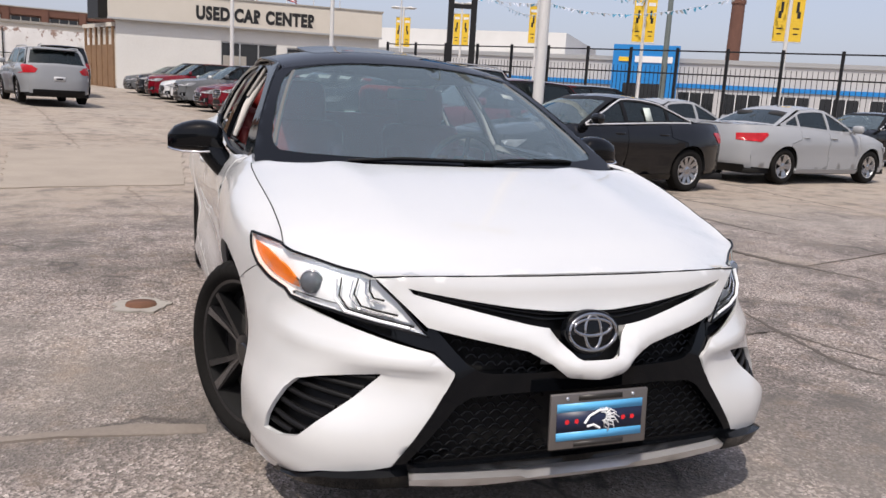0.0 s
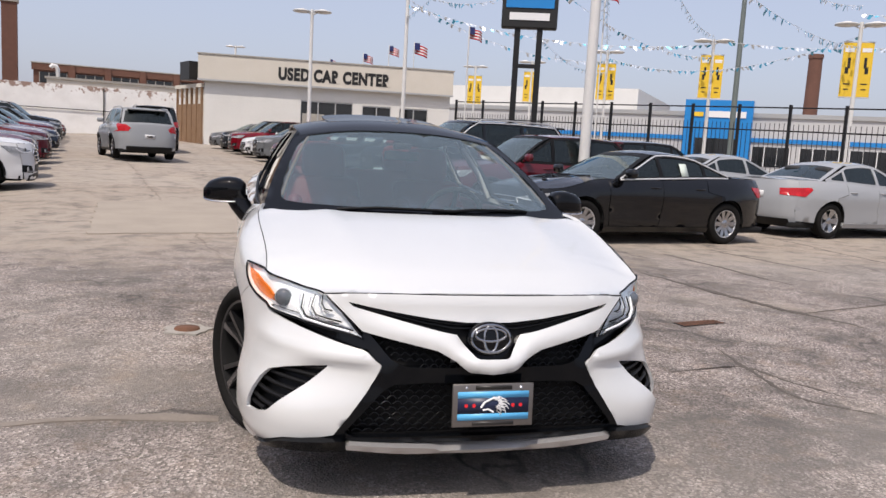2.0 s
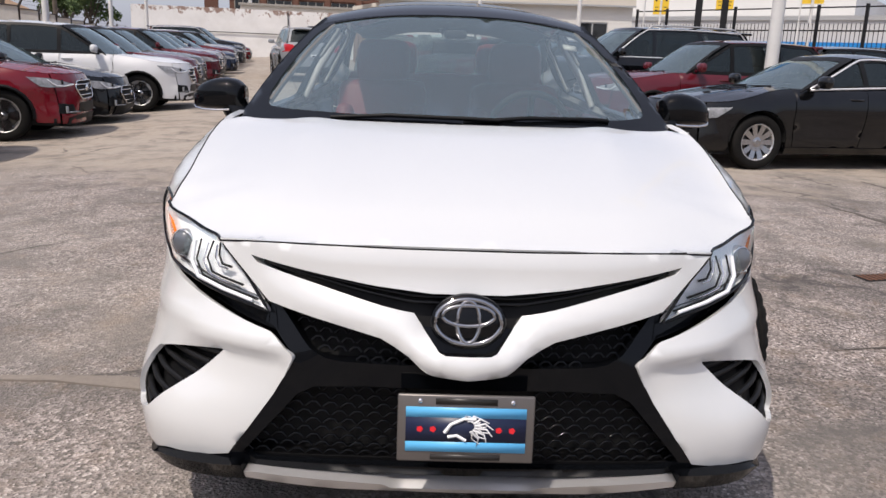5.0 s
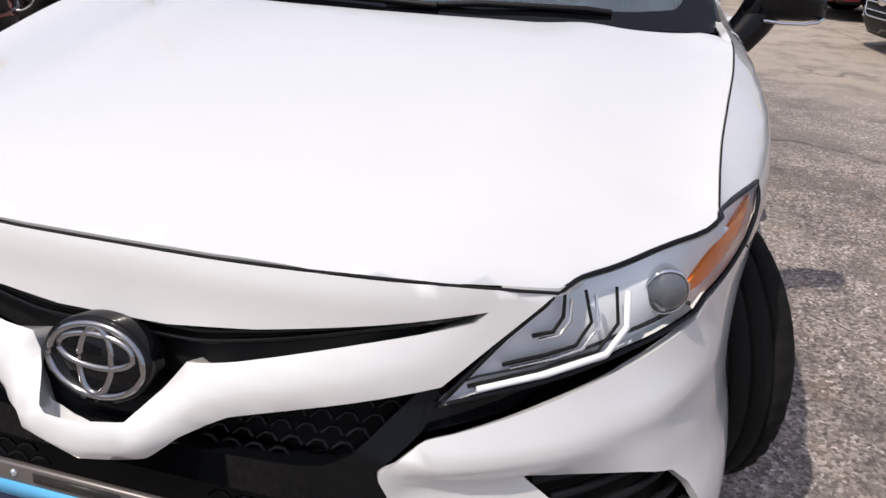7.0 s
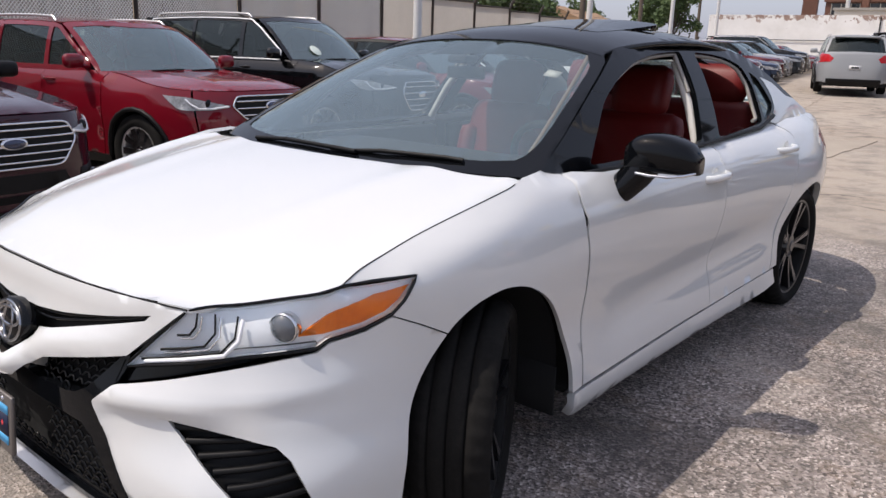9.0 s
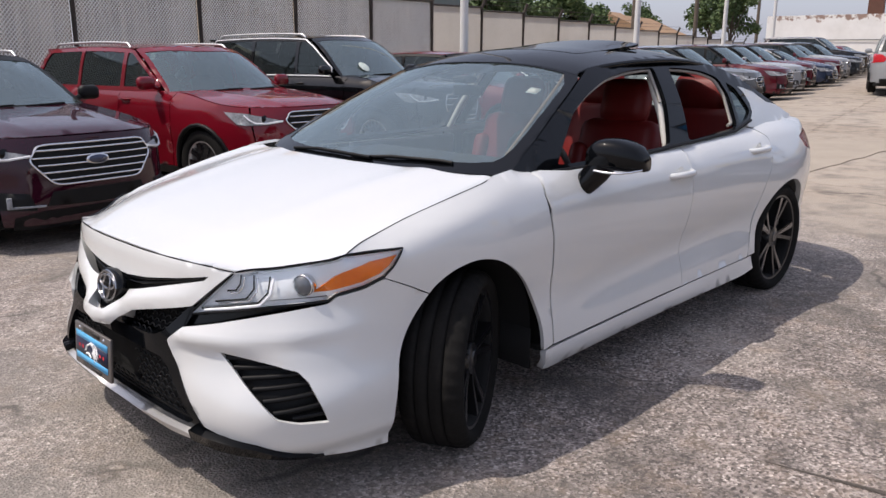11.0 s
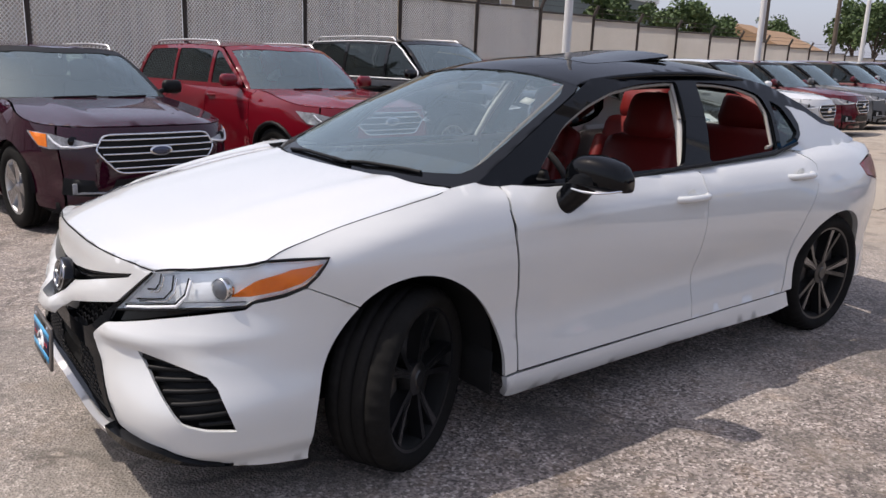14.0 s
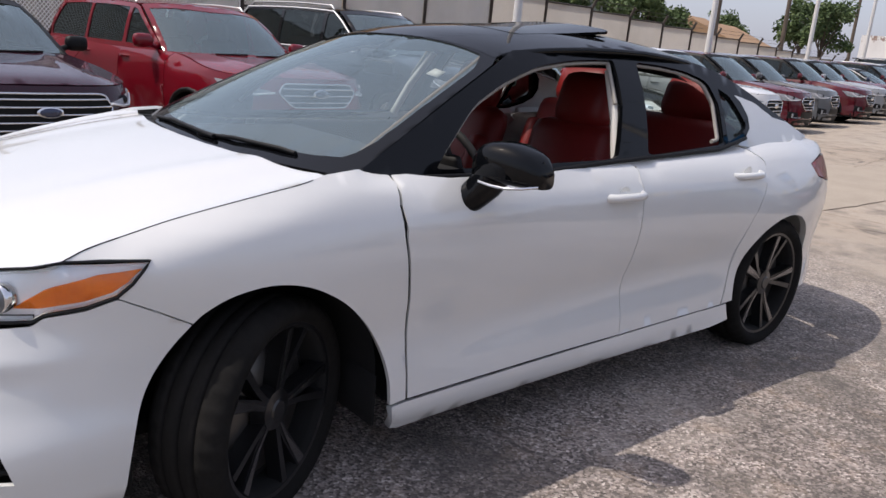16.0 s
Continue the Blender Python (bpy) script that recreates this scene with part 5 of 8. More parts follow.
    for i in range(6):
        a = radians(-58 + 26 * i)
        tube(bm, [(0.002 + 0.020 * math.cos(a), -0.0155, 0.006 + 0.016 * math.sin(a)), (0.0 + 0.033 * math.cos(a - 0.2), -0.0155, 0.002 + 0.026 * math.sin(a - 0.2)), (0.0 + 0.046 * math.cos(a + 0.1), -0.0155, -0.006 + 0.034 * math.sin(a + 0.1))], 0.003, 4, taper=0.001)
    bmesh.ops.scale(bm, vec=(1.15, 1.0, 1.0), verts=bm.verts[:])
    part("plate_emblem", bm, material("plate_white", (0.8, 0.8, 0.8), 0.4), plate)
    for x in (-0.105, 0.105):
        part("plate_bolt", lathe(bmesh.new(), [(0.0, 0.004), (0.005, 0.003), (0.006, 0.0)], 8, Matrix.Translation((x, -0.012, 0.066)) @ Matrix.Rotation(radians(-90), 4, "Z")), CHROME, plate)
    # inside
    seat(car, 0.37, 1.62, 0.50, RED_LEATHER)
    seat(car, -0.37, 1.62, 0.50, RED_LEATHER)
    seat(car, 0.0, 2.46, 1.32, RED_LEATHER, 0.38, True, 18)
    bm = bmesh.new()
    box(bm, -0.70, 0.70, 0.30, 0.96, 0.72, 0.945, 0.07)
    box(bm, -0.13, 0.13, 0.9, 1.9, 0.3, 0.58, 0.05)
    part("dashboard", bm, CABIN, car)
    bm = bmesh.new()
    tilt = Matrix.Translation((0.37, 1.06, 0.90)) @ Matrix.Rotation(radians(-68), 4, "X")
    ring = [(tilt @ Vector((0.185 * math.cos(t), 0.185 * math.sin(t), 0))) for t in (2 * math.pi * i / 28 for i in range(28))]
    tube(bm, ring, 0.016, 7, True)
    box(bm, -0.06, 0.06, -0.06, 0.05, -0.02, 0.02, 0.015, tilt)
    for a, b in (((-0.18, 0), (-0.05, 0)), ((0.18, 0), (0.05, 0)), ((0, -0.18), (0, -0.05))):
        tube(bm, [tilt @ Vector((*a, 0)), tilt @ Vector((*b, 0))], 0.014, 6)
    part("steering_wheel", bm, CABIN, car, "dark steering wheel")
    for flip in (1, -1):
        bm = bmesh.new()
        for y0, y1 in ((0.75, 1.58), (1.70, 2.32)):
            box(bm, flip * 0.74 - 0.03, flip * 0.74 + 0.03, y0, y1, 0.35, 0.955, 0.02)
        part("door_card", bm, CABIN if flip < 0 else RED_LEATHER, car)
    bm = bmesh.new()
    box(bm, -0.10, 0.10, -0.010, 0.010, -0.026, 0.026, 0.008, Matrix.Translation((0, 0.93, 1.262)))
    box(bm, -0.05, 0.05, 0.86, 0.95, 1.30, 1.335, 0.012)
    part("rear_view_mirror", bm, CABIN, car)
    part("windscreen_sticker", box(bmesh.new(), -0.03, 0.03, 0.0, 0.002, -0.022, 0.022, 0, Matrix.Translation((0.50, 0.832, 1.278)) @ Matrix.Rotation(radians(-62), 4, "X") @ Matrix.Rotation(radians(8), 4, "Z")), material("paper_tag", (0.75, 0.72, 0.70), 0.7), car, "white paper tag inside the windscreen")
    return car


white_sedan()

# ---- parked cars ----
def car_skin(c):
    h, H, belt, yt = c["W"] / 2, c["H"], c["belt"], c["L"] - c["fo"]
    nz, hood, suv, fo = c["nose"], c["hood"], c["suv"], c["fo"]
    ws0, ws1, rg1, rg0 = c["ws0"], c["ws1"], c["rg1"], c["rg0"]
    deck = belt if suv else c["deck"]
    gw = spline((belt - 0.1, 0.93 * h), (belt + 0.02, 0.905 * h), (H - 0.1, (0.78 if suv else 0.70) * h), (H, (0.68 if suv else 0.58) * h))
    gk = spline((ws0, 0.985), ((ws0 + rg0) / 2, 1.0), (rg0, 0.955))
    slope = (ws1 - ws0) / (H - 0.05 - hood)
    back = (rg1 - rg0) / (H - 0.06 - deck)
    rz = spline((ws1 - 0.1, H - 0.075), (ws1 + 0.12, H - 0.03), (ws1 * 0.55 + rg1 * 0.45, H), (rg1 - 0.12, H - 0.03), (rg1 + 0.1, H - 0.07))
    return Skin(
        w=spline((0.16, 0.9 * h), (0.3, 0.97 * h), (0.55, 0.98 * h), (0.75, h), (belt - 0.14, 0.985 * h), (belt, 0.945 * h), (belt + 0.15, 0.87 * h)),
        k=spline((-fo, 1.0), (c["wb"] / 2, 0.985), (c["wb"], 1.0), (yt, 0.97)),
        bumps=((0.0, 0.42, 0.65, 0.2, 0.02), (c["wb"], 0.45, 0.68, 0.22, 0.025)),
        shoulder=spline((-fo, nz - 0.06), (ws0, hood - 0.07), (ws0 + 0.5, belt - 0.04), (rg0, deck - 0.05), (yt, deck - 0.06)), roll=22.0,
        nose=spline((0.16, -fo + 0.1), (0.28, -fo + 0.01), (0.5, -fo), (nz - 0.12, -fo + 0.03), (nz, -fo + 0.09), (nz + 0.1, -fo + 0.2)),
        tail=spline((0.2, yt - 0.1), (0.4, yt), (0.6, yt), (belt - 0.1, yt - 0.04), (belt + 0.1, yt - 0.1)),
        yf=0.3, nfz=spline((0.2, 4.2), (0.6, 3.4), (1.0, 3.2)), yr=c["wb"] - 0.2, nr=4.5 if suv else 3.4,
        edge=spline((-fo, nz - 0.002), (-fo + 0.4, nz + 0.008), (ws0, hood), (ws0 + 0.45, belt + 0.01), (rg0, deck), (yt, deck - 0.02)),
        crest=spline((-fo + 0.09, nz), (-fo + 0.2, nz + 0.045), (-fo + 0.45, nz + 0.09), (ws0, hood + 0.02), (ws0 + 0.45, belt + 0.03), (rg0, deck + 0.02), (yt, deck)),
        pow=2.6, gw=gw, gk=gk,
        gf=spline((hood - 0.3, ws0 - 0.3 * slope), (hood, ws0), (H - 0.05, ws1), (H + 0.05, ws1 + 0.1 * slope + 0.35)), gsweep=0.26,
        gr=spline((deck - 0.2, rg0 - 0.2 * back), (deck, rg0), (H - 0.06, rg1), (H + 0.04, rg1 + 0.1 * back - 0.2)), grsweep=0.14,
        rz=rz, rcrown=0.05, rw=lambda y: gw(rz(y) - 0.05) * gk(y),
    )


def circle_arch(y, r, R, low, n=12, back=False):
    """The cut over a wheel, from front foot to rear foot."""
    a0 = math.asin(max(-1, min(1, (low - r) / R)))
    pts = [(y - R * math.cos(a0 + (math.pi - 2 * a0) * i / n), r + R * math.sin(a0 + (math.pi - 2 * a0) * i / n)) for i in range(n + 1)]
    return pts[::-1] if back else pts


def road_car(name, label, c, step=0.09):
    """A closed car at the origin, front axle at y = 0, built from its main sizes."""
    s = car_skin(c)
    w = Wrap(s)
    X, Y, R = w.x, w.y, w.r
    car = thing(name, label, "car")
    h, H, belt, wb, fo, suv, r = c["W"] / 2, c["H"], c["belt"], c["wb"], c["fo"], c["suv"], c["r"]
    yt, nz = c["L"] - fo, c["nose"]
    low = 0.24 if suv else 0.2
    ws0, rg0 = c["ws0"], c["rg0"]
    g = 0.004
    body = PAINT
    clad = PLASTIC if c.get("clad") else PAINT
    E = lambda y: Y(y, s.edge(y) - 0.002)
    fine = lambda a, b: [a + (b - a) * i / max(2, int(abs(b - a) / 0.06)) for i in range(max(2, int(abs(b - a) / 0.06)) + 1)]
    x1 = 0.80 * h
    y1 = s.front(x1, nz)
    # nose
    top = [(X(x, nz)[0] if x else 0.0, nz - 0.004) for x in (0.0, 0.3 * h, 0.55 * h, 0.7 * h)] + [E(y1)]
    part("front_bumper", sheet(shrunk(mir(top + [X(x1, 0.55), X(x1, 0.35), X(x1 * 0.98, low), (0.0, low)]), g), w, (0, -1, 0), step), body, car)
    part("front_skirt", sheet(mir([(0.0, 0.36), X(0.5 * h, 0.36), X(0.72 * h, 0.32), X(0.72 * h, low - 0.02), (0.0, low - 0.03)]), w, (0, -1, 0), step, sink=-0.008), PLASTIC, car, "black lower air intake")
    # bonnet
    rim = [(x, s.front(x, nz) + 0.004) for x in (0.0, 0.3 * h, 0.55 * h, 0.7 * h)]
    hood = rim + [(s.side(y, s.edge(y)), y) for y in fine(y1 + 0.02, ws0 + 0.12)] + [(0.55 * h, ws0 + 0.02), (0.3 * h, ws0 - 0.03), (0.0, ws0 - 0.04)]
    y0 = s.front(0, nz)

    def lid(x, y):
        f = s.front(min(abs(x), x1), nz)
        k = (f - y0) * max(0.0, 1 - max(0.0, y - f) / 0.7)
        r = min(1.0, abs(x) / max(0.05, s.side(y, s.edge(y))))
        e = s.edge(y)
        return (x, y, e + max(0.0, s.crest(y - k) - e) * (1 - r**3.2) + 0.012 * math.exp(-(((abs(x) - 0.52 * h - 0.06 * y) / 0.05) ** 2)) * max(0.0, min(1.0, (y - f) * 3)))

    part("bonnet", sheet(shrunk(mir(hood), g), lid, (0, 0, 1), step * 0.7), body, car)
    part("cowl", sheet(mir([(0.0, ws0 - 0.08), (0.8 * h, ws0 + 0.1), (0.84 * h, ws0 + 0.34), (0.0, ws0 + 0.1)]), lambda x, y: (x, y, s.top(x, ws0) - 0.03), (0, 0, 1), 0.15, thick=0.03), PLASTIC, car)
    for x in (-0.42, 0.12):
        bm = bmesh.new()
        tube(bm, [(x * h + 0.42 * h * q, ws0 - 0.02 + 0.10 * (abs(x * h + 0.42 * h * q) / h) ** 2, c["hood"] + 0.02 + 0.012 * q) for q in (0.0, 0.25, 0.5, 0.75, 1.0)], 0.011, 5)
        part("wiper", bm, PLASTIC, car, "black wiper")
    # flanks
    R0 = r + 0.055
    d0, d1, d2 = c["d0"], c["d1"], c["d2"]
    sill = low + 0.08
    arch_f, arch_r = circle_arch(0, r, R0, sill), circle_arch(wb, r, R0, sill)
    by = lambda y: Y(y, s.edge(y) - 0.004)
    wing = [E(y) for y in fine(y1 + 0.01, d0 - 0.005)] + [Y(d0 - 0.005, 0.6), Y(d0 + 0.02, sill)] + [Y(*p) for p in arch_f[::-1]] + [Y(arch_f[0][0] - 0.02, low + 0.02), X(x1 + 0.005, low + 0.01), X(x1 + 0.003, 0.55)]
    both("front_wing", car, body, shrunk(wing, g), w, (1, -0.5, 0), step=step)
    cut = (d1 - 0.03, sill)
    fdoor = [by(y) for y in fine(d0, d1)] + [Y(d1, 0.6), Y(d1 - 0.05, sill), Y(d0 + 0.025, sill), Y(d0, 0.6)]
    fd = both("front_door", car, body, shrunk(fdoor, g), w, (1, 0, 0), step=step)
    hug = [p for p in arch_r if p[0] < wb - 0.2 * R0 and p[1] < s.edge(wb) - 0.2]
    tip = hug[-1]
    rdoor = [by(y) for y in fine(d1, d2)] + [Y(d2, belt - 0.15), Y(max(tip[0], d2 - 0.2), max(tip[1] + 0.06, belt - 0.3))] + [Y(p[0] - 0.012, p[1]) for p in hug[::-1]] + [Y(d1 - 0.045, sill), Y(d1 + 0.005, 0.6)]
    rd = both("rear_door", car, body, shrunk(rdoor, g), w, (1, 0, 0), step=step)
    xr = 0.80 * h
    quarter = [by(y) for y in fine(d2 + 0.005, yt - 0.35)] + [R(xr, belt - 0.03), R(xr, 0.6), R(xr, low + 0.1)] + [Y(*p) for p in arch_r[::-1] if p[0] > tip[0] - 0.01] + [Y(max(tip[0], d2 - 0.19), max(tip[1] + 0.06, belt - 0.3)), Y(d2 + 0.005, belt - 0.15)]
    both("rear_quarter", car, body, shrunk(quarter, g), w, (1, 0, 0), step=step)
    both("sill", car, clad if suv else body, [Y(arch_f[-1][0], sill), Y(arch_r[0][0], sill), Y(arch_r[0][0], low), Y(arch_f[-1][0], low)], w, (1, 0, 0), step=0.06, thick=0.1, sink=-0.014)
    if c.get("clad"):
        for yy, a in ((0, arch_f), (wb, arch_r)):
            for flip in (1, -1):
                bm = bmesh.new()
                tube(bm, [(flip * (s.side(p[0], p[1]) + 0.002), p[0], p[1]) for p in a], 0.026, 5)
                part("wheel_arch_trim", bm, PLASTIC, car)
    # tail
    end = w.back + math.pi / 2
    z2 = belt - 0.02 if suv else c["deck"] - 0.02
    part("rear_bumper", sheet([R(xr, z2), R(0.5 * h, z2), (end, z2), (2 * end - R(0.5 * h, z2)[0], z2), (2 * end - R(xr, z2)[0], z2), (2 * end - R(xr, 0.5)[0], 0.5), (2 * end - R(xr, low + 0.08)[0], low + 0.08), (end, low + 0.08), R(xr, low + 0.08), R(xr, 0.5)], lambda a, z: w(a, z) if a <= end else (-w(2 * end - a, z)[0], *w(2 * end - a, z)[1:]), (0, 1, 0), step), body, car)
    dz = 0.44 if suv else 0.34
    part("rear_skirt", sheet([R(0.72 * h, dz), (end, dz), (2 * end - R(0.72 * h, dz)[0], dz), (2 * end - R(0.7 * h, low)[0], low), (end, low), R(0.7 * h, low)], lambda a, z: w(a, z) if a <= end else (-w(2 * end - a, z)[0], *w(2 * end - a, z)[1:]), (0, 1, 0), step * 0.7, sink=-0.016), PLASTIC, car, "black lower rear bumper")
    plate_bm = box(bmesh.new(), -0.16, 0.16, s.tail(0.75) - 0.01, s.tail(0.75) + 0.012, 0.70, 0.83)
    pl = part("rear_plate", plate_bm, TAG, car, "pale plate")
    part("plate_bars", box(bmesh.new(), -0.1, 0.1, s.tail(0.75) + 0.013, s.tail(0.75) + 0.015, 0.745, 0.79), PLASTIC, pl)
    lamp_r = [R(0.995 * h, belt - 0.30), R(0.66 * h, belt - 0.26), R(0.58 * h, belt - 0.15), R(0.72 * h, belt - 0.05), R(0.9 * h, belt - 0.02), Y(yt - 0.62, belt - 0.07), Y(yt - 0.42, belt - 0.24)] if suv else [R(0.55 * h, belt - 0.2), R(0.52 * h, belt - 0.08), R(0.9 * h, belt - 0.05), Y(yt - 0.55, belt - 0.09), Y(yt - 0.40, belt - 0.22)]
    both("tail_lamp", car, RED_LENS, lamp_r, w, (0.5, 1, 0), step=0.06, sink=-0.008, label="red tail lamp")
    if not suv:
        deck = [(0.0, rg0 - 0.1), (0.7 * h, rg0 - 0.18)] + [(s.side(y, s.edge(y)) - 0.004, y) for y in fine(rg0, yt - 0.32)] + [(0.5 * h, s.rear(0.5 * h, z2)), (0.0, s.rear(0, z2))]
        part("boot_lid", sheet(mir(deck), lambda x, y: (x, y, s.top(x, y)), (0, 0, 1), step), body, car)
    # cabin
    hoodz, slope = c["hood"], (H - 0.05 - c["hood"]) / (c["ws1"] - ws0)
    deckz = belt if suv else c["deck"]
    bslope = (H - 0.06 - deckz) / (c["rg1"] - rg0)
    zt = lambda y: s.rz(y) - s.rcrown
    za = lambda y, o: hoodz + (y - o - s.gsweep * 0.95 - ws0) * slope
    zb = lambda y, o: deckz + (y + o + s.grsweep * 0.95 - rg0) * bslope
    roofline = lambda y, oa, ot, ob: min(zt(y) - ot, za(y, oa), zb(y, ob))
    bl = lambda y: s.edge(y) - 0.01

    def cut_window(y0, y1, oa=0.08, ot=0.055, ob=0.1, lift=0.035):
        ups, lows = [], []
        for i in range(19):
            y = y0 + (y1 - y0) * i / 18
            if roofline(y, oa, ot, ob) > bl(y) + lift + 0.03:
                ups.append((y, roofline(y, oa, ot, ob)))
                lows.append((y, bl(y) + lift))
        return lows + ups[::-1]

    frame = cut_window(ws0, rg0 + 0.1, 0.0, 0.0, 0.0, -0.02)
    cab = lambda y, z: (s.cabin(y, z), y, z)
    ends = [(ws0 + 0.2, d1 - 0.035), (d1 + 0.035, d2 - 0.03), (d2 + 0.03, rg0 + 0.05)]
    holes = [p for p in (rounded(cut_window(*e), 0.2, 2) for e in ends) if len(p) > 20]
    both("cabin_frame", car, body if c.get("frame") != "black" else PLASTIC, frame, cab, (1, 0, 0), step=step, holes=holes, thick=0.02)
    for hole in holes:
        both("side_window", car, GLASS_DARK, shrunk(hole, -0.01), cab, (1, 0, 0), step=0.2, sink=0.01, thick=0)
    if c.get("bright"):
        loop = dense(shrunk(frame, 0.022), 0.08)
        for flip in (1, -1):
            bm = bmesh.new()
            tube(bm, [(flip * (s.cabin(y, z) + 0.006), y, z) for y, z in loop], 0.0135, 5, True)
            part("window_trim", bm, BRIGHT_TRIM, car, "bright window trim")
    tops = []
    for x in (0.92, 0.8, 0.6, 0.4, 0.2, 0.0):
        x *= s.rw(c["ws1"] + 0.15)
        lo, hi = c["ws1"] - 0.3, c["ws1"] + 0.6
        for _ in range(28):
            mid = (lo + hi) / 2
            if s.screen(x, s.roof(x, mid)) > mid:
                lo = mid
            else:
                hi = mid
        tops.append((x, s.roof(x, lo)))
    zs = [hoodz - 0.02 + (tops[0][1] - hoodz - 0.0) * i / 5 for i in range(6)]
    glass = [(0.0, hoodz - 0.02)] + [(s.gw(z) * 0.985, z) for z in zs] + tops
    scr = lambda x, z: (x, s.screen(x, z), z)
    view = shrunk(mir(glass), 0.05)
    part("windscreen_surround", sheet(mir(glass), scr, (0, -1, 0.4), step, holes=[view], thick=0.01), body if c.get("frame") != "black" else PLASTIC, car)
    part("windscreen", sheet(shrunk(view, -0.006), scr, (0, -1, 0.4), 0.12, thick=0, sink=0.004), GLASS_FAR, car, "tinted windscreen")
    btops = []
    for x in (0.9, 0.7, 0.5, 0.25, 0.0):
        x *= s.rw(c["rg1"] - 0.15)
        lo, hi = c["rg1"] - 0.7, c["rg1"] + 0.3
        for _ in range(28):
            mid = (lo + hi) / 2
            if s.backlight(x, s.roof(x, mid)) > mid:
                lo = mid
            else:
                hi = mid
        btops.append((x, s.roof(x, lo), lo))
    ty = [t[2] for t in btops]
    rear = [(0.0, deckz - 0.02)] + [(s.gw(z) * 0.93, z) for z in [deckz - 0.02 + (btops[0][1] - deckz) * i / 4 for i in range(5)]] + [(x, z) for x, z, _ in btops]
    bk = lambda x, z: (x, s.backlight(x, z), z)
    rview = shrunk(mir(rear), 0.07)
    part("tailgate_frame", sheet(mir(rear), bk, (0, 1, 0.3), step, holes=[rview], thick=0.01), body, car)
    part("rear_window", sheet(shrunk(rview, -0.006), bk, (0, 1, 0.3), 0.15, thick=0, sink=0.004), GLASS_DARK, car)
    fr = [(x, s.screen(x, z) - 0.01) for x, z in tops[::-1]]
    yr0, yr1 = fr[-1][1] + 0.05, ty[0] - 0.05
    roof = fr + [(s.rw(y) + 0.008, y) for y in fine(yr0, yr1)] + [(x, y + 0.01) for x, _, y in btops]
    part("roof", sheet(mir(roof), lambda x, y: (x, y, s.roof(x, y)), (0, 0, 1), step), body if c.get("roof") != "black" else GLOSS_BLACK, car)
    if c.get("rails"):
        for flip in (1, -1):
            bm = bmesh.new()
            ys = fine(yr0 + 0.1, yr1 - 0.1)
            tube(bm, [(flip * s.rw(y) * 0.97, y, s.roof(s.rw(y) * 0.97, y) + (0.05 if 0 < i < len(ys) - 1 else 0.0)) for i, y in enumerate(ys)], 0.017, 6)
            part("roof_rail", bm, SATIN, car, "silver roof rail")
    # lamps and grille
    lz = nz - 0.02
    lamp = [X(0.53 * h, lz - 0.125), X(0.7 * h, lz - 0.165), X(0.86 * h, lz - 0.17), Y(-fo + 0.42, lz - 0.155), Y(-fo + 0.58, lz - 0.03), X(0.84 * h, lz - 0.045)]
    for flip in (False, True):
        unit = part("headlamp", sheet(lamp, w, (1, -1, 0), 0.06, sink=-0.012, thick=0.03, flip=flip), LAMP_FACE, car, "clear head lamp")
        bm = bmesh.new()
        sx = -1 if flip else 1
        cx = 0.72 * h
        lathe(bm, [(0.0, 0.02), (0.03, 0.012), (0.042, 0.0)], 12, Matrix.Translation((sx * cx, s.front(cx, lz - 0.07) - 0.012, lz - 0.10)) @ Matrix.Rotation(radians(-90), 4, "Z"))
        part("projector", bm, GLOSS_BLACK, unit)
        bm = bmesh.new()
        tube(bm, [(sx * x, s.front(x, z) - 0.02, z) for x, z in ((0.56 * h, lz - 0.128), (0.7 * h, lz - 0.148), (0.8 * h, lz - 0.150), (0.84 * h, lz - 0.11), (0.86 * h, lz - 0.06))], 0.011, 5)
        part("light_bar", bm, LAMP_BAR, unit, "white light bar")
        if c.get("amber"):
            part("turn_lens", sheet([Y(-fo + 0.34, lz - 0.155), Y(-fo + 0.42, lz - 0.145), Y(-fo + 0.54, lz - 0.035), Y(-fo + 0.36, lz - 0.05)], w, (1, -1, 0), 0.05, sink=-0.016, thick=0.01, flip=flip), AMBER, unit, "amber turn lens")
    gz0, gz1, gx = c["grille"]
    gshape = rounded(mir([(0.0, gz1), (gx * 0.86, gz1), (gx, gz1 * 0.6 + gz0 * 0.4), (gx * 0.7, gz0), (0.0, gz0)]), 0.2, 3)
    gchart = [(math.copysign(X(abs(a), z)[0], a) if abs(a) > 1e-6 else 0.0, z) for a, z in gshape]
    gr = part("grille", sheet(gchart, w, (0, -1, 0), 0.06, sink=-0.006, thick=0.02), WELL, car, "dark grille with bright bars")
    bm = bmesh.new()
    tube(bm, [Vector(w(*p)) + Vector((0, -0.014, 0)) for p in gchart], 0.0095, 6, True)
    part("grille_surround", bm, CHROME if c.get("chrome", True) else PLASTIC, gr)
    gp = np.array(gshape)
    for k in range(c.get("bars", 4)):
        z = gz0 + (gz1 - gz0) * (k + 0.75) / (c.get("bars", 4) + 0.5)
        xs = [x for x in np.linspace(-gx, gx, 41) if inside(gp, np.array([[x, z]]))[0]]
        if len(xs) > 4:
            bm = bmesh.new()
            tube(bm, [(x, s.front(x, z) - 0.014, z) for x in np.linspace(xs[0], xs[-1], 9)], 0.0095, 5)
            part("grille_bar", bm, CHROME if c.get("chrome", True) else PLASTIC, gr)
    zc = (gz0 + gz1) / 2 + c.get("badge", 0.02)
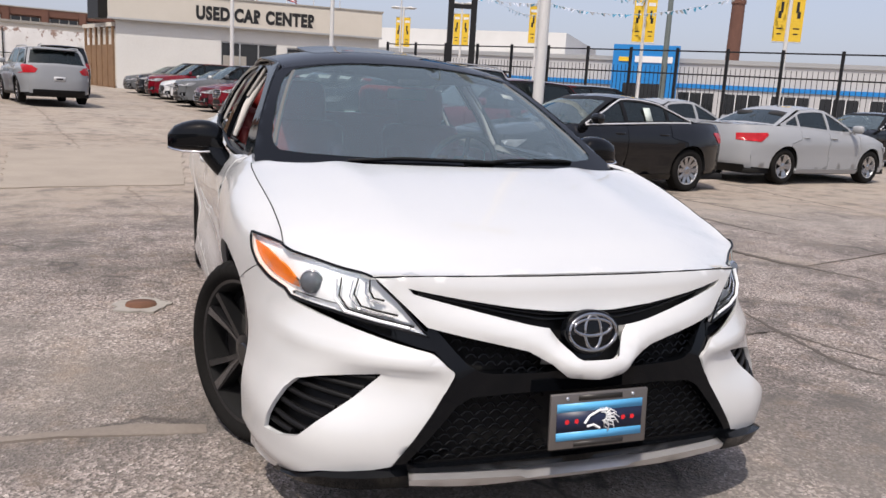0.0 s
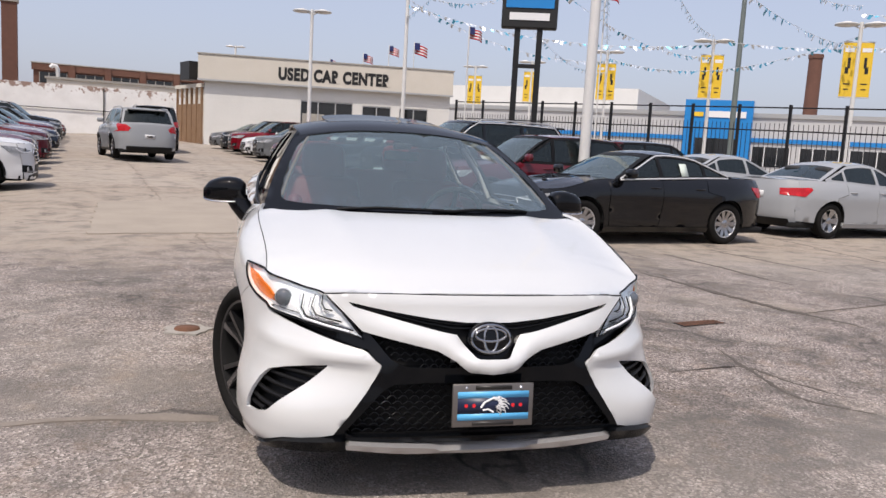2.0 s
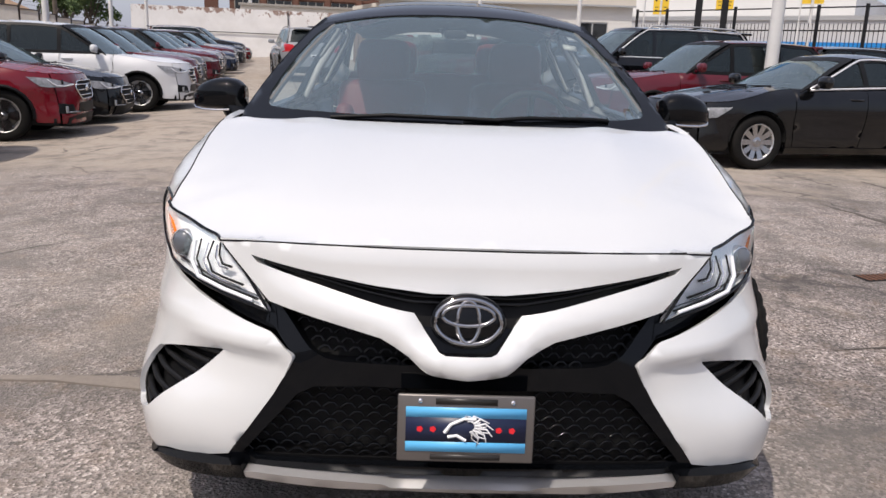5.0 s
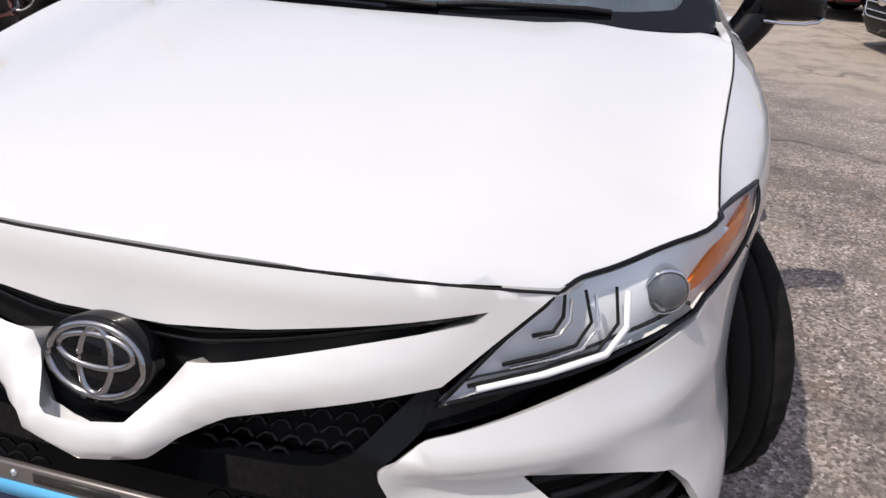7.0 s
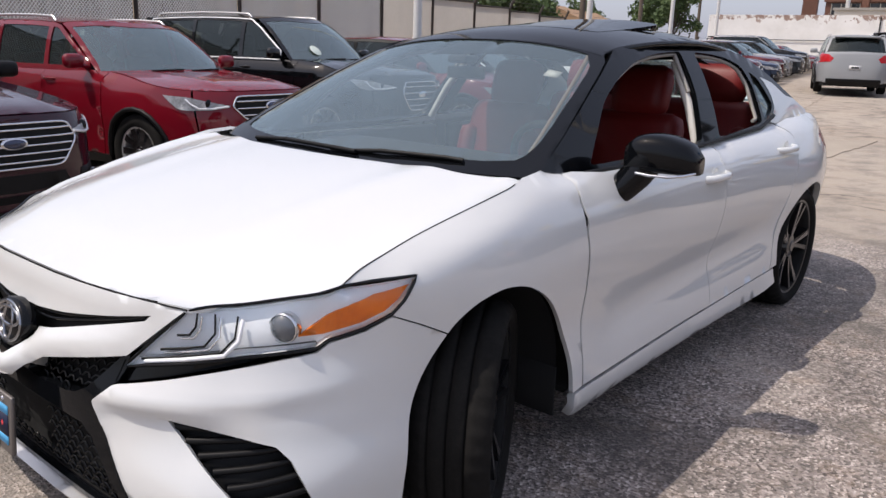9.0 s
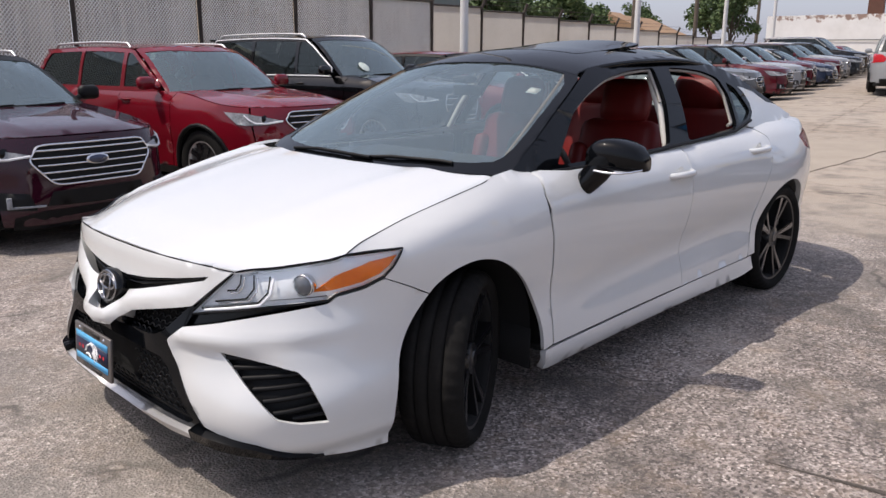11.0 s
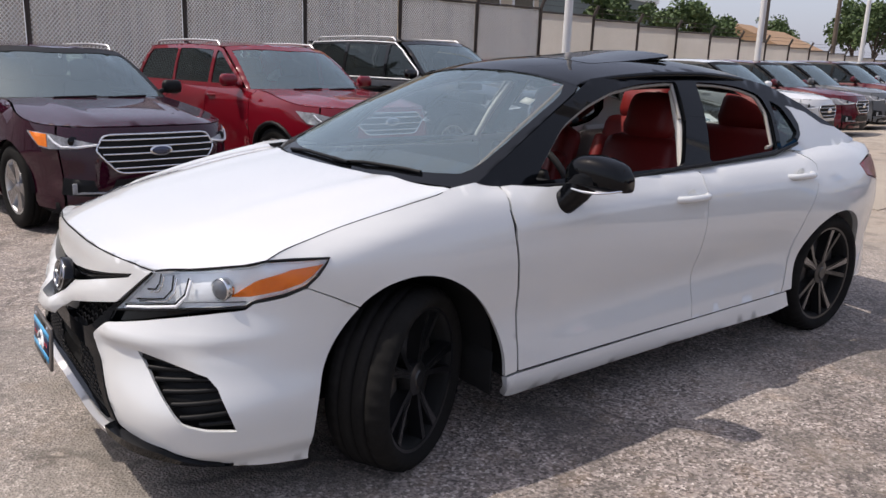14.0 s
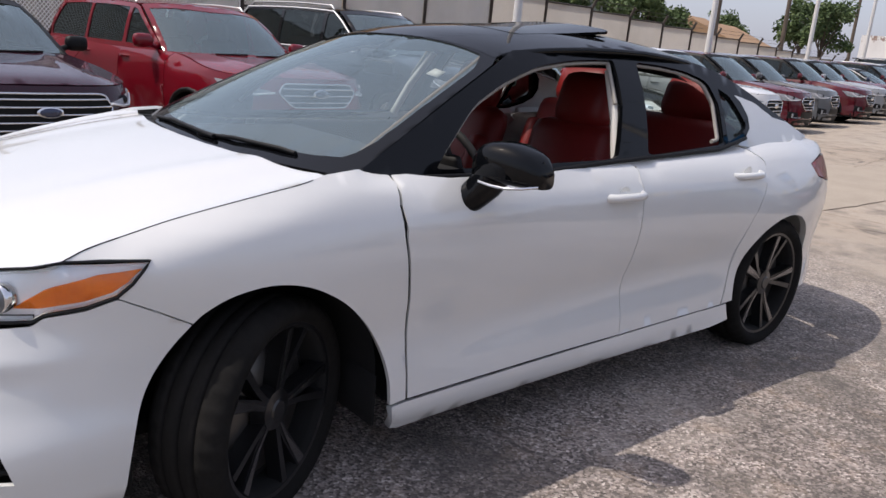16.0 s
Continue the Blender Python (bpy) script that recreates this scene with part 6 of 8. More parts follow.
    part("emblem_rim", lathe(bmesh.new(), [(0.0, 0.008), (0.92, 0.008), (1.0, 0.0)], 20, Matrix.Translation((0, s.front(0, zc) - 0.022, zc)) @ Matrix.Diagonal((0.106, 1, 0.047, 1)) @ Matrix.Rotation(radians(-90), 4, "Z")), CHROME, gr, "chrome oval rim")
    if c.get("oval"):
        part("emblem", lathe(bmesh.new(), [(0.0, 0.013), (0.93, 0.013), (1.0, 0.006)], 20, Matrix.Translation((0, s.front(0, zc) - 0.022, zc)) @ Matrix.Diagonal((0.090, 1, 0.036, 1)) @ Matrix.Rotation(radians(-90), 4, "Z")), BLUE_BADGE, gr, "oval maker's badge")
    for flip in (1, -1):
        bm = bmesh.new()
        xx, zz = 0.66 * h, 0.44 if suv else 0.38
        at = Matrix.Translation((flip * xx, s.front(xx, zz) - 0.008, zz)) @ Matrix.Rotation(radians(flip * 24), 4, "Z")
        box(bm, -0.17 if flip > 0 else -0.08, 0.08 if flip > 0 else 0.17, -0.012, 0.012, -0.045, -0.027, 0.004, at)
        box(bm, 0.075 if flip > 0 else -0.115, 0.115 if flip > 0 else -0.075, -0.014, 0.012, -0.045, 0.05, 0.006, at)
        part("fog_lamp", bm, LAMP_FACE, car, "bright fog lamp trim")
        pocket = [X(0.56 * h, zz - 0.07), X(0.60 * h, zz + 0.07), X(0.80 * h, zz + 0.09), X(0.82 * h, zz - 0.05)]
        part("fog_pocket", sheet(pocket, w, (0.6, -1, 0), 0.06, sink=-0.004, thick=0.006, flip=flip < 0), PLASTIC, car, "black fog lamp pocket")
    part("air_intake", sheet(mir([(0.0, gz0 - 0.05), X(0.42 * h, gz0 - 0.05), X(0.48 * h, 0.40), (0.0, 0.38)]), w, (0, -1, 0), 0.07, sink=-0.005, thick=0.01), PLASTIC, car, "black lower air intake")
    if suv:
        bm = bmesh.new()
        yy = c["rg1"] + 0.02
        box(bm, -0.62 * h, 0.62 * h, yy - 0.12, yy + 0.16, s.rz(yy) - 0.06, s.rz(yy) - 0.015, 0.018)
        part("roof_spoiler", bm, body, car)
    # wheels, mirrors, handles, inside
    for x in (h - 0.125, -h + 0.125):
        for y in (0.0, wb):
            wheel(car, x, y, r, 0.225, c.get("wheels", "five"))
            bm = bmesh.new()
            sg = 1 if x > 0 else -1
            lathe(bm, [(0.02, sg * (h - 0.42)), (R0 - 0.005, sg * (h - 0.42)), (R0 - 0.005, sg * (h - 0.03))], 16, Matrix.Translation((0, y, r)), math.pi)
            part("wheel_arch_liner", bm, WELL, car)
    for flip in (1, -1):
        bm = bmesh.new()
        my, mz = ws0 + 0.42, belt + 0.09
        box(bm, 0.0, 0.22, -0.06, 0.06, -0.075, 0.075, 0.05, Matrix.Translation((flip * (h * 0.9 + 0.16) - 0.11, my, mz)))
        tube(bm, [(flip * h * 0.88, my, mz - 0.07), (flip * (h * 0.9 + 0.1), my, mz - 0.03)], 0.03, 6)
        part("door_mirror", bm, body if c.get("paint_mirror", True) else PLASTIC, car)
        for i, yy, dr in ((0, d1 - 0.14, fd), (1, d2 - 0.14, rd)):
            bm = bmesh.new()
            hz = belt - 0.11
            x = s.side(yy, hz)
            tube(bm, [(flip * (x - 0.01), yy - 0.11, hz), (flip * (x + 0.022), yy - 0.07, hz), (flip * (x + 0.022), yy + 0.05, hz), (flip * (x - 0.01), yy + 0.09, hz)], 0.014, 6)
            part("door_handle", bm, body, dr[0 if flip > 0 else 1])
    bm = bmesh.new()
    box(bm, -h * 0.86, h * 0.86, -fo + 0.25, yt - 0.2, low - 0.02, low + 0.08)
    part("floor_pan", bm, WELL, car)
    bm = bmesh.new()
    box(bm, -h * 0.78, h * 0.78, ws0 + 0.1, ws0 + 0.55, belt - 0.3, belt - 0.05, 0.06)
    part("dashboard", bm, CABIN, car)
    sy = (d0 + d1) / 2 + 0.3
    for x in (-0.36, 0.36):
        seat(car, x, sy, 0.5, CABIN, belt - 0.62)
    seat(car, 0.0, d2 - 0.1, 1.25, CABIN, belt - 0.6)
    return car


TAG = mottled("pale_plate", (0.6, 0.6, 0.6), (0.5, 0.5, 0.52), 8, 60, 0.5)
GLASS_FAR = pane("windscreen_glass", (0.34, 0.43, 0.44), 0.015, 0.11, 2.35)
LAMP_FACE = mottled("lamp_face", (0.42, 0.43, 0.45), (0.10, 0.105, 0.11), 9, 60, 0.15, 0.4, 0.01)
LAMP_BAR = material("lamp_light_bar", (0.8, 0.81, 0.83), 0.2, 0.1, 1.0)
BLUE_BADGE = material("blue_oval_badge", (0.02, 0.03, 0.07), 0.25, 0.2, 1.0)

CROSSOVER = dict(L=4.78, W=1.93, H=1.66, wb=2.85, fo=0.95, r=0.37, hood=1.12, nose=0.96, belt=1.14, ws0=0.38, ws1=1.28, rg1=3.2, rg0=3.62, suv=True, d0=0.5, d1=1.5, d2=2.45, grille=(0.565, 0.895, 0.555), bars=5, oval=True, rails=True, amber=True, clad=False, frame="black", wheels="five", paint_mirror=False)
BIG_SUV = dict(L=5.04, W=2.0, H=1.74, wb=2.86, fo=0.96, r=0.385, hood=1.16, nose=1.03, belt=1.18, ws0=0.40, ws1=1.22, rg1=3.5, rg0=3.85, suv=True, d0=0.52, d1=1.55, d2=2.5, grille=(0.74, 0.98, 0.52), bars=3, oval=True, rails=True, clad=True, wheels="ten")
TALL_SUV = dict(L=5.3, W=2.03, H=1.92, wb=3.07, fo=0.95, r=0.40, hood=1.28, nose=1.12, belt=1.28, ws0=0.42, ws1=1.2, rg1=3.75, rg0=4.1, suv=True, d0=0.55, d1=1.62, d2=2.62, grille=(0.66, 1.04, 0.45), bars=4, rails=True, bright=True, wheels="ten")
SMALL_SUV = dict(L=4.6, W=1.85, H=1.66, wb=2.69, fo=0.92, r=0.355, hood=1.06, nose=0.94, belt=1.08, ws0=0.34, ws1=1.2, rg1=3.1, rg0=3.5, suv=True, d0=0.46, d1=1.42, d2=2.3, grille=(0.58, 0.84, 0.46), bars=3, rails=False, clad=True, frame="black", wheels="five")
MID_SEDAN = dict(L=4.93, W=1.85, H=1.455, wb=2.83, fo=0.97, r=0.335, hood=0.98, nose=0.80, belt=0.99, ws0=0.34, ws1=1.22, rg1=2.28, rg0=3.12, deck=1.08, suv=False, d0=0.46, d1=1.48, d2=2.38, grille=(0.36, 0.66, 0.55), bars=3, bright=True, frame="black", wheels="ten")
SMALL_SEDAN = dict(L=4.66, W=1.79, H=1.46, wb=2.70, fo=0.93, r=0.325, hood=0.99, nose=0.80, belt=0.98, ws0=0.28, ws1=1.15, rg1=2.18, rg0=3.0, deck=1.07, suv=False, d0=0.42, d1=1.40, d2=2.28, grille=(0.36, 0.64, 0.5), bars=3, wheels="five")


def tint(ob, rgb):
    """The paint of one car."""
    for o in (ob, *ob.children_recursive):
        o.color = (*rgb, 1)
    return ob


MODELS = {}


def park(kind, spec, u, v, heading, rgb, name, label, group=""):
    """A parked car of a kind, the first of its kind built, the others copied."""
    if kind not in MODELS:
        ob = road_car(name, label, spec)
        MODELS[kind] = ob
        ob.matrix_basis = spot(u, v, heading)
    else:
        ob = copy_thing(MODELS[kind], spot(u, v, heading))
        ob.name = name
    tagged(ob, label, "car", group)
    return tint(ob, rgb)


BURGUNDY, RED, BLACK, WHITE_P, SILVER, GREY, DARK = (0.026, 0.002, 0.009), (0.15, 0.004, 0.011), (0.002, 0.002, 0.0025), (0.62, 0.62, 0.62), (0.31, 0.32, 0.33), (0.12, 0.125, 0.13), (0.02, 0.022, 0.026)
BLUE, MAROON = (0.02, 0.03, 0.06), (0.09, 0.008, 0.014)
ROW_W, ROW_E, ROW_B = "cars parked along the grey fence", "cars parked by the iron fence", "cars parked at the sales building"
park("crossover", CROSSOVER, -4.83, 1.37, 89.3, BURGUNDY, "burgundy_crossover", "dark burgundy crossover with chrome oval grille", ROW_W)
park("big_suv", BIG_SUV, -4.85, 4.22, 89, RED, "red_suv", "bright red large suv with silver roof rails", ROW_W)
parked_suv = park("tall_suv", TALL_SUV, -5.0, 7.45, 90, BLACK, "black_suv", "black tall suv with chrome grille and sticker", ROW_W)
park("small_suv", SMALL_SUV, -4.4, 10.2, 90, RED, "red_hatchback", "red small suv beside the grey fence", ROW_W)
park("mid_sedan", MID_SEDAN, -4.2, 12.3, 90, BLACK, "black_sedan", "black sedan parked nose to the lane", ROW_W)
far = [("small_suv", WHITE_P, "white_suv", "white small suv facing the lane"), ("small_suv", MAROON, "maroon_suv", "maroon small suv facing the lane"), ("small_suv", GREY, "grey_suv", "grey small suv facing the lane"), ("small_suv", MAROON, "maroon_suv", "maroon small suv facing the lane"), ("small_suv", SILVER, "silver_suv", "silver small suv facing the lane"), ("small_suv", MAROON, "maroon_suv", "maroon small suv facing the lane"), ("mid_sedan", BLUE, "blue_sedan", "dark blue sedan facing the lane"), ("small_suv", MAROON, "maroon_suv", "maroon small suv facing the lane"), ("crossover", SILVER, "silver_crossover", "silver crossover facing the lane"), ("small_suv", DARK, "dark_suv", "dark grey small suv facing the lane"), ("tall_suv", BLACK, "black_pickup", "tall black suv facing the lane"), ("small_sedan", DARK, "dark_sedan", "dark sedan facing the lane"), ("small_sedan", RED, "red_sedan", "red sedan near the white wall"), ("mid_sedan", BLACK, "black_sedan", "black sedan near the white wall")]
SPECS = {"crossover": CROSSOVER, "big_suv": BIG_SUV, "tall_suv": TALL_SUV, "small_suv": SMALL_SUV, "mid_sedan": MID_SEDAN, "small_sedan": SMALL_SEDAN}
for i, (kind, rgb, name, label) in enumerate(far):
    park(kind, SPECS[kind], -3.3 - 0.12 * (i % 3), 14.6 + 2.7 * i, 90 + (i % 3 - 1), rgb, name, label, ROW_W)
parked_sedan = park("mid_sedan", MID_SEDAN, 5.15, 6.98, -89.5, BLACK, "black_sedan", "gloss black sedan with bright window trim", ROW_E)
park("small_sedan", SMALL_SEDAN, 13.9, 7.6, 90, SILVER, "silver_sedan", "silver compact sedan with red tail lamps", ROW_E)
park("small_suv", SMALL_SUV, 5.4, 10.4, -90, MAROON, "dark_red_suv", "dark red suv behind the black sedan", ROW_E)
park("tall_suv", TALL_SUV, 5.2, 13.4, -90, BLACK, "black_suv", "large black suv with bright side trim", ROW_E)
park("small_sedan", SMALL_SEDAN, 13.6, 10.6, 90, SILVER, "silver_sedan", "pale silver sedan with rounded roof", ROW_E)
park("small_suv", SMALL_SUV, 14.0, 13.6, 90, DARK, "dark_suv", "dark suv seen over a silver car", ROW_E)
park("mid_sedan", MID_SEDAN, 18.4, 10.5, -90, BLACK, "black_sedan", "black sedan by the iron fence", ROW_E)
for i, (kind, rgb, name, label) in enumerate([("mid_sedan", DARK, "dark_sedan", "dark grey sedan facing the lane"), ("small_suv", DARK, "dark_suv", "dark grey small suv facing the lane"), ("small_suv", RED, "red_suv", "red small suv facing the lane"), ("small_sedan", MAROON, "maroon_sedan", "maroon sedan facing the lane"), ("small_suv", GREY, "grey_suv", "dark grey suv before the sales building"), ("mid_sedan", WHITE_P, "white_sedan_far", "white sedan before the sales building"), ("small_suv", RED, "red_suv", "red suv before the sales building"), ("small_suv", DARK, "dark_suv", "dark suv before the sales building"), ("small_sedan", GREY, "grey_sedan", "grey sedan before the sales building")]):
    park(kind, SPECS[kind], 5.6 + 0.1 * (i % 2), 16.3 + 2.95 * i, -90, rgb, name, label, ROW_B)
park("big_suv", BIG_SUV, 0.0, 28.2, 187, (0.27, 0.28, 0.29), "silver_suv", "silver suv standing in the lane, tail to the street", "cars standing in the lane")
park("tall_suv", TALL_SUV, 1.3, 36.0, 180, BLACK, "black_suv", "black suv standing in the lane before the white wall", "cars standing in the lane")

# a price sheet in the black sedan's window, a round sticker on the black suv's windscreen
PAPER = mottled("printed_paper", (0.62, 0.68, 0.62), (0.48, 0.56, 0.50), 12, 60, 0.7)
sk = car_skin(MID_SEDAN)
part("window_sticker", box(bmesh.new(), -0.002, 0.002, -0.07, 0.07, -0.11, 0.11, 0, Matrix.Translation((sk.cabin(1.95, 1.17) + 0.008, 1.95, 1.17)) @ Matrix.Rotation(radians(-27), 4, "Y")), PAPER, parked_sedan, "pale printed price sheet")
sk = car_skin(TALL_SUV)
part("windscreen_sticker", lathe(bmesh.new(), [(0.0, 0.006), (0.09, 0.004), (0.10, 0.0)], 12, Matrix.Translation((-0.42, sk.screen(0.42, 1.42) - 0.012, 1.42)) @ Matrix.Rotation(radians(-48), 4, "X") @ Matrix.Rotation(radians(-90), 4, "Z")), PAPER, parked_suv, "white round sticker")

# ---- buildings, fences, poles ----
STUCCO = mottled("cream_stucco", (0.60, 0.56, 0.49), (0.54, 0.50, 0.43), 0.7, 30, 0.85, 0.2, 0.004)
WHITE_WALL = mottled("white_wall_paint", (0.66, 0.65, 0.62), (0.58, 0.57, 0.54), 0.5, 12, 0.85, 0.3, 0.006)
DARK_GLASS = material("dark_shop_glass", (0.012, 0.014, 0.016), 0.06, 0.0, 0.5)
FRAME_STEEL = material("steel_frame", (0.45, 0.45, 0.44), 0.4, 0.6)
BLACK_SIGN = material("black_letters", (0.012, 0.012, 0.012), 0.5)
POLE = mottled("white_pole_paint", (0.66, 0.66, 0.64), (0.58, 0.57, 0.55), 1.5, 30, 0.5, 0.1)
IRON = material("black_iron", (0.012, 0.012, 0.013), 0.5, 0.3)
BRICK = mottled("red_brick", (0.155, 0.075, 0.052), (0.105, 0.05, 0.036), 0.8, 14, 0.9, 0.3, 0.006)
TIMBER = mottled("brown_timber", (0.26, 0.16, 0.09), (0.19, 0.11, 0.06), 2, 25, 0.8, 0.3)
CONCRETE = mottled("pale_concrete", (0.36, 0.34, 0.30), (0.28, 0.26, 0.235), 0.8, 22, 0.9, 0.25, 0.005)
YELLOW = mottled("yellow_banner", (0.75, 0.50, 0.04), (0.68, 0.44, 0.03), 2, 40, 0.7)
BLUE_PANEL = material("blue_panel", (0.012, 0.20, 0.52), 0.35)
WHITE_PLAIN = material("white_panel", (0.72, 0.72, 0.72), 0.5)
GREEN_POLE = mottled("green_grey_pole", (0.16, 0.19, 0.18), (0.11, 0.13, 0.125), 1, 30, 0.6)
WOOD_POLE = mottled("weathered_pole", (0.13, 0.105, 0.08), (0.09, 0.07, 0.055), 2, 40, 0.9)


def peeling():
    m = material("peeling_white_brick", (0.66, 0.65, 0.62), 0.85)
    at = where(m)
    n = noisy(m, at, 1.6, 8, 0.72)
    sep = node(m, "SeparateXYZ")
    wire(m, (at, sep.inputs[0]))
    mr = node(m, "MapRange")
    mr.inputs["From Min"].default_value, mr.inputs["From Max"].default_value = 1.9, 3.3
    mr.inputs["To Min"].default_value, mr.inputs["To Max"].default_value = -0.16, 0.07
    wire(m, (sep.outputs["Z"], mr.inputs["Value"]))
    add = node(m, "Math")
    add.operation = "ADD"
    wire(m, (n, add.inputs[0]), (mr.outputs[0], add.inputs[1]))
    bare = ramp(m, add.outputs[0], (0.585, grey(0.0)), (0.62, grey(0.9)))
    col = mixed(m, bare, ramp(m, noisy(m, at, 0.7, 5), (0.35, (0.80, 0.79, 0.77)), (0.7, (0.68, 0.665, 0.64))), (0.25, 0.15, 0.11, 1))
    wire(m, (col, base(m)))
    bumped(m, n, 0.3, 0.01)
    return m


def glowing_through(m, share):
    """Thin plastic that lets part of the sun behind it through."""
    t = m.node_tree
    b, out = t.nodes["Principled BSDF"], t.nodes["Material Output"]
    thin, mix = t.nodes.new("ShaderNodeBsdfTranslucent"), t.nodes.new("ShaderNodeMixShader")
    mix.inputs[0].default_value = share
    t.links.new(b.inputs["Base Color"].links[0].from_socket, thin.inputs["Color"])
    t.links.new(b.outputs[0], mix.inputs[1])
    t.links.new(thin.outputs[0], mix.inputs[2])
    t.links.new(mix.outputs[0], out.inputs[0])
    return m


def slatted():
    """Upright plastic slats, weathered and uneven in tone."""
    m = material("grey_privacy_slats", (0.4, 0.38, 0.34), 0.75)
    at = where(m)
    tone = ramp(m, noisy(m, at, 0.8, 6), (0.35, (0.38, 0.35, 0.30)), (0.7, (0.26, 0.235, 0.20)))
    stripe = node(m, "TexNoise", Scale=1.0, Detail=2.0)
    wire(m, (where(m, (1.0, 14.0, 0.15)), stripe.inputs["Vector"]))
    wire(m, (mixed(m, 0.5, tone, ramp(m, stripe.outputs["Fac"], (0.36, (0.07, 0.063, 0.055)), (0.62, (0.42, 0.385, 0.33)))), base(m)))
    return m


PEEL, WEAVE = peeling(), glowing_through(slatted(), 0.36)
POST = mottled("rusty_fence_steel", (0.075, 0.06, 0.05), (0.045, 0.036, 0.031), 3, 40, 0.7)
LINK = mottled("galvanised_link", (0.90, 0.89, 0.86), (0.78, 0.77, 0.74), 3, 60, 0.5)
SLATS = glowing_through(mottled("pale_privacy_slats", (0.60, 0.565, 0.52), (0.49, 0.46, 0.42), 0.8, 22, 0.9, 0.25, 0.005), 0.6)


def letters(text, size, m, mat, name, label, depth=0.05):
    """Raised block lettering."""
    cu = bpy.data.curves.new(name, "FONT")
    cu.body, cu.size, cu.extrude, cu.align_x, cu.offset = text, size, depth, "CENTER", size * 0.055
    cu.space_character, cu.space_word = 1.1, 0.9
    tmp = bpy.data.objects.new(name, cu)
    me = bpy.data.meshes.new_from_object(tmp)
    bpy.data.objects.remove(tmp)
    me.materials.clear()
    me.materials.append(mat)
    ob = new(name, me)
    ob.matrix_basis = m
    return tagged(ob, label, "sign")


def sales_building():
    n = -4.5
    m = Matrix.Translation((-3.3, 46.4, rise(46.4) - 0.05)) @ Matrix.Rotation(radians(n), 4, "Z")
    b = thing("sales_building", "low cream sales building with a deep sign band", "building", m=m)
    bays = [(5.75, 8.95, 0.0, 3.1), (9.55, 11.35, 0.0, 3.0), (11.9, 13.7, 0.4, 3.0)]
    far = 15.1
    runs = []
    x = 0.0
    for x0, x1, z0, z1 in bays:
        runs += [(x, x0, 0, 3.95), (x0, x1, z1, 3.95)] + ([(x0, x1, 0, z0)] if z0 > 0 else [])
        x = x1
    for x0, x1, z0, z1 in runs + [(x, far, 0, 3.95)]:
        part("wall", box(bmesh.new(), x0, x1, 0.0, 0.3, z0, z1), WHITE_WALL, b, "white painted brick wall", False)
    for x0, x1, y0, y1 in ((0.0, 0.3, 0.3, 12), (far - 0.3, far, 0.3, 12), (0.3, far - 0.3, 11.7, 12)):
        part("wall", box(bmesh.new(), x0, x1, y0, y1, 0, 3.95), WHITE_WALL, b, "white painted brick wall", False)
    part("sign_band", box(bmesh.new(), -0.35, 15.2, -0.35, 0.05, 3.95, 5.42, 0.02), STUCCO, b, "cream fascia", False)
    part("band_trim", box(bmesh.new(), -0.38, 15.23, -0.38, -0.3, 3.86, 3.97), FRAME_STEEL, b, "", False)
    part("parapet_cap", box(bmesh.new(), -0.4, 15.25, -0.4, 0.1, 5.42, 5.5), CONCRETE, b, "", False)
    part("roof", box(bmesh.new(), 0.05, 15.0, 0.06, 11.9, 3.99, 4.15), CONCRETE, b, "", False)
    part("side_band", box(bmesh.new(), -0.35, 0.0, 0.06, 12, 3.95, 5.0), STUCCO, b, "", False)
    for x0, x1, z0, z1 in bays:
        win = part("window", box(bmesh.new(), x0, x1, 0.12, 0.15, z0, z1), DARK_GLASS, b, "dark shop window", False)
        k = 3 if x1 - x0 > 2 else 2
        for i in range(k + 1):
            xx = x0 + (x1 - x0) * i / k
            part("mullion", box(bmesh.new(), xx - 0.04, xx + 0.04, 0.06, 0.12, z0, z1), FRAME_STEEL, win, "", False)
        part("transom", box(bmesh.new(), x0, x1, 0.05, 0.12, z1 - 0.08, z1), FRAME_STEEL, win, "", False)
        part("window_blind", box(bmesh.new(), x0 + 0.1, x0 + (x1 - x0) * 0.45, 0.10, 0.118, z0 + 0.2, z1 - 0.8), CONCRETE, win, "", False)
    sign = letters("USED CAR CENTER", 0.98, m @ Matrix.Translation((7.75, -0.36, 4.25)) @ Matrix.Rotation(radians(90), 4, "X") @ Matrix.Scale(0.745, 4, (1, 0, 0)), BLACK_SIGN, "roof_sign", "black raised letters on the cream sign band", 0.008)
    # timber gate and dark awning at the side
    g = thing("timber_gate", "brown timber gate and posts beside the sales building", "gate", m=Matrix.Translation((-3.3, 46.4, rise(46.4) - 0.05)) @ Matrix.Rotation(radians(TURN + 12), 4, "Z"))
    for i in range(6):
        part("gate_post", box(bmesh.new(), -0.1, 0.02, 0.25 + 0.9 * i, 0.4 + 0.9 * i, 0, 3.5), TIMBER, g, "", False)
    for i in range(5):
        part("gate_board", box(bmesh.new(), -0.05, 0.0, 0.4 + 0.9 * i, 1.15 + 0.9 * i, 0.1, 2.5), TIMBER, g, "", False)
    part("gate_beam", box(bmesh.new(), -0.12, 0.05, 0.2, 5.1, 3.5, 3.72), STUCCO, g, "", False)
    aw = part("awning", box(bmesh.new(), -0.6, 0.0, 1.0, 2.7, 3.95, 5.05), BLACK_SIGN, g, "dark sign box", False)
    return b


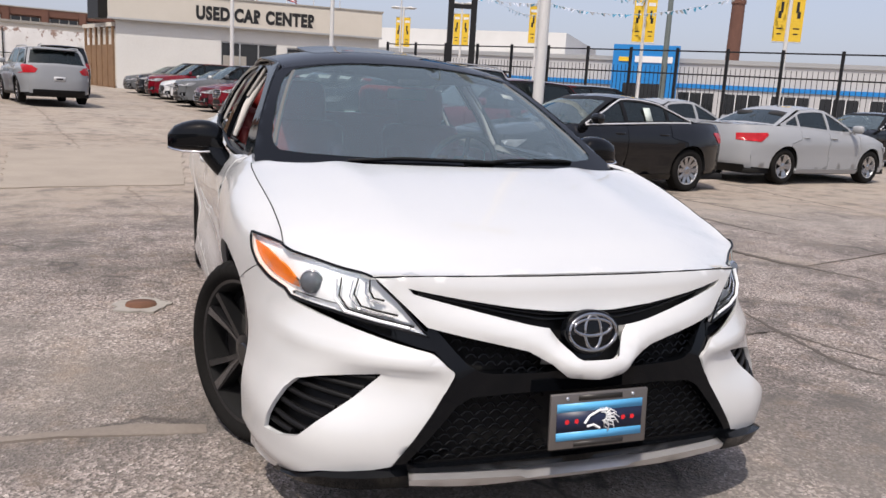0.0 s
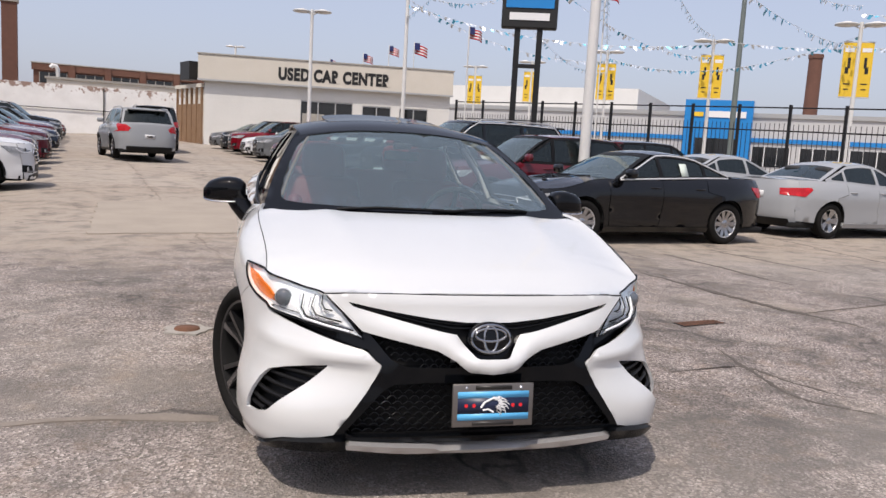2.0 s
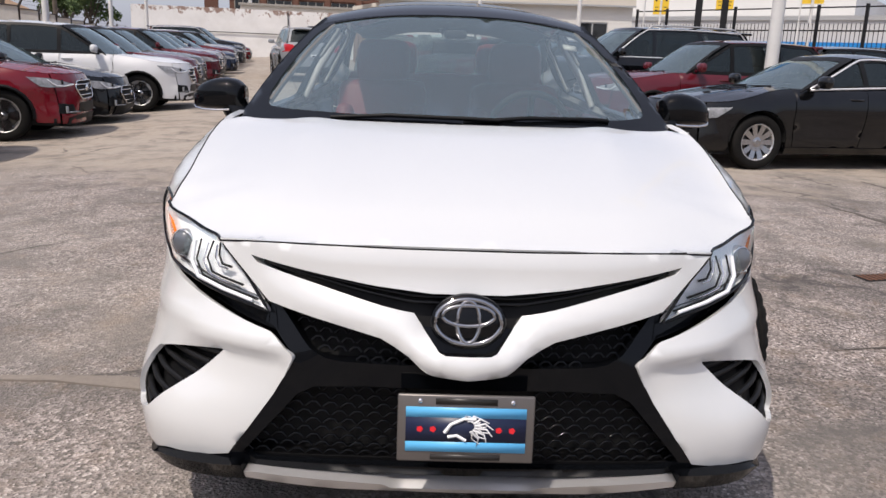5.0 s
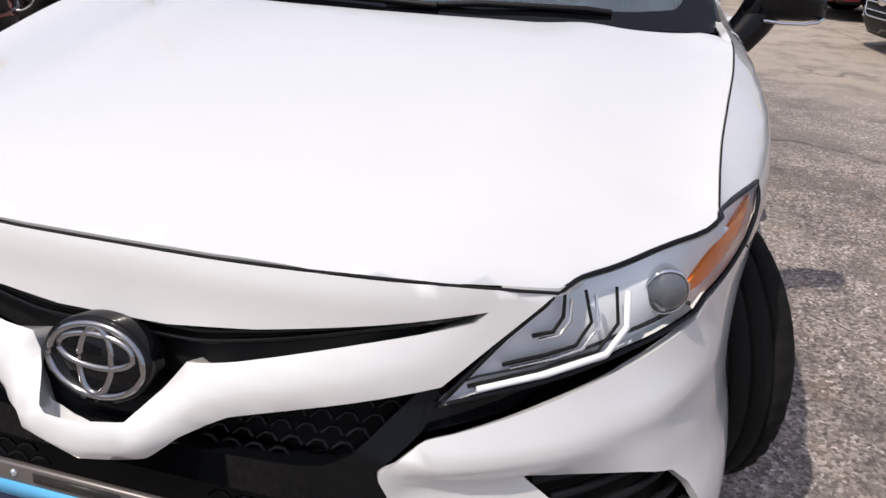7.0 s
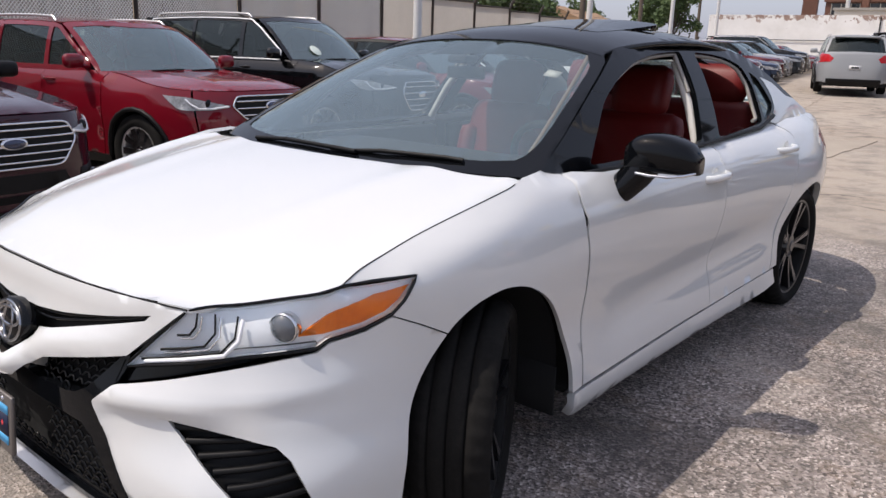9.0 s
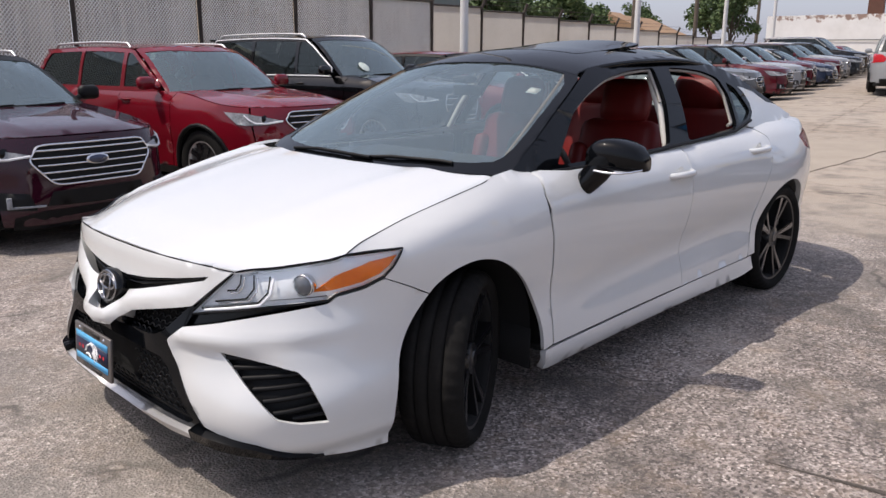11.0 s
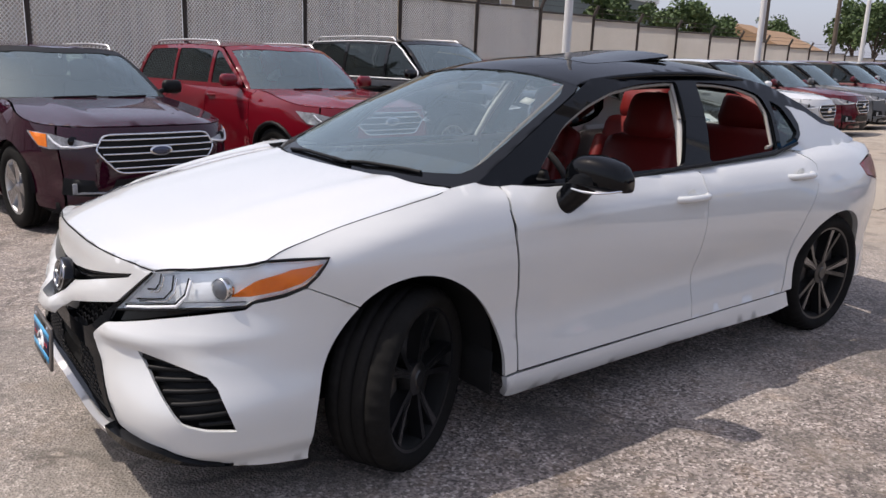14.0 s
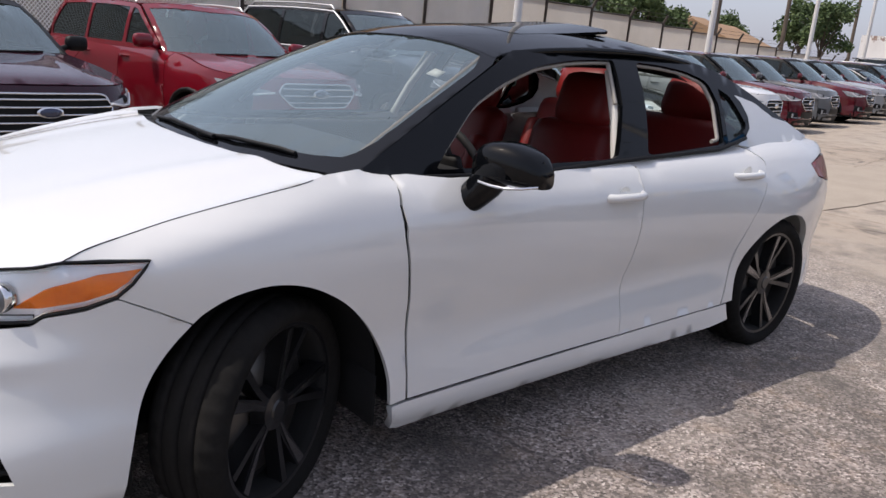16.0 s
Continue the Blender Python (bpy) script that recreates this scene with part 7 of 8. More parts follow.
def luminaire_pole(x, y, height, r=0.09, heads=True, banner=False, label="white lot light pole", yaw=0.0):
    z = rise(y)
    p = thing("light_pole", label, "light pole", "lot light poles", m=Matrix.Translation((x, y, z)) @ Matrix.Rotation(radians(yaw), 4, "Z"))
    bm = bmesh.new()
    tube(bm, [(0, 0, 0.5), (0, 0, height)], r, 12, taper=r * 0.75)
    part("shaft", bm, POLE, p)
    bm = bmesh.new()
    tube(bm, [(0, 0, -0.1), (0, 0, 0.55)], r * 2.2, 14)
    part("footing", bm, CONCRETE, p)
    if heads:
        for s in (-1, 1):
            bm = bmesh.new()
            lathe(bm, [(0.0, 0.10), (0.16, 0.09), (0.20, 0.04), (0.40, 0.025), (0.43, 0.0), (0.42, -0.04), (0.30, -0.07), (0.0, -0.085)], 20, Matrix.Translation((s * 0.5, 0, height - 0.08)) @ Matrix.Rotation(radians(-90), 4, "Y"))
            part("lamp_head", bm, POLE, p, "round white lamp head")
            bm = bmesh.new()
            tube(bm, [(0, 0, height - 0.25), (s * 0.3, 0, height - 0.1), (s * 0.5, 0, height - 0.08)], 0.035, 6)
            part("arm", bm, POLE, p)
    if banner:
        for s in (-1, 1):
            ban = part("banner", box(bmesh.new(), min(s * 0.07, s * 0.52), max(s * 0.07, s * 0.52), -0.012, 0.012, height - 2.75, height - 0.75, 0.004), YELLOW, p, "yellow pole banner with dark print", False)
            for z0, z1, x0, x1, mt in ((0.95, 1.1, 0.13, 0.46, WHITE_PLAIN), (1.3, 1.7, 0.23, 0.33, BLACK_SIGN), (1.65, 1.9, 0.28, 0.40, BLACK_SIGN), (2.25, 2.30, 0.19, 0.41, BLACK_SIGN), (2.45, 2.50, 0.22, 0.38, BLACK_SIGN)):
                part("banner_print", box(bmesh.new(), min(s * x0, s * x1), max(s * x0, s * x1), -0.016, 0.016, height - z1 - 0.0, height - z0 - 0.0), mt, ban, "", False)
            bm = bmesh.new()
            for zz in (height - 0.72, height - 2.78):
                tube(bm, [(0, 0, zz), (s * 0.54, 0, zz)], 0.018, 6)
            part("banner_rod", bm, FRAME_STEEL, ban)
    return p


def slat_fence():
    """Tall fence along the west side: dark posts, slatted link near the street, plain grey panels beyond."""
    f = thing("slat_fence", "tall grey slatted chain-link fence with dark posts", "fence", kind="structure", m=spot(-10.9, 0, 0))
    pitch = 2.7
    for i in range(-5, 23):
        v = i * pitch + 0.1
        p = LOT @ Vector((-10.9, v, 0))
        q = LOT @ Vector((-10.9, v + pitch, 0))
        z, z2 = rise(p.y) - rise((LOT @ Vector((-10.9, 0, 0))).y), rise(q.y) - rise((LOT @ Vector((-10.9, 0, 0))).y)
        height = 3.05 - 0.036 * max(0.0, v - 14)
        bm = bmesh.new()
        tube(bm, [(0.06, v, z - 0.4), (0.06, v, z + height + 0.06), (0.2, v, z + height + 0.36)], 0.05, 8)
        part("post", bm, POST, f)
        bm = bmesh.new()
        for dz in (height - 0.02, ):
            tube(bm, [(0.05, v, z + dz), (0.05, v + pitch, z2 + dz)], 0.028, 6)
        part("top_rail", bm, POST, f)
        near = i < 6
        bm = bmesh.new()
        d = 0.02 if near else 0.04
        vs = [bm.verts.new((x, v + (0.04 if not e else pitch - 0.04), (z2 if e else z) + t)) for x in (-d, d) for e in (0, 1) for t in (-0.2, height - 0.05)]
        for k in ((4, 6, 7, 5), (0, 4, 5, 1), (2, 3, 7, 6), (0, 2, 6, 4), (1, 5, 7, 3)):
            bm.faces.new([vs[j] for j in k])
        bmesh.ops.recalc_face_normals(bm, faces=bm.faces[:])
        part("panel", bm, WEAVE if near else SLATS, f, "", False)
        if near:
            # diagonal wires of the chain link in front of the slats
            verts, faces = [], []
            top, slope, g = height - 0.06, (z2 - z) / pitch, 0.0098
            for sgn in (1, -1):
                k = -60
                while k * 0.066 < pitch + 0.1:
                    k += 1
                    y0, y1 = (k * 0.066, k * 0.066 + top * 0.86) if sgn > 0 else (k * 0.066 + top * 0.86, k * 0.066)
                    lo, hi = 0.0, 1.0
                    for e, keep in ((0.05, 1), (pitch - 0.05, -1)):
                        t = (e - y0) / (y1 - y0)
                        if (y1 > y0) == (keep > 0):
                            lo = max(lo, t)
                        else:
                            hi = min(hi, t)
                    if hi - lo < 0.01:
                        continue
                    n0 = len(verts)
                    for t in (lo, hi):
                        y = y0 + (y1 - y0) * t
                        zz = z + slope * y + top * t
                        verts += [(0.022, v + y - g, zz), (0.030, v + y, zz), (0.022, v + y + g, zz)]
                    faces += [(n0, n0 + 3, n0 + 4, n0 + 1), (n0 + 1, n0 + 4, n0 + 5, n0 + 2)]
            me = bpy.data.meshes.new("chain_link")
            me.from_pydata(verts, [], faces)
            me.materials.append(LINK)
            tagged(part("chain_link", me, None, f, "galvanised chain link", False), kind="stuff")
        bm = bmesh.new()
        for k in range(2):
            tube(bm, [(0.12 + 0.06 * k, v, z + height + 0.16 + 0.13 * k), (0.12 + 0.06 * k, v + pitch, z2 + height + 0.16 + 0.13 * k)], 0.006, 4)
        part("barbed_wire", bm, POST, f)


def iron_fence():
    """Black railings by the street, seen over the cars."""
    a, b = Vector((24.5, 6.9, 0)), Vector((9.3, 34.4, 0))
    d = (b - a)
    n = int(d.length / 1.75)
    turn = math.degrees(math.atan2(d.y, d.x))
    f = thing("iron_fence", "tall black iron railing fence", "fence", kind="structure", m=Matrix.Translation((a.x, a.y, 0)) @ Matrix.Rotation(radians(turn), 4, "Z"))
    step = d.length / n
    for i in range(n + 1):
        x = i * step
        z = rise((a + d * (i / n)).y)
        z2 = rise((a + d * (min(i + 1, n) / n)).y)
        part("post", box(bmesh.new(), x - 0.045, x + 0.045, -0.045, 0.045, z, z + 3.25), IRON, f, "", False)
        if i == n:
            break
        bm = bmesh.new()
        for h in (3.15, 2.35, 0.3):
            tube(bm, [(x, 0, z + h), (x + step, 0, z2 + h)], 0.028, 6)
        part("rail", bm, IRON, f)
        bm = bmesh.new()
        for k in range(1, 11):
            xx = x + step * k / 11
            box(bm, xx - 0.009, xx + 0.009, -0.009, 0.009, z + 0.1, z + 2.62)
        part("pickets", bm, IRON, f, "", False)


def white_wall():
    m = spot(-11, 58.0, 0)
    w = solo("white_wall", box(bmesh.new(), 0, 16.4, 0, 0.4, -0.4, 3.5), PEEL, "tall white brick wall with peeling paint", "wall", kind="structure", m=m)
    bm = bmesh.new()
    tube(bm, [(0.0, -0.08, 1.85), (16.4, -0.08, 1.8)], 0.03, 6)
    tube(bm, [(10.9, -0.08, 0.0), (10.9, -0.08, 3.4)], 0.04, 6)
    solo("wall_conduit", bm, IRON, "dark conduit fixed to the white wall", "pipe", m=m)
    # brick building behind, with a pale low wing before it
    m = spot(-5.8, 84, 0)
    b = thing("brick_building", "long low red-brick building behind the wall", "building", m=m)
    part("wall", box(bmesh.new(), 0, 17, 0, 12, 0, 5.7), BRICK, b, "", False)
    part("parapet", box(bmesh.new(), -0.15, 17.15, -0.2, 0.3, 5.7, 6.35), BRICK, b, "", False)
    part("coping", box(bmesh.new(), -0.2, 17.2, -0.25, 0.35, 6.35, 6.45), CONCRETE, b, "", False)
    for i in range(5):
        x = 0.5 + i * 3.3
        part("pier", box(bmesh.new(), x + 2.6, x + 3.2, -0.35, -0.002, 0, 6.3), BRICK, b, "", False)
        win = part("window", box(bmesh.new(), x, x + 2.5, -0.06, -0.003, 4.5, 5.55), DARK_GLASS, b, "dark strip window", False)
        for k in (0.0, 0.83, 1.66, 2.43):
            part("mullion", box(bmesh.new(), x + k, x + k + 0.07, -0.1, -0.06, 4.5, 5.55), CONCRETE, win, "", False)
    g = thing("low_wing", "pale flat-roofed wing before the brick building", "building", m=spot(-4.4, 77, 0))
    part("wall", box(bmesh.new(), 0, 14, 0, 6, 0, 4.55), STUCCO, g, "", False)
    part("roof_edge", box(bmesh.new(), -0.15, 14.15, -0.15, 0.2, 4.55, 4.75), CONCRETE, g, "", False)
    part("vent_pipe", tube(bmesh.new(), [(0.9, 1.0, 4.5), (0.9, 1.0, 5.5), (0.75, 1.0, 5.75), (0.45, 1.0, 5.8), (0.3, 1.0, 5.6)], 0.2, 10), POLE, g, "white curved vent pipe")
    c = thing("chimney", "tall brick chimney stack", "chimney", m=spot(-9.2, 104, 0))
    part("shaft", box(bmesh.new(), -0.8, 0.8, -0.8, 0.8, 0, 14.5), BRICK, c, "", False)
    part("cap", box(bmesh.new(), -0.95, 0.95, -0.95, 0.95, 14.5, 14.9), CONCRETE, c, "", False)


CLADDING = mottled("grey_metal_cladding", (0.50, 0.50, 0.50), (0.44, 0.44, 0.445), 0.4, 8, 0.6, 0.1)


def showroom():
    """Pale dealership over the street with a blue portal."""
    a = Vector((34.0, 57.0, 0))
    m = Matrix.Translation((a.x, a.y, 0.6)) @ Matrix.Rotation(radians(-38), 4, "Z")
    b = thing("showroom", "long pale showroom with a blue entrance portal", "building", m=m)
    part("wall", box(bmesh.new(), -34, 44, 0, 20, 0, 5.0), CLADDING, b, "pale metal cladding", False)
    part("upper_wall", box(bmesh.new(), -40, -4, 8, 30, 0, 7.6), WHITE_WALL, b, "", False)
    part("roof_edge", box(bmesh.new(), -34, 44, -0.15, 0.0, 4.75, 5.1), FRAME_STEEL, b, "", False)
    part("blue_band", box(bmesh.new(), -30, 44, -0.12, 0.0, 2.75, 3.1), BLUE_PANEL, b, "", False)
    por = part("portal", box(bmesh.new(), 1.6, 6.9, -1.2, 0.2, 0, 6.0), BLUE_PANEL, b, "bright blue entrance portal", False)
    part("door", box(bmesh.new(), 2.6, 5.8, -1.26, -1.18, 0, 2.9), DARK_GLASS, por, "", False)
    part("name_bar", box(bmesh.new(), 3.4, 6.4, -1.28, -1.2, 4.6, 5.1), WHITE_PLAIN, por, "white lettering bar", False)
    part("gold_mark", box(bmesh.new(), 2.1, 3.1, -1.28, -1.2, 4.65, 5.0), YELLOW, por, "gold mark", False)
    part("name_bar", box(bmesh.new(), -14, -10.5, -0.06, 0.0, 3.5, 4.0), FRAME_STEEL, b, "", False)
    for i in range(20):
        x = -29 + i * 3.6
        if -1.6 < x < 7:
            continue
        win = part("window", box(bmesh.new(), x, x + 2.9, -0.06, 0.05, 0.8, 2.4), DARK_GLASS, b, "shop window", False)
        for k in (0.0, 0.95, 1.9, 2.85):
            part("mullion", box(bmesh.new(), x + k, x + k + 0.07, -0.1, -0.04, 0.8, 2.4), WHITE_PLAIN, win, "", False)
    c = thing("chimney", "round brick chimney behind the showroom", "chimney", m=Matrix.Translation((48.7, 57.6, 0)))
    bm = bmesh.new()
    tube(bm, [(0, 0, 0), (0, 0, 11.5)], 0.68, 14, taper=0.58)
    part("shaft", bm, BRICK, c)
    bm = bmesh.new()
    tube(bm, [(0, 0, 11.3), (0, 0, 11.65)], 0.66, 14)
    part("cap", bm, BRICK, c)


def sign_pylon():
    y = 25.0
    p = thing("sign_pylon", "black dealership sign on two dark posts", "sign", m=Matrix.Translation((9.45, y, rise(y) - 0.2)) @ Matrix.Rotation(radians(-20), 4, "Z"))
    for x in (-0.42, 0.42):
        part("post", box(bmesh.new(), x - 0.11, x + 0.11, -0.11, 0.11, 0, 6.1), IRON, p, "", False)
    part("crossbar", box(bmesh.new(), -0.32, 0.32, -0.08, 0.08, 4.4, 4.55), IRON, p, "", False)
    sg = part("sign_box", box(bmesh.new(), -1.05, 1.05, -0.2, 0.2, 5.85, 8.6, 0.06), BLACK_SIGN, p, "black sign box", False)
    part("name_bar", box(bmesh.new(), -0.75, 0.75, -0.23, -0.205, 6.15, 6.42), WHITE_PLAIN, sg, "white lettering bar", False)
    part("blue_field", box(bmesh.new(), -0.9, 0.9, -0.23, -0.205, 6.6, 8.3), BLUE_PANEL, sg, "", False)


def flag(x, y, z0, height, size=1.0):
    p = thing("flag_pole", "thin flag pole with a striped flag", "flag pole", "flags over the lot", m=Matrix.Translation((x, y, z0)))
    bm = bmesh.new()
    tube(bm, [(0, 0, 0), (0, 0, height)], 0.03, 6)
    part("pole", bm, POLE, p)
    for i in range(7):
        bm = bmesh.new()
        rows = []
        for k in range(9):
            t = k / 8
            dx = size * 0.9 * t
            dy = 0.12 * math.sin(t * 7)
            z = height - 0.05 - size * 0.09 * i - 0.28 * size * t
            rows.append((bm.verts.new((dx, dy, z)), bm.verts.new((dx, dy, z - size * 0.09)), bm.verts.new((dx, dy + 0.008, z - size * 0.09)), bm.verts.new((dx, dy + 0.008, z))))
        for a, b in zip(rows, rows[1:]):
            for j in range(4):
                bm.faces.new((a[j], b[j], b[(j + 1) % 4], a[(j + 1) % 4]))
        part("stripe", bm, FLAG_RED if i % 2 == 0 else WHITE_PLAIN, p, "", True)
    part("canton", box(bmesh.new(), 0.0, size * 0.36, -0.02, 0.05, height - 0.05 - size * 0.42, height - 0.04), FLAG_BLUE, p, "", False)


FLAG_RED = material("flag_red", (0.45, 0.03, 0.04), 0.8)
FLAG_BLUE = material("flag_blue", (0.02, 0.03, 0.12), 0.8)
FOIL = material("silver_foil", (0.72, 0.77, 0.82), 0.25, 0.45)
FOIL_BLUE = material("blue_foil", (0.10, 0.38, 0.55), 0.25, 0.35)


def pennants(a, b, sag, rng):
    """A string of small foil flags."""
    a, b = Vector(a), Vector(b)
    n = int((b - a).length / 0.22)
    s = thing("pennant_string", "sagging string of silver and blue foil pennants", "pennants", "pennant strings over the lot", m=Matrix.Translation(a))
    pts = [((b - a) * (i / n)) - Vector((0, 0, sag * 4 * (i / n) * (1 - i / n))) for i in range(n + 1)]
    bm = bmesh.new()
    tube(bm, pts[::3] + [pts[-1]], 0.006, 4)
    part("line", bm, WHITE_PLAIN, s)
    bms = [bmesh.new(), bmesh.new()]
    for i in range(n):
        if rng.random() < 0.1:
            continue
        bm = bms[0 if rng.random() < 0.6 else 1]
        p, q = pts[i], pts[i + 1]
        dr = Vector((rng.uniform(-0.16, 0.16), rng.uniform(-0.16, 0.16), -rng.uniform(0.06, 0.22)))
        v = [p, p * 0.35 + q * 0.65, p * 0.45 + q * 0.55 + dr, p * 0.95 + q * 0.05 + dr * rng.uniform(0.5, 1.0)]
        vs = [bm.verts.new(k) for k in v] + [bm.verts.new(k + Vector((0.004, 0.004, 0))) for k in v]
        for f in ((0, 1, 2, 3), (7, 6, 5, 4), (0, 4, 5, 1), (1, 5, 6, 2), (2, 6, 7, 3), (3, 7, 4, 0)):
            bm.faces.new([vs[j] for j in f])
    for bm, mt in zip(bms, (FOIL, FOIL_BLUE)):
        tagged(part("foil_flag", bm, mt, s, "", False), kind="stuff")


def utility_pole(x, y, h, mat=None, arms=True):
    p = thing("utility_pole", "weathered utility pole with cross arm", "utility pole", "utility poles", m=Matrix.Translation((x, y, rise(y))))
    bm = bmesh.new()
    tube(bm, [(0, 0, 0), (0, 0, h)], 0.16, 10, taper=0.11)
    part("shaft", bm, mat or WOOD_POLE, p)
    if arms:
        for dz in (0.6, 1.7):
            part("cross_arm", box(bmesh.new(), -1.1, 1.1, -0.06, 0.06, h - dz, h - dz + 0.12), WOOD_POLE, p, "", False)
        bm = bmesh.new()
        lathe(bm, [(0.0, 0.5), (0.2, 0.48), (0.22, -0.3), (0.0, -0.32)], 12, Matrix.Translation((0.3, 0, h - 2.6)) @ Matrix.Rotation(radians(-90), 4, "Y"))
        part("transformer", bm, FRAME_STEEL, p)
    return p


def wires(a, b, sag, count=3, spread=0.35):
    for k in range(count):
        bm = bmesh.new()
        o = Vector((0, 0, -k * spread))
        A, B = Vector(a) + o, Vector(b) + o
        tube(bm, [A + (B - A) * t - Vector((0, 0, sag * 4 * t * (1 - t))) for t in (i / 16 for i in range(17))], 0.016, 4)
        solo("overhead_wire", bm, IRON, "black overhead wire between poles", "wire", "overhead wires")


def leaf_material():
    m = material("tree_leaves", (0.06, 0.10, 0.03), 0.7)
    isl = node(m, "NewGeometry")
    wire(m, (ramp(m, isl.outputs["Random Per Island"], (0.0, (0.030, 0.055, 0.016)), (0.6, (0.06, 0.10, 0.03)), (1.0, (0.10, 0.14, 0.045))), base(m)))
    return m


LEAVES = leaf_material()
BARK = mottled("tree_bark", (0.10, 0.08, 0.06), (0.06, 0.045, 0.035), 4, 30, 0.95, 0.5, 0.02)


def tree(x, y, h, spread, seed):
    rng = random.Random(seed)
    t = thing("tree", "leafy green street tree behind the fence", "tree", "trees beyond the fence", m=Matrix.Translation((x, y, rise(y) - 0.2)))
    bm = bmesh.new()
    tube(bm, [(0, 0, 0), (0.1, 0.05, h * 0.25), (0.0, 0.1, h * 0.5)], 0.028 * h, 9, taper=0.016 * h)
    tips = []
    for i in range(9):
        a = i * 2.4 + rng.uniform(-0.3, 0.3)
        z0 = h * rng.uniform(0.3, 0.5)
        e = Vector((math.cos(a) * spread * rng.uniform(0.35, 0.8), math.sin(a) * spread * rng.uniform(0.35, 0.8), h * rng.uniform(0.5, 0.92)))
        tube(bm, [(0, 0, z0), e * 0.5 + Vector((0, 0, z0 * 0.55)), e], 0.011 * h, 6, taper=0.003 * h)
        tips.append(e)
    part("trunk", bm, BARK, t)
    tips.append(Vector((0, 0, h * 0.85)))
    verts, faces = [], []
    for c in tips:
        for _ in range(4):
            cc = c + Vector((rng.gauss(0, 0.22) * spread, rng.gauss(0, 0.22) * spread, rng.gauss(0, 0.08) * h))
            rad = spread * rng.uniform(0.22, 0.4)
            for _ in range(110):
                d = Vector((rng.gauss(0, 1), rng.gauss(0, 1), rng.gauss(0, 0.8))).normalized() * rad * rng.random() ** 0.4
                p = cc + d
                s = h * rng.uniform(0.014, 0.03)
                u = Vector((rng.gauss(0, 1), rng.gauss(0, 1), rng.gauss(0, 1))).normalized() * s
                w = u.orthogonal().normalized() * s * 0.6
                k = len(verts)
                verts += [p - u, p + w, p + u, p - w + Vector((0, 0, s * 0.2))]
                faces.append((k, k + 1, k + 2, k + 3))
    me = bpy.data.meshes.new("crown")
    me.from_pydata(verts, [], faces)
    me.materials.append(LEAVES)
    tagged(part("crown", me, None, t), kind="stuff")


def house(x, y, wd, dp, h, yaw, roof, wall, label):
    b = thing("house", label, "house", "houses beyond the fence", m=Matrix.Translation((x, y, rise(y))) @ Matrix.Rotation(radians(yaw), 4, "Z"))
    part("wall", box(bmesh.new(), -wd / 2, wd / 2, -dp / 2, dp / 2, 0, h), wall, b, "", False)
    bm = bmesh.new()
    o = 0.4
    v = [bm.verts.new(p) for p in ((-wd / 2 - o, -dp / 2 - o, h), (wd / 2 + o, -dp / 2 - o, h), (wd / 2 + o, dp / 2 + o, h), (-wd / 2 - o, dp / 2 + o, h), (-wd / 2 - o, 0, h + dp * 0.25), (wd / 2 + o, 0, h + dp * 0.25))]
    for f in ((0, 1, 5, 4), (2, 3, 4, 5), (0, 4, 3), (1, 2, 5), (0, 3, 2, 1)):
        bm.faces.new([v[i] for i in f])
    part("roof", bm, roof, b, "", False)
    for i in range(3):
        xx = -wd / 2 + wd * (i + 0.5) / 3
        win = part("window", box(bmesh.new(), xx - 0.5, xx + 0.5, -dp / 2 - 0.05, -dp / 2 + 0.02, h - 1.9, h - 0.6), DARK_GLASS, b, "", False)
        part("window_frame", box(bmesh.new(), xx - 0.58, xx + 0.58, -dp / 2 - 0.04, -dp / 2 + 0.01, h - 2.0, h - 0.5), WHITE_PLAIN, win, "", False)


sales_building()
slat_fence()
iron_fence()
white_wall()
showroom()
sign_pylon()
luminaire_pole(2.1, 35.0, 7.0, 0.1, yaw=-15)
luminaire_pole(7.06, 36.8, 11.0, 0.11, yaw=-15)
luminaire_pole(5.6, 10.65, 9.5, 0.11, label="thick white lot light pole", yaw=-15)
luminaire_pole(-1.9, 75.9, 8.8, 0.12, yaw=-10, label="far light pole behind the sales building")
for x, y, h in ((21.3, 21.5, 6.6), (20.6, 30.0, 6.75), (18.9, 37.8, 6.75), (18.0, 47.5, 6.8), (15.4, 52.3, 6.6)):
    luminaire_pole(x, y, h, 0.09, banner=True, label="white light pole with yellow banners", yaw=-30)
for u, v in ((-7.5, 12.8), (-7.4, 23.2), (-8.2, 36.7), (-8.4, 48.0)):
    p = LOT @ Vector((u, v, 0))
    luminaire_pole(p.x, p.y, 9.0, 0.1, heads=False, label="white steel pole beside the grey fence")
for k, (x, y, z, h, sz) in enumerate(((4.3, 47.5, 4.7, 2.0, 0.45), (6.4, 47.3, 4.7, 2.5, 0.7), (8.0, 47.0, 4.7, 3.1, 0.75), (9.6, 46.8, 4.7, 3.4, 1.0), (7.4, 26.0, 0.4, 5.7, 0.6), (12.5, 25.0, 0.4, 7.6, 0.7))):
    flag(x, y, z, h, sz)
rng = random.Random(4)
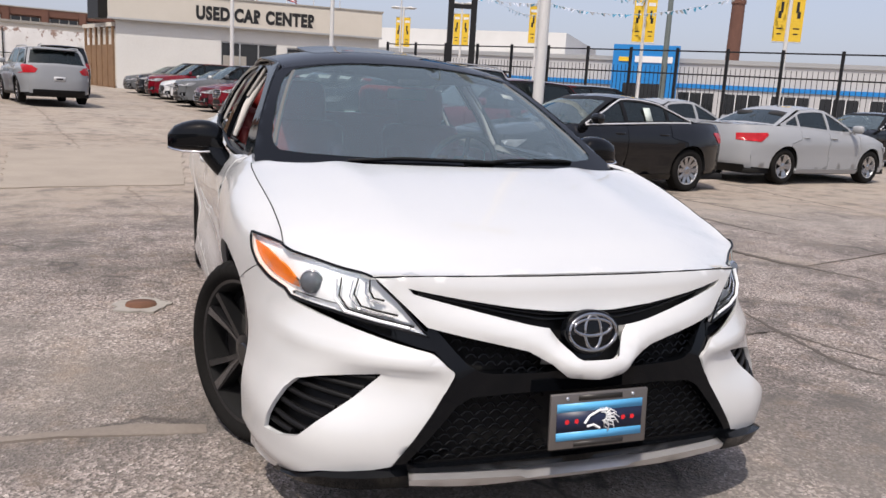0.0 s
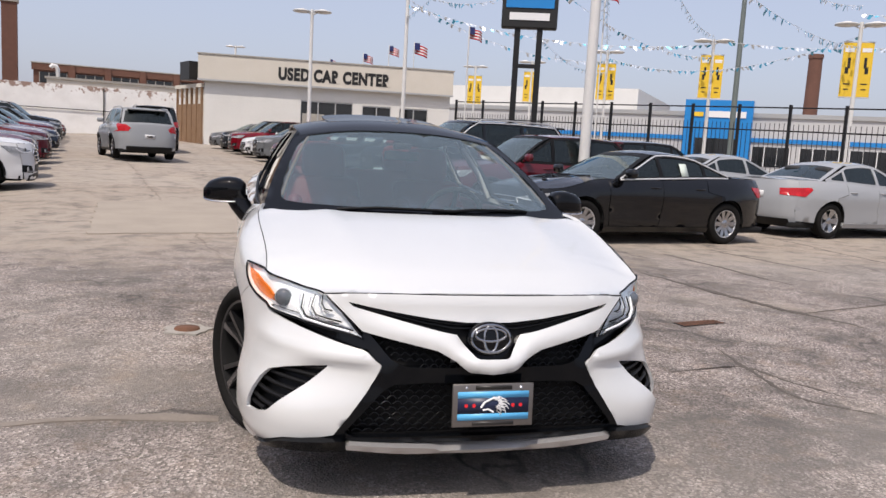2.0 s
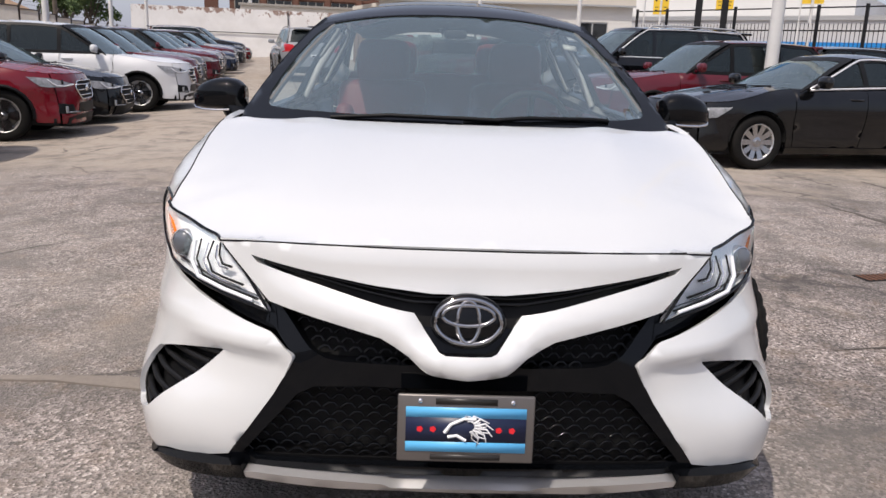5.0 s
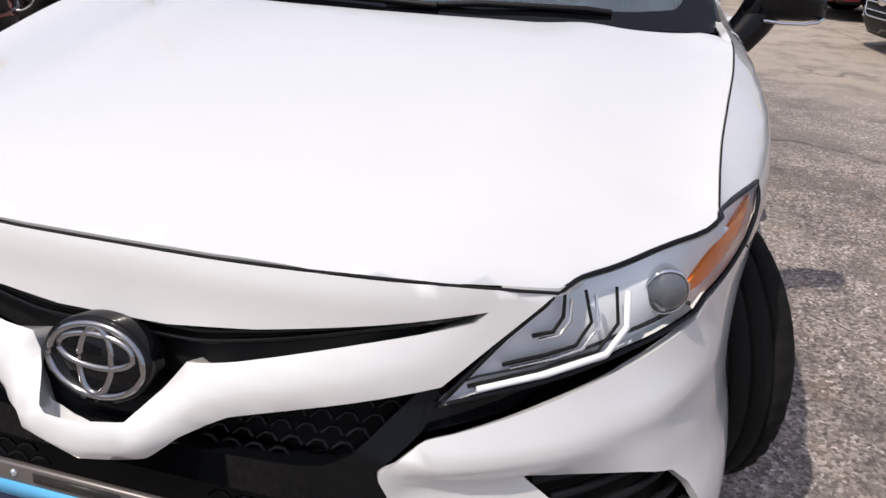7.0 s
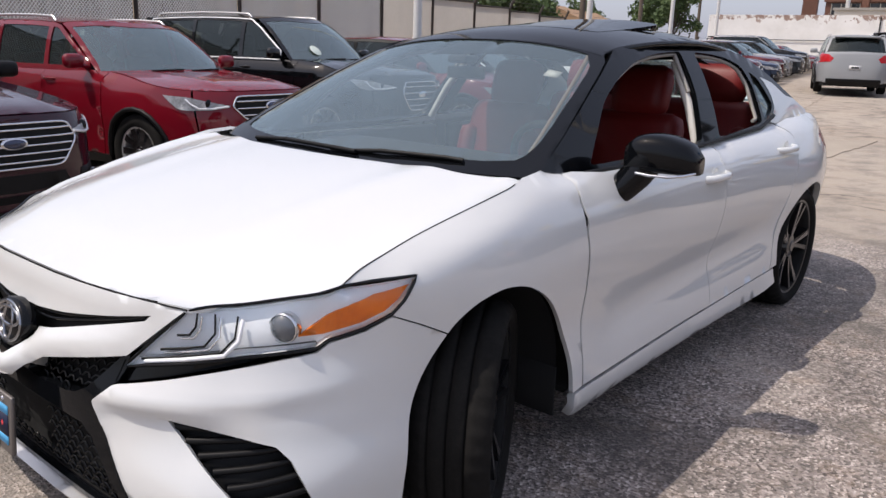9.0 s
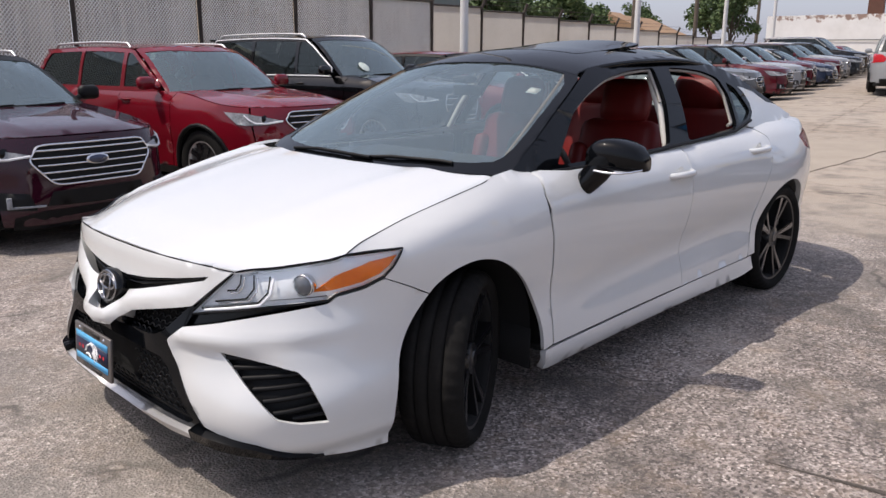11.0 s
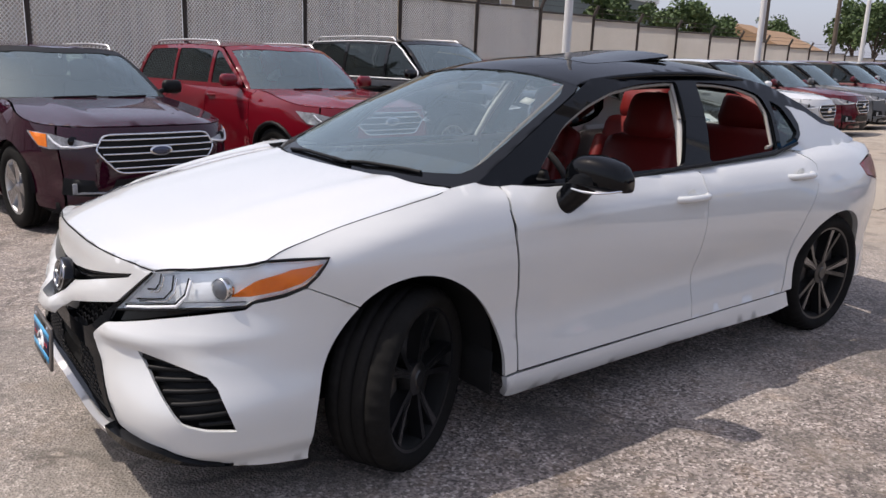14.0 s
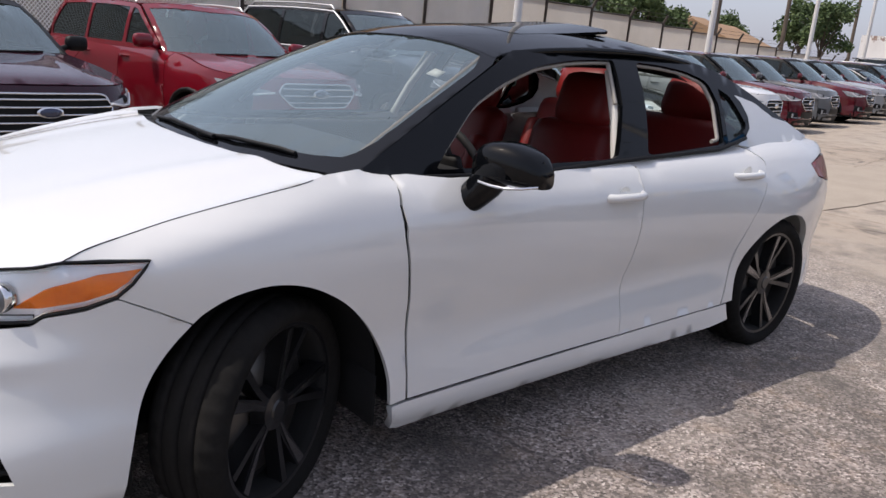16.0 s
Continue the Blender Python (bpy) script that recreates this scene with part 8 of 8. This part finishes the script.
for a, b, sag in (((5.6, 10.65, 7.6), (20.6, 30.0, 7.4), 0.9), ((5.6, 10.65, 8.2), (21.3, 21.5, 7.5), 1.1), ((5.6, 10.65, 7.0), (21.3, 21.5, 6.0), 0.8), ((7.06, 36.8, 8.6), (20.6, 30.0, 7.0), 0.8), ((7.06, 36.8, 8.9), (18.9, 37.8, 6.8), 0.9), ((5.6, 10.65, 8.8), (7.06, 36.8, 8.0), 0.7), ((20.6, 30.0, 7.2), (30.0, 16.0, 7.6), 0.9), ((9.0, 25.0, 6.6), (18.9, 37.8, 6.2), 0.7), ((21.3, 21.5, 7.2), (34.0, 12.0, 8.0), 0.8), ((5.6, 10.65, 8.9), (18.9, 37.8, 7.4), 1.2), ((5.6, 10.65, 8.0), (12.5, 25.0, 6.6), 0.6), ((9.45, 25.0, 8.4), (20.6, 30.0, 6.4), 0.9), ((7.06, 36.8, 9.6), (9.45, 25.0, 7.6), 0.8), ((18.9, 37.8, 7.0), (21.3, 21.5, 6.4), 1.0)):
    pennants(a, b, sag, rng)
utility_pole(23.8, 32.6, 11.0, GREEN_POLE, arms=False)
P1, P2, P3 = LOT @ Vector((-13.1, 37.8, 0)), LOT @ Vector((-15.4, 55.8, 0)), LOT @ Vector((-15.8, 76.0, 0))
for p in (P1, P2, P3):
    utility_pole(p.x, p.y, 12.5)
P0 = LOT @ Vector((-14.3, -12.0, 0))
for a, b in ((P0, P1), (P1, P2), (P2, P3)):
    wires((a.x, a.y, 11.8), (b.x, b.y, 12.3), 0.5, 3, 0.5)
for i, (u, v, h, sp) in enumerate(((-16.3, 36.6, 4.5, 1.5), (-17.6, 35.6, 4.0, 1.25), (-15.6, 38.2, 3.7, 1.15), (-27.4, 77, 5.6, 2.2), (-14.8, 63, 5.6, 1.9), (-17.5, 67, 6.2, 2.2), (-13.6, 24.2, 4.2, 1.0))):
    p = LOT @ Vector((u, v, 0))
    tree(p.x, p.y, h, sp, 11 + i)
ROOF_TAN = mottled("tan_shingles", (0.34, 0.22, 0.13), (0.27, 0.17, 0.10), 1, 20, 0.9)
for u, v, wd, dp, h, yaw, label in ((-17.2, 18.0, 5.4, 6, 4.6, 90, "tan house with a low roof beyond the fence"), (-17.6, 49, 6.5, 5, 2.1, 90, "house with tan shingle roof beyond the fence"), (-23, 57, 6, 6, 2.6, 90, "pale house beyond the fence")):
    p = LOT @ Vector((u, v, 0))
    house(p.x, p.y, wd, dp, h, yaw + TURN, ROOF_TAN, mottled("pale_siding", (0.5, 0.42, 0.32), (0.42, 0.35, 0.27), 1, 20, 0.85), label)
p = LOT @ Vector((-26, 37, 0))
shed = thing("metal_shed", "white fluted metal building over dark walls beyond the fence", "building", m=Matrix.Translation((p.x, p.y, rise(p.y))) @ Matrix.Rotation(radians(TURN + 90), 4, "Z"))
part("wall", box(bmesh.new(), -8, 8, -3, 3, 0, 5.0), GREEN_POLE, shed, "dark lower wall", False)
part("roof_band", box(bmesh.new(), -8.1, 8.1, -3.1, 3.1, 5.0, 8.0), WHITE_PLAIN, shed, "white cladding", False)
for i in range(40):
    part("rib", box(bmesh.new(), -8 + 0.4 * i, -7.92 + 0.4 * i, -3.16, -3.1, 5.0, 8.0), WHITE_PLAIN, shed, "", False)
# manhole
mh = thing("manhole", "rusty round manhole cover in a pale concrete collar", "manhole cover", m=Matrix.Translation((-1.26, 1.79, level(-1.26, 1.79))) @ Matrix.Diagonal((0.85, 0.85, 1, 1)))
RUST = mottled("rusty_iron", (0.17, 0.075, 0.04), (0.10, 0.05, 0.03), 8, 60, 0.85, 0.4)
bm = bmesh.new()
rim = [(0.175 + 0.02 * math.sin(5 * a + 1) + 0.015 * math.sin(9 * a)) for a in (2 * math.pi * i / 32 for i in range(32))]
slab(bm, [(r * math.cos(2 * math.pi * i / 32), r * math.sin(2 * math.pi * i / 32)) for i, r in enumerate(rim)], -0.03, lambda x, y, d: (x, y, 0.008 + d))
part("collar", bm, CONCRETE, mh, "pale concrete collar", False)
part("cover", lathe(bmesh.new(), [(0.0, 0.02), (0.095, 0.02), (0.105, 0.0)], 24, Matrix.Rotation(radians(-90), 4, "Y")), RUST, mh, "rusty iron cover")

# pale filled seam across the asphalt, iron drain grate
rng = random.Random(9)
bm = bmesh.new()
top = [(-9.0 + 0.25 * i, 0.10 + 0.03 * math.sin(i * 0.9) + rng.uniform(-0.02, 0.02), rng.uniform(0.016, 0.052)) for i in range(33)]
slab(bm, [(x, y - w) for x, y, w in top] + [(x, y + w) for x, y, w in top[::-1]], -0.03, lambda x, y, d: (x, y, level(x, y) + 0.003 + d))
solo("seam_filler", bm, mottled("sandy_filler", (0.255, 0.22, 0.185), (0.19, 0.16, 0.135), 6, 60, 0.9, 0.3), "pale sandy filled seam across the asphalt", "ground seam", kind="structure")
TAR = mottled("tarred_crack", (0.115, 0.098, 0.082), (0.075, 0.064, 0.055), 5, 70, 0.9, 0.35)
for half, line in ((0.055, [(3.61, 4.54), (3.73, 3.96), (3.85, 3.2), (3.98, 2.6), (4.12, 2.2), (4.3, 1.8)]), (0.045, [(4.91, 6.2), (4.98, 5.46), (5.05, 4.89), (5.06, 4.34), (5.15, 3.77)]), (0.02, [(6.02, 6.76), (6.21, 5.63), (6.42, 4.69)]), (0.018, [(1.77, 0.65), (2.33, 0.74), (2.47, 0.42), (2.62, 0.1)]), (0.025, [(8.42, 8.74), (8.5, 7.8), (8.36, 6.95), (8.3, 5.6)]), (0.02, [(2.47, 1.22), (2.36, 0.65), (2.3, 0.15), (2.44, -0.06), (2.58, -0.19)]), (0.018, [(4.05, 2.3), (4.9, 2.55), (5.79, 2.83)])):
    bm = bmesh.new()
    mid = smooth_line(line, 9)
    mid = [(x + rng.uniform(-0.35, 0.35) * half, y + rng.uniform(-0.35, 0.35) * half, half * rng.uniform(0.35, 1.0) * min(1.0, 0.15 + 4 * min(i, len(mid) - 1 - i) / len(mid))) for i, (x, y) in enumerate(mid)]
    slab(bm, [(x - k, y) for x, y, k in mid] + [(x + k, y) for x, y, k in mid[::-1]], -0.02, lambda x, y, d: (x, y, level(x, y) + 0.003 + d))
    solo("ground_crack", bm, TAR, "dark tar-filled crack in the lot", "ground crack", kind="structure")
bm = bmesh.new()
mid = dense([(-2.78, 6.78), (-0.86, 7.28), (-0.72, 12.6), (-3.36, 10.9)], 0.2)
slab(bm, [(x + rng.uniform(-0.03, 0.03), y + rng.uniform(-0.03, 0.03)) for x, y in mid], -0.02, lambda x, y, d: (x, y, level(x, y) + 0.012 + d))
solo("concrete_patch", bm, mottled("pale_concrete_patch", (0.37, 0.318, 0.258), (0.28, 0.24, 0.195), 1.6, 40, 0.9, 0.3), "pale concrete patch let into the lane", "ground patch", kind="structure")
dg = thing("drain_grate", "small dark iron drain grate set in the asphalt", "drain grate", m=Matrix.Translation((2.8, 1.95, level(2.8, 1.95))) @ Matrix.Rotation(radians(14), 4, "Z"))
part("frame", box(bmesh.new(), -0.24, 0.24, -0.07, 0.07, -0.02, 0.003), WELL, dg, "", False)
for i in range(11):
    part("bar", box(bmesh.new(), -0.22 + 0.042 * i, -0.20 + 0.042 * i, -0.06, 0.06, -0.01, 0.007), RUST, dg, "", False)
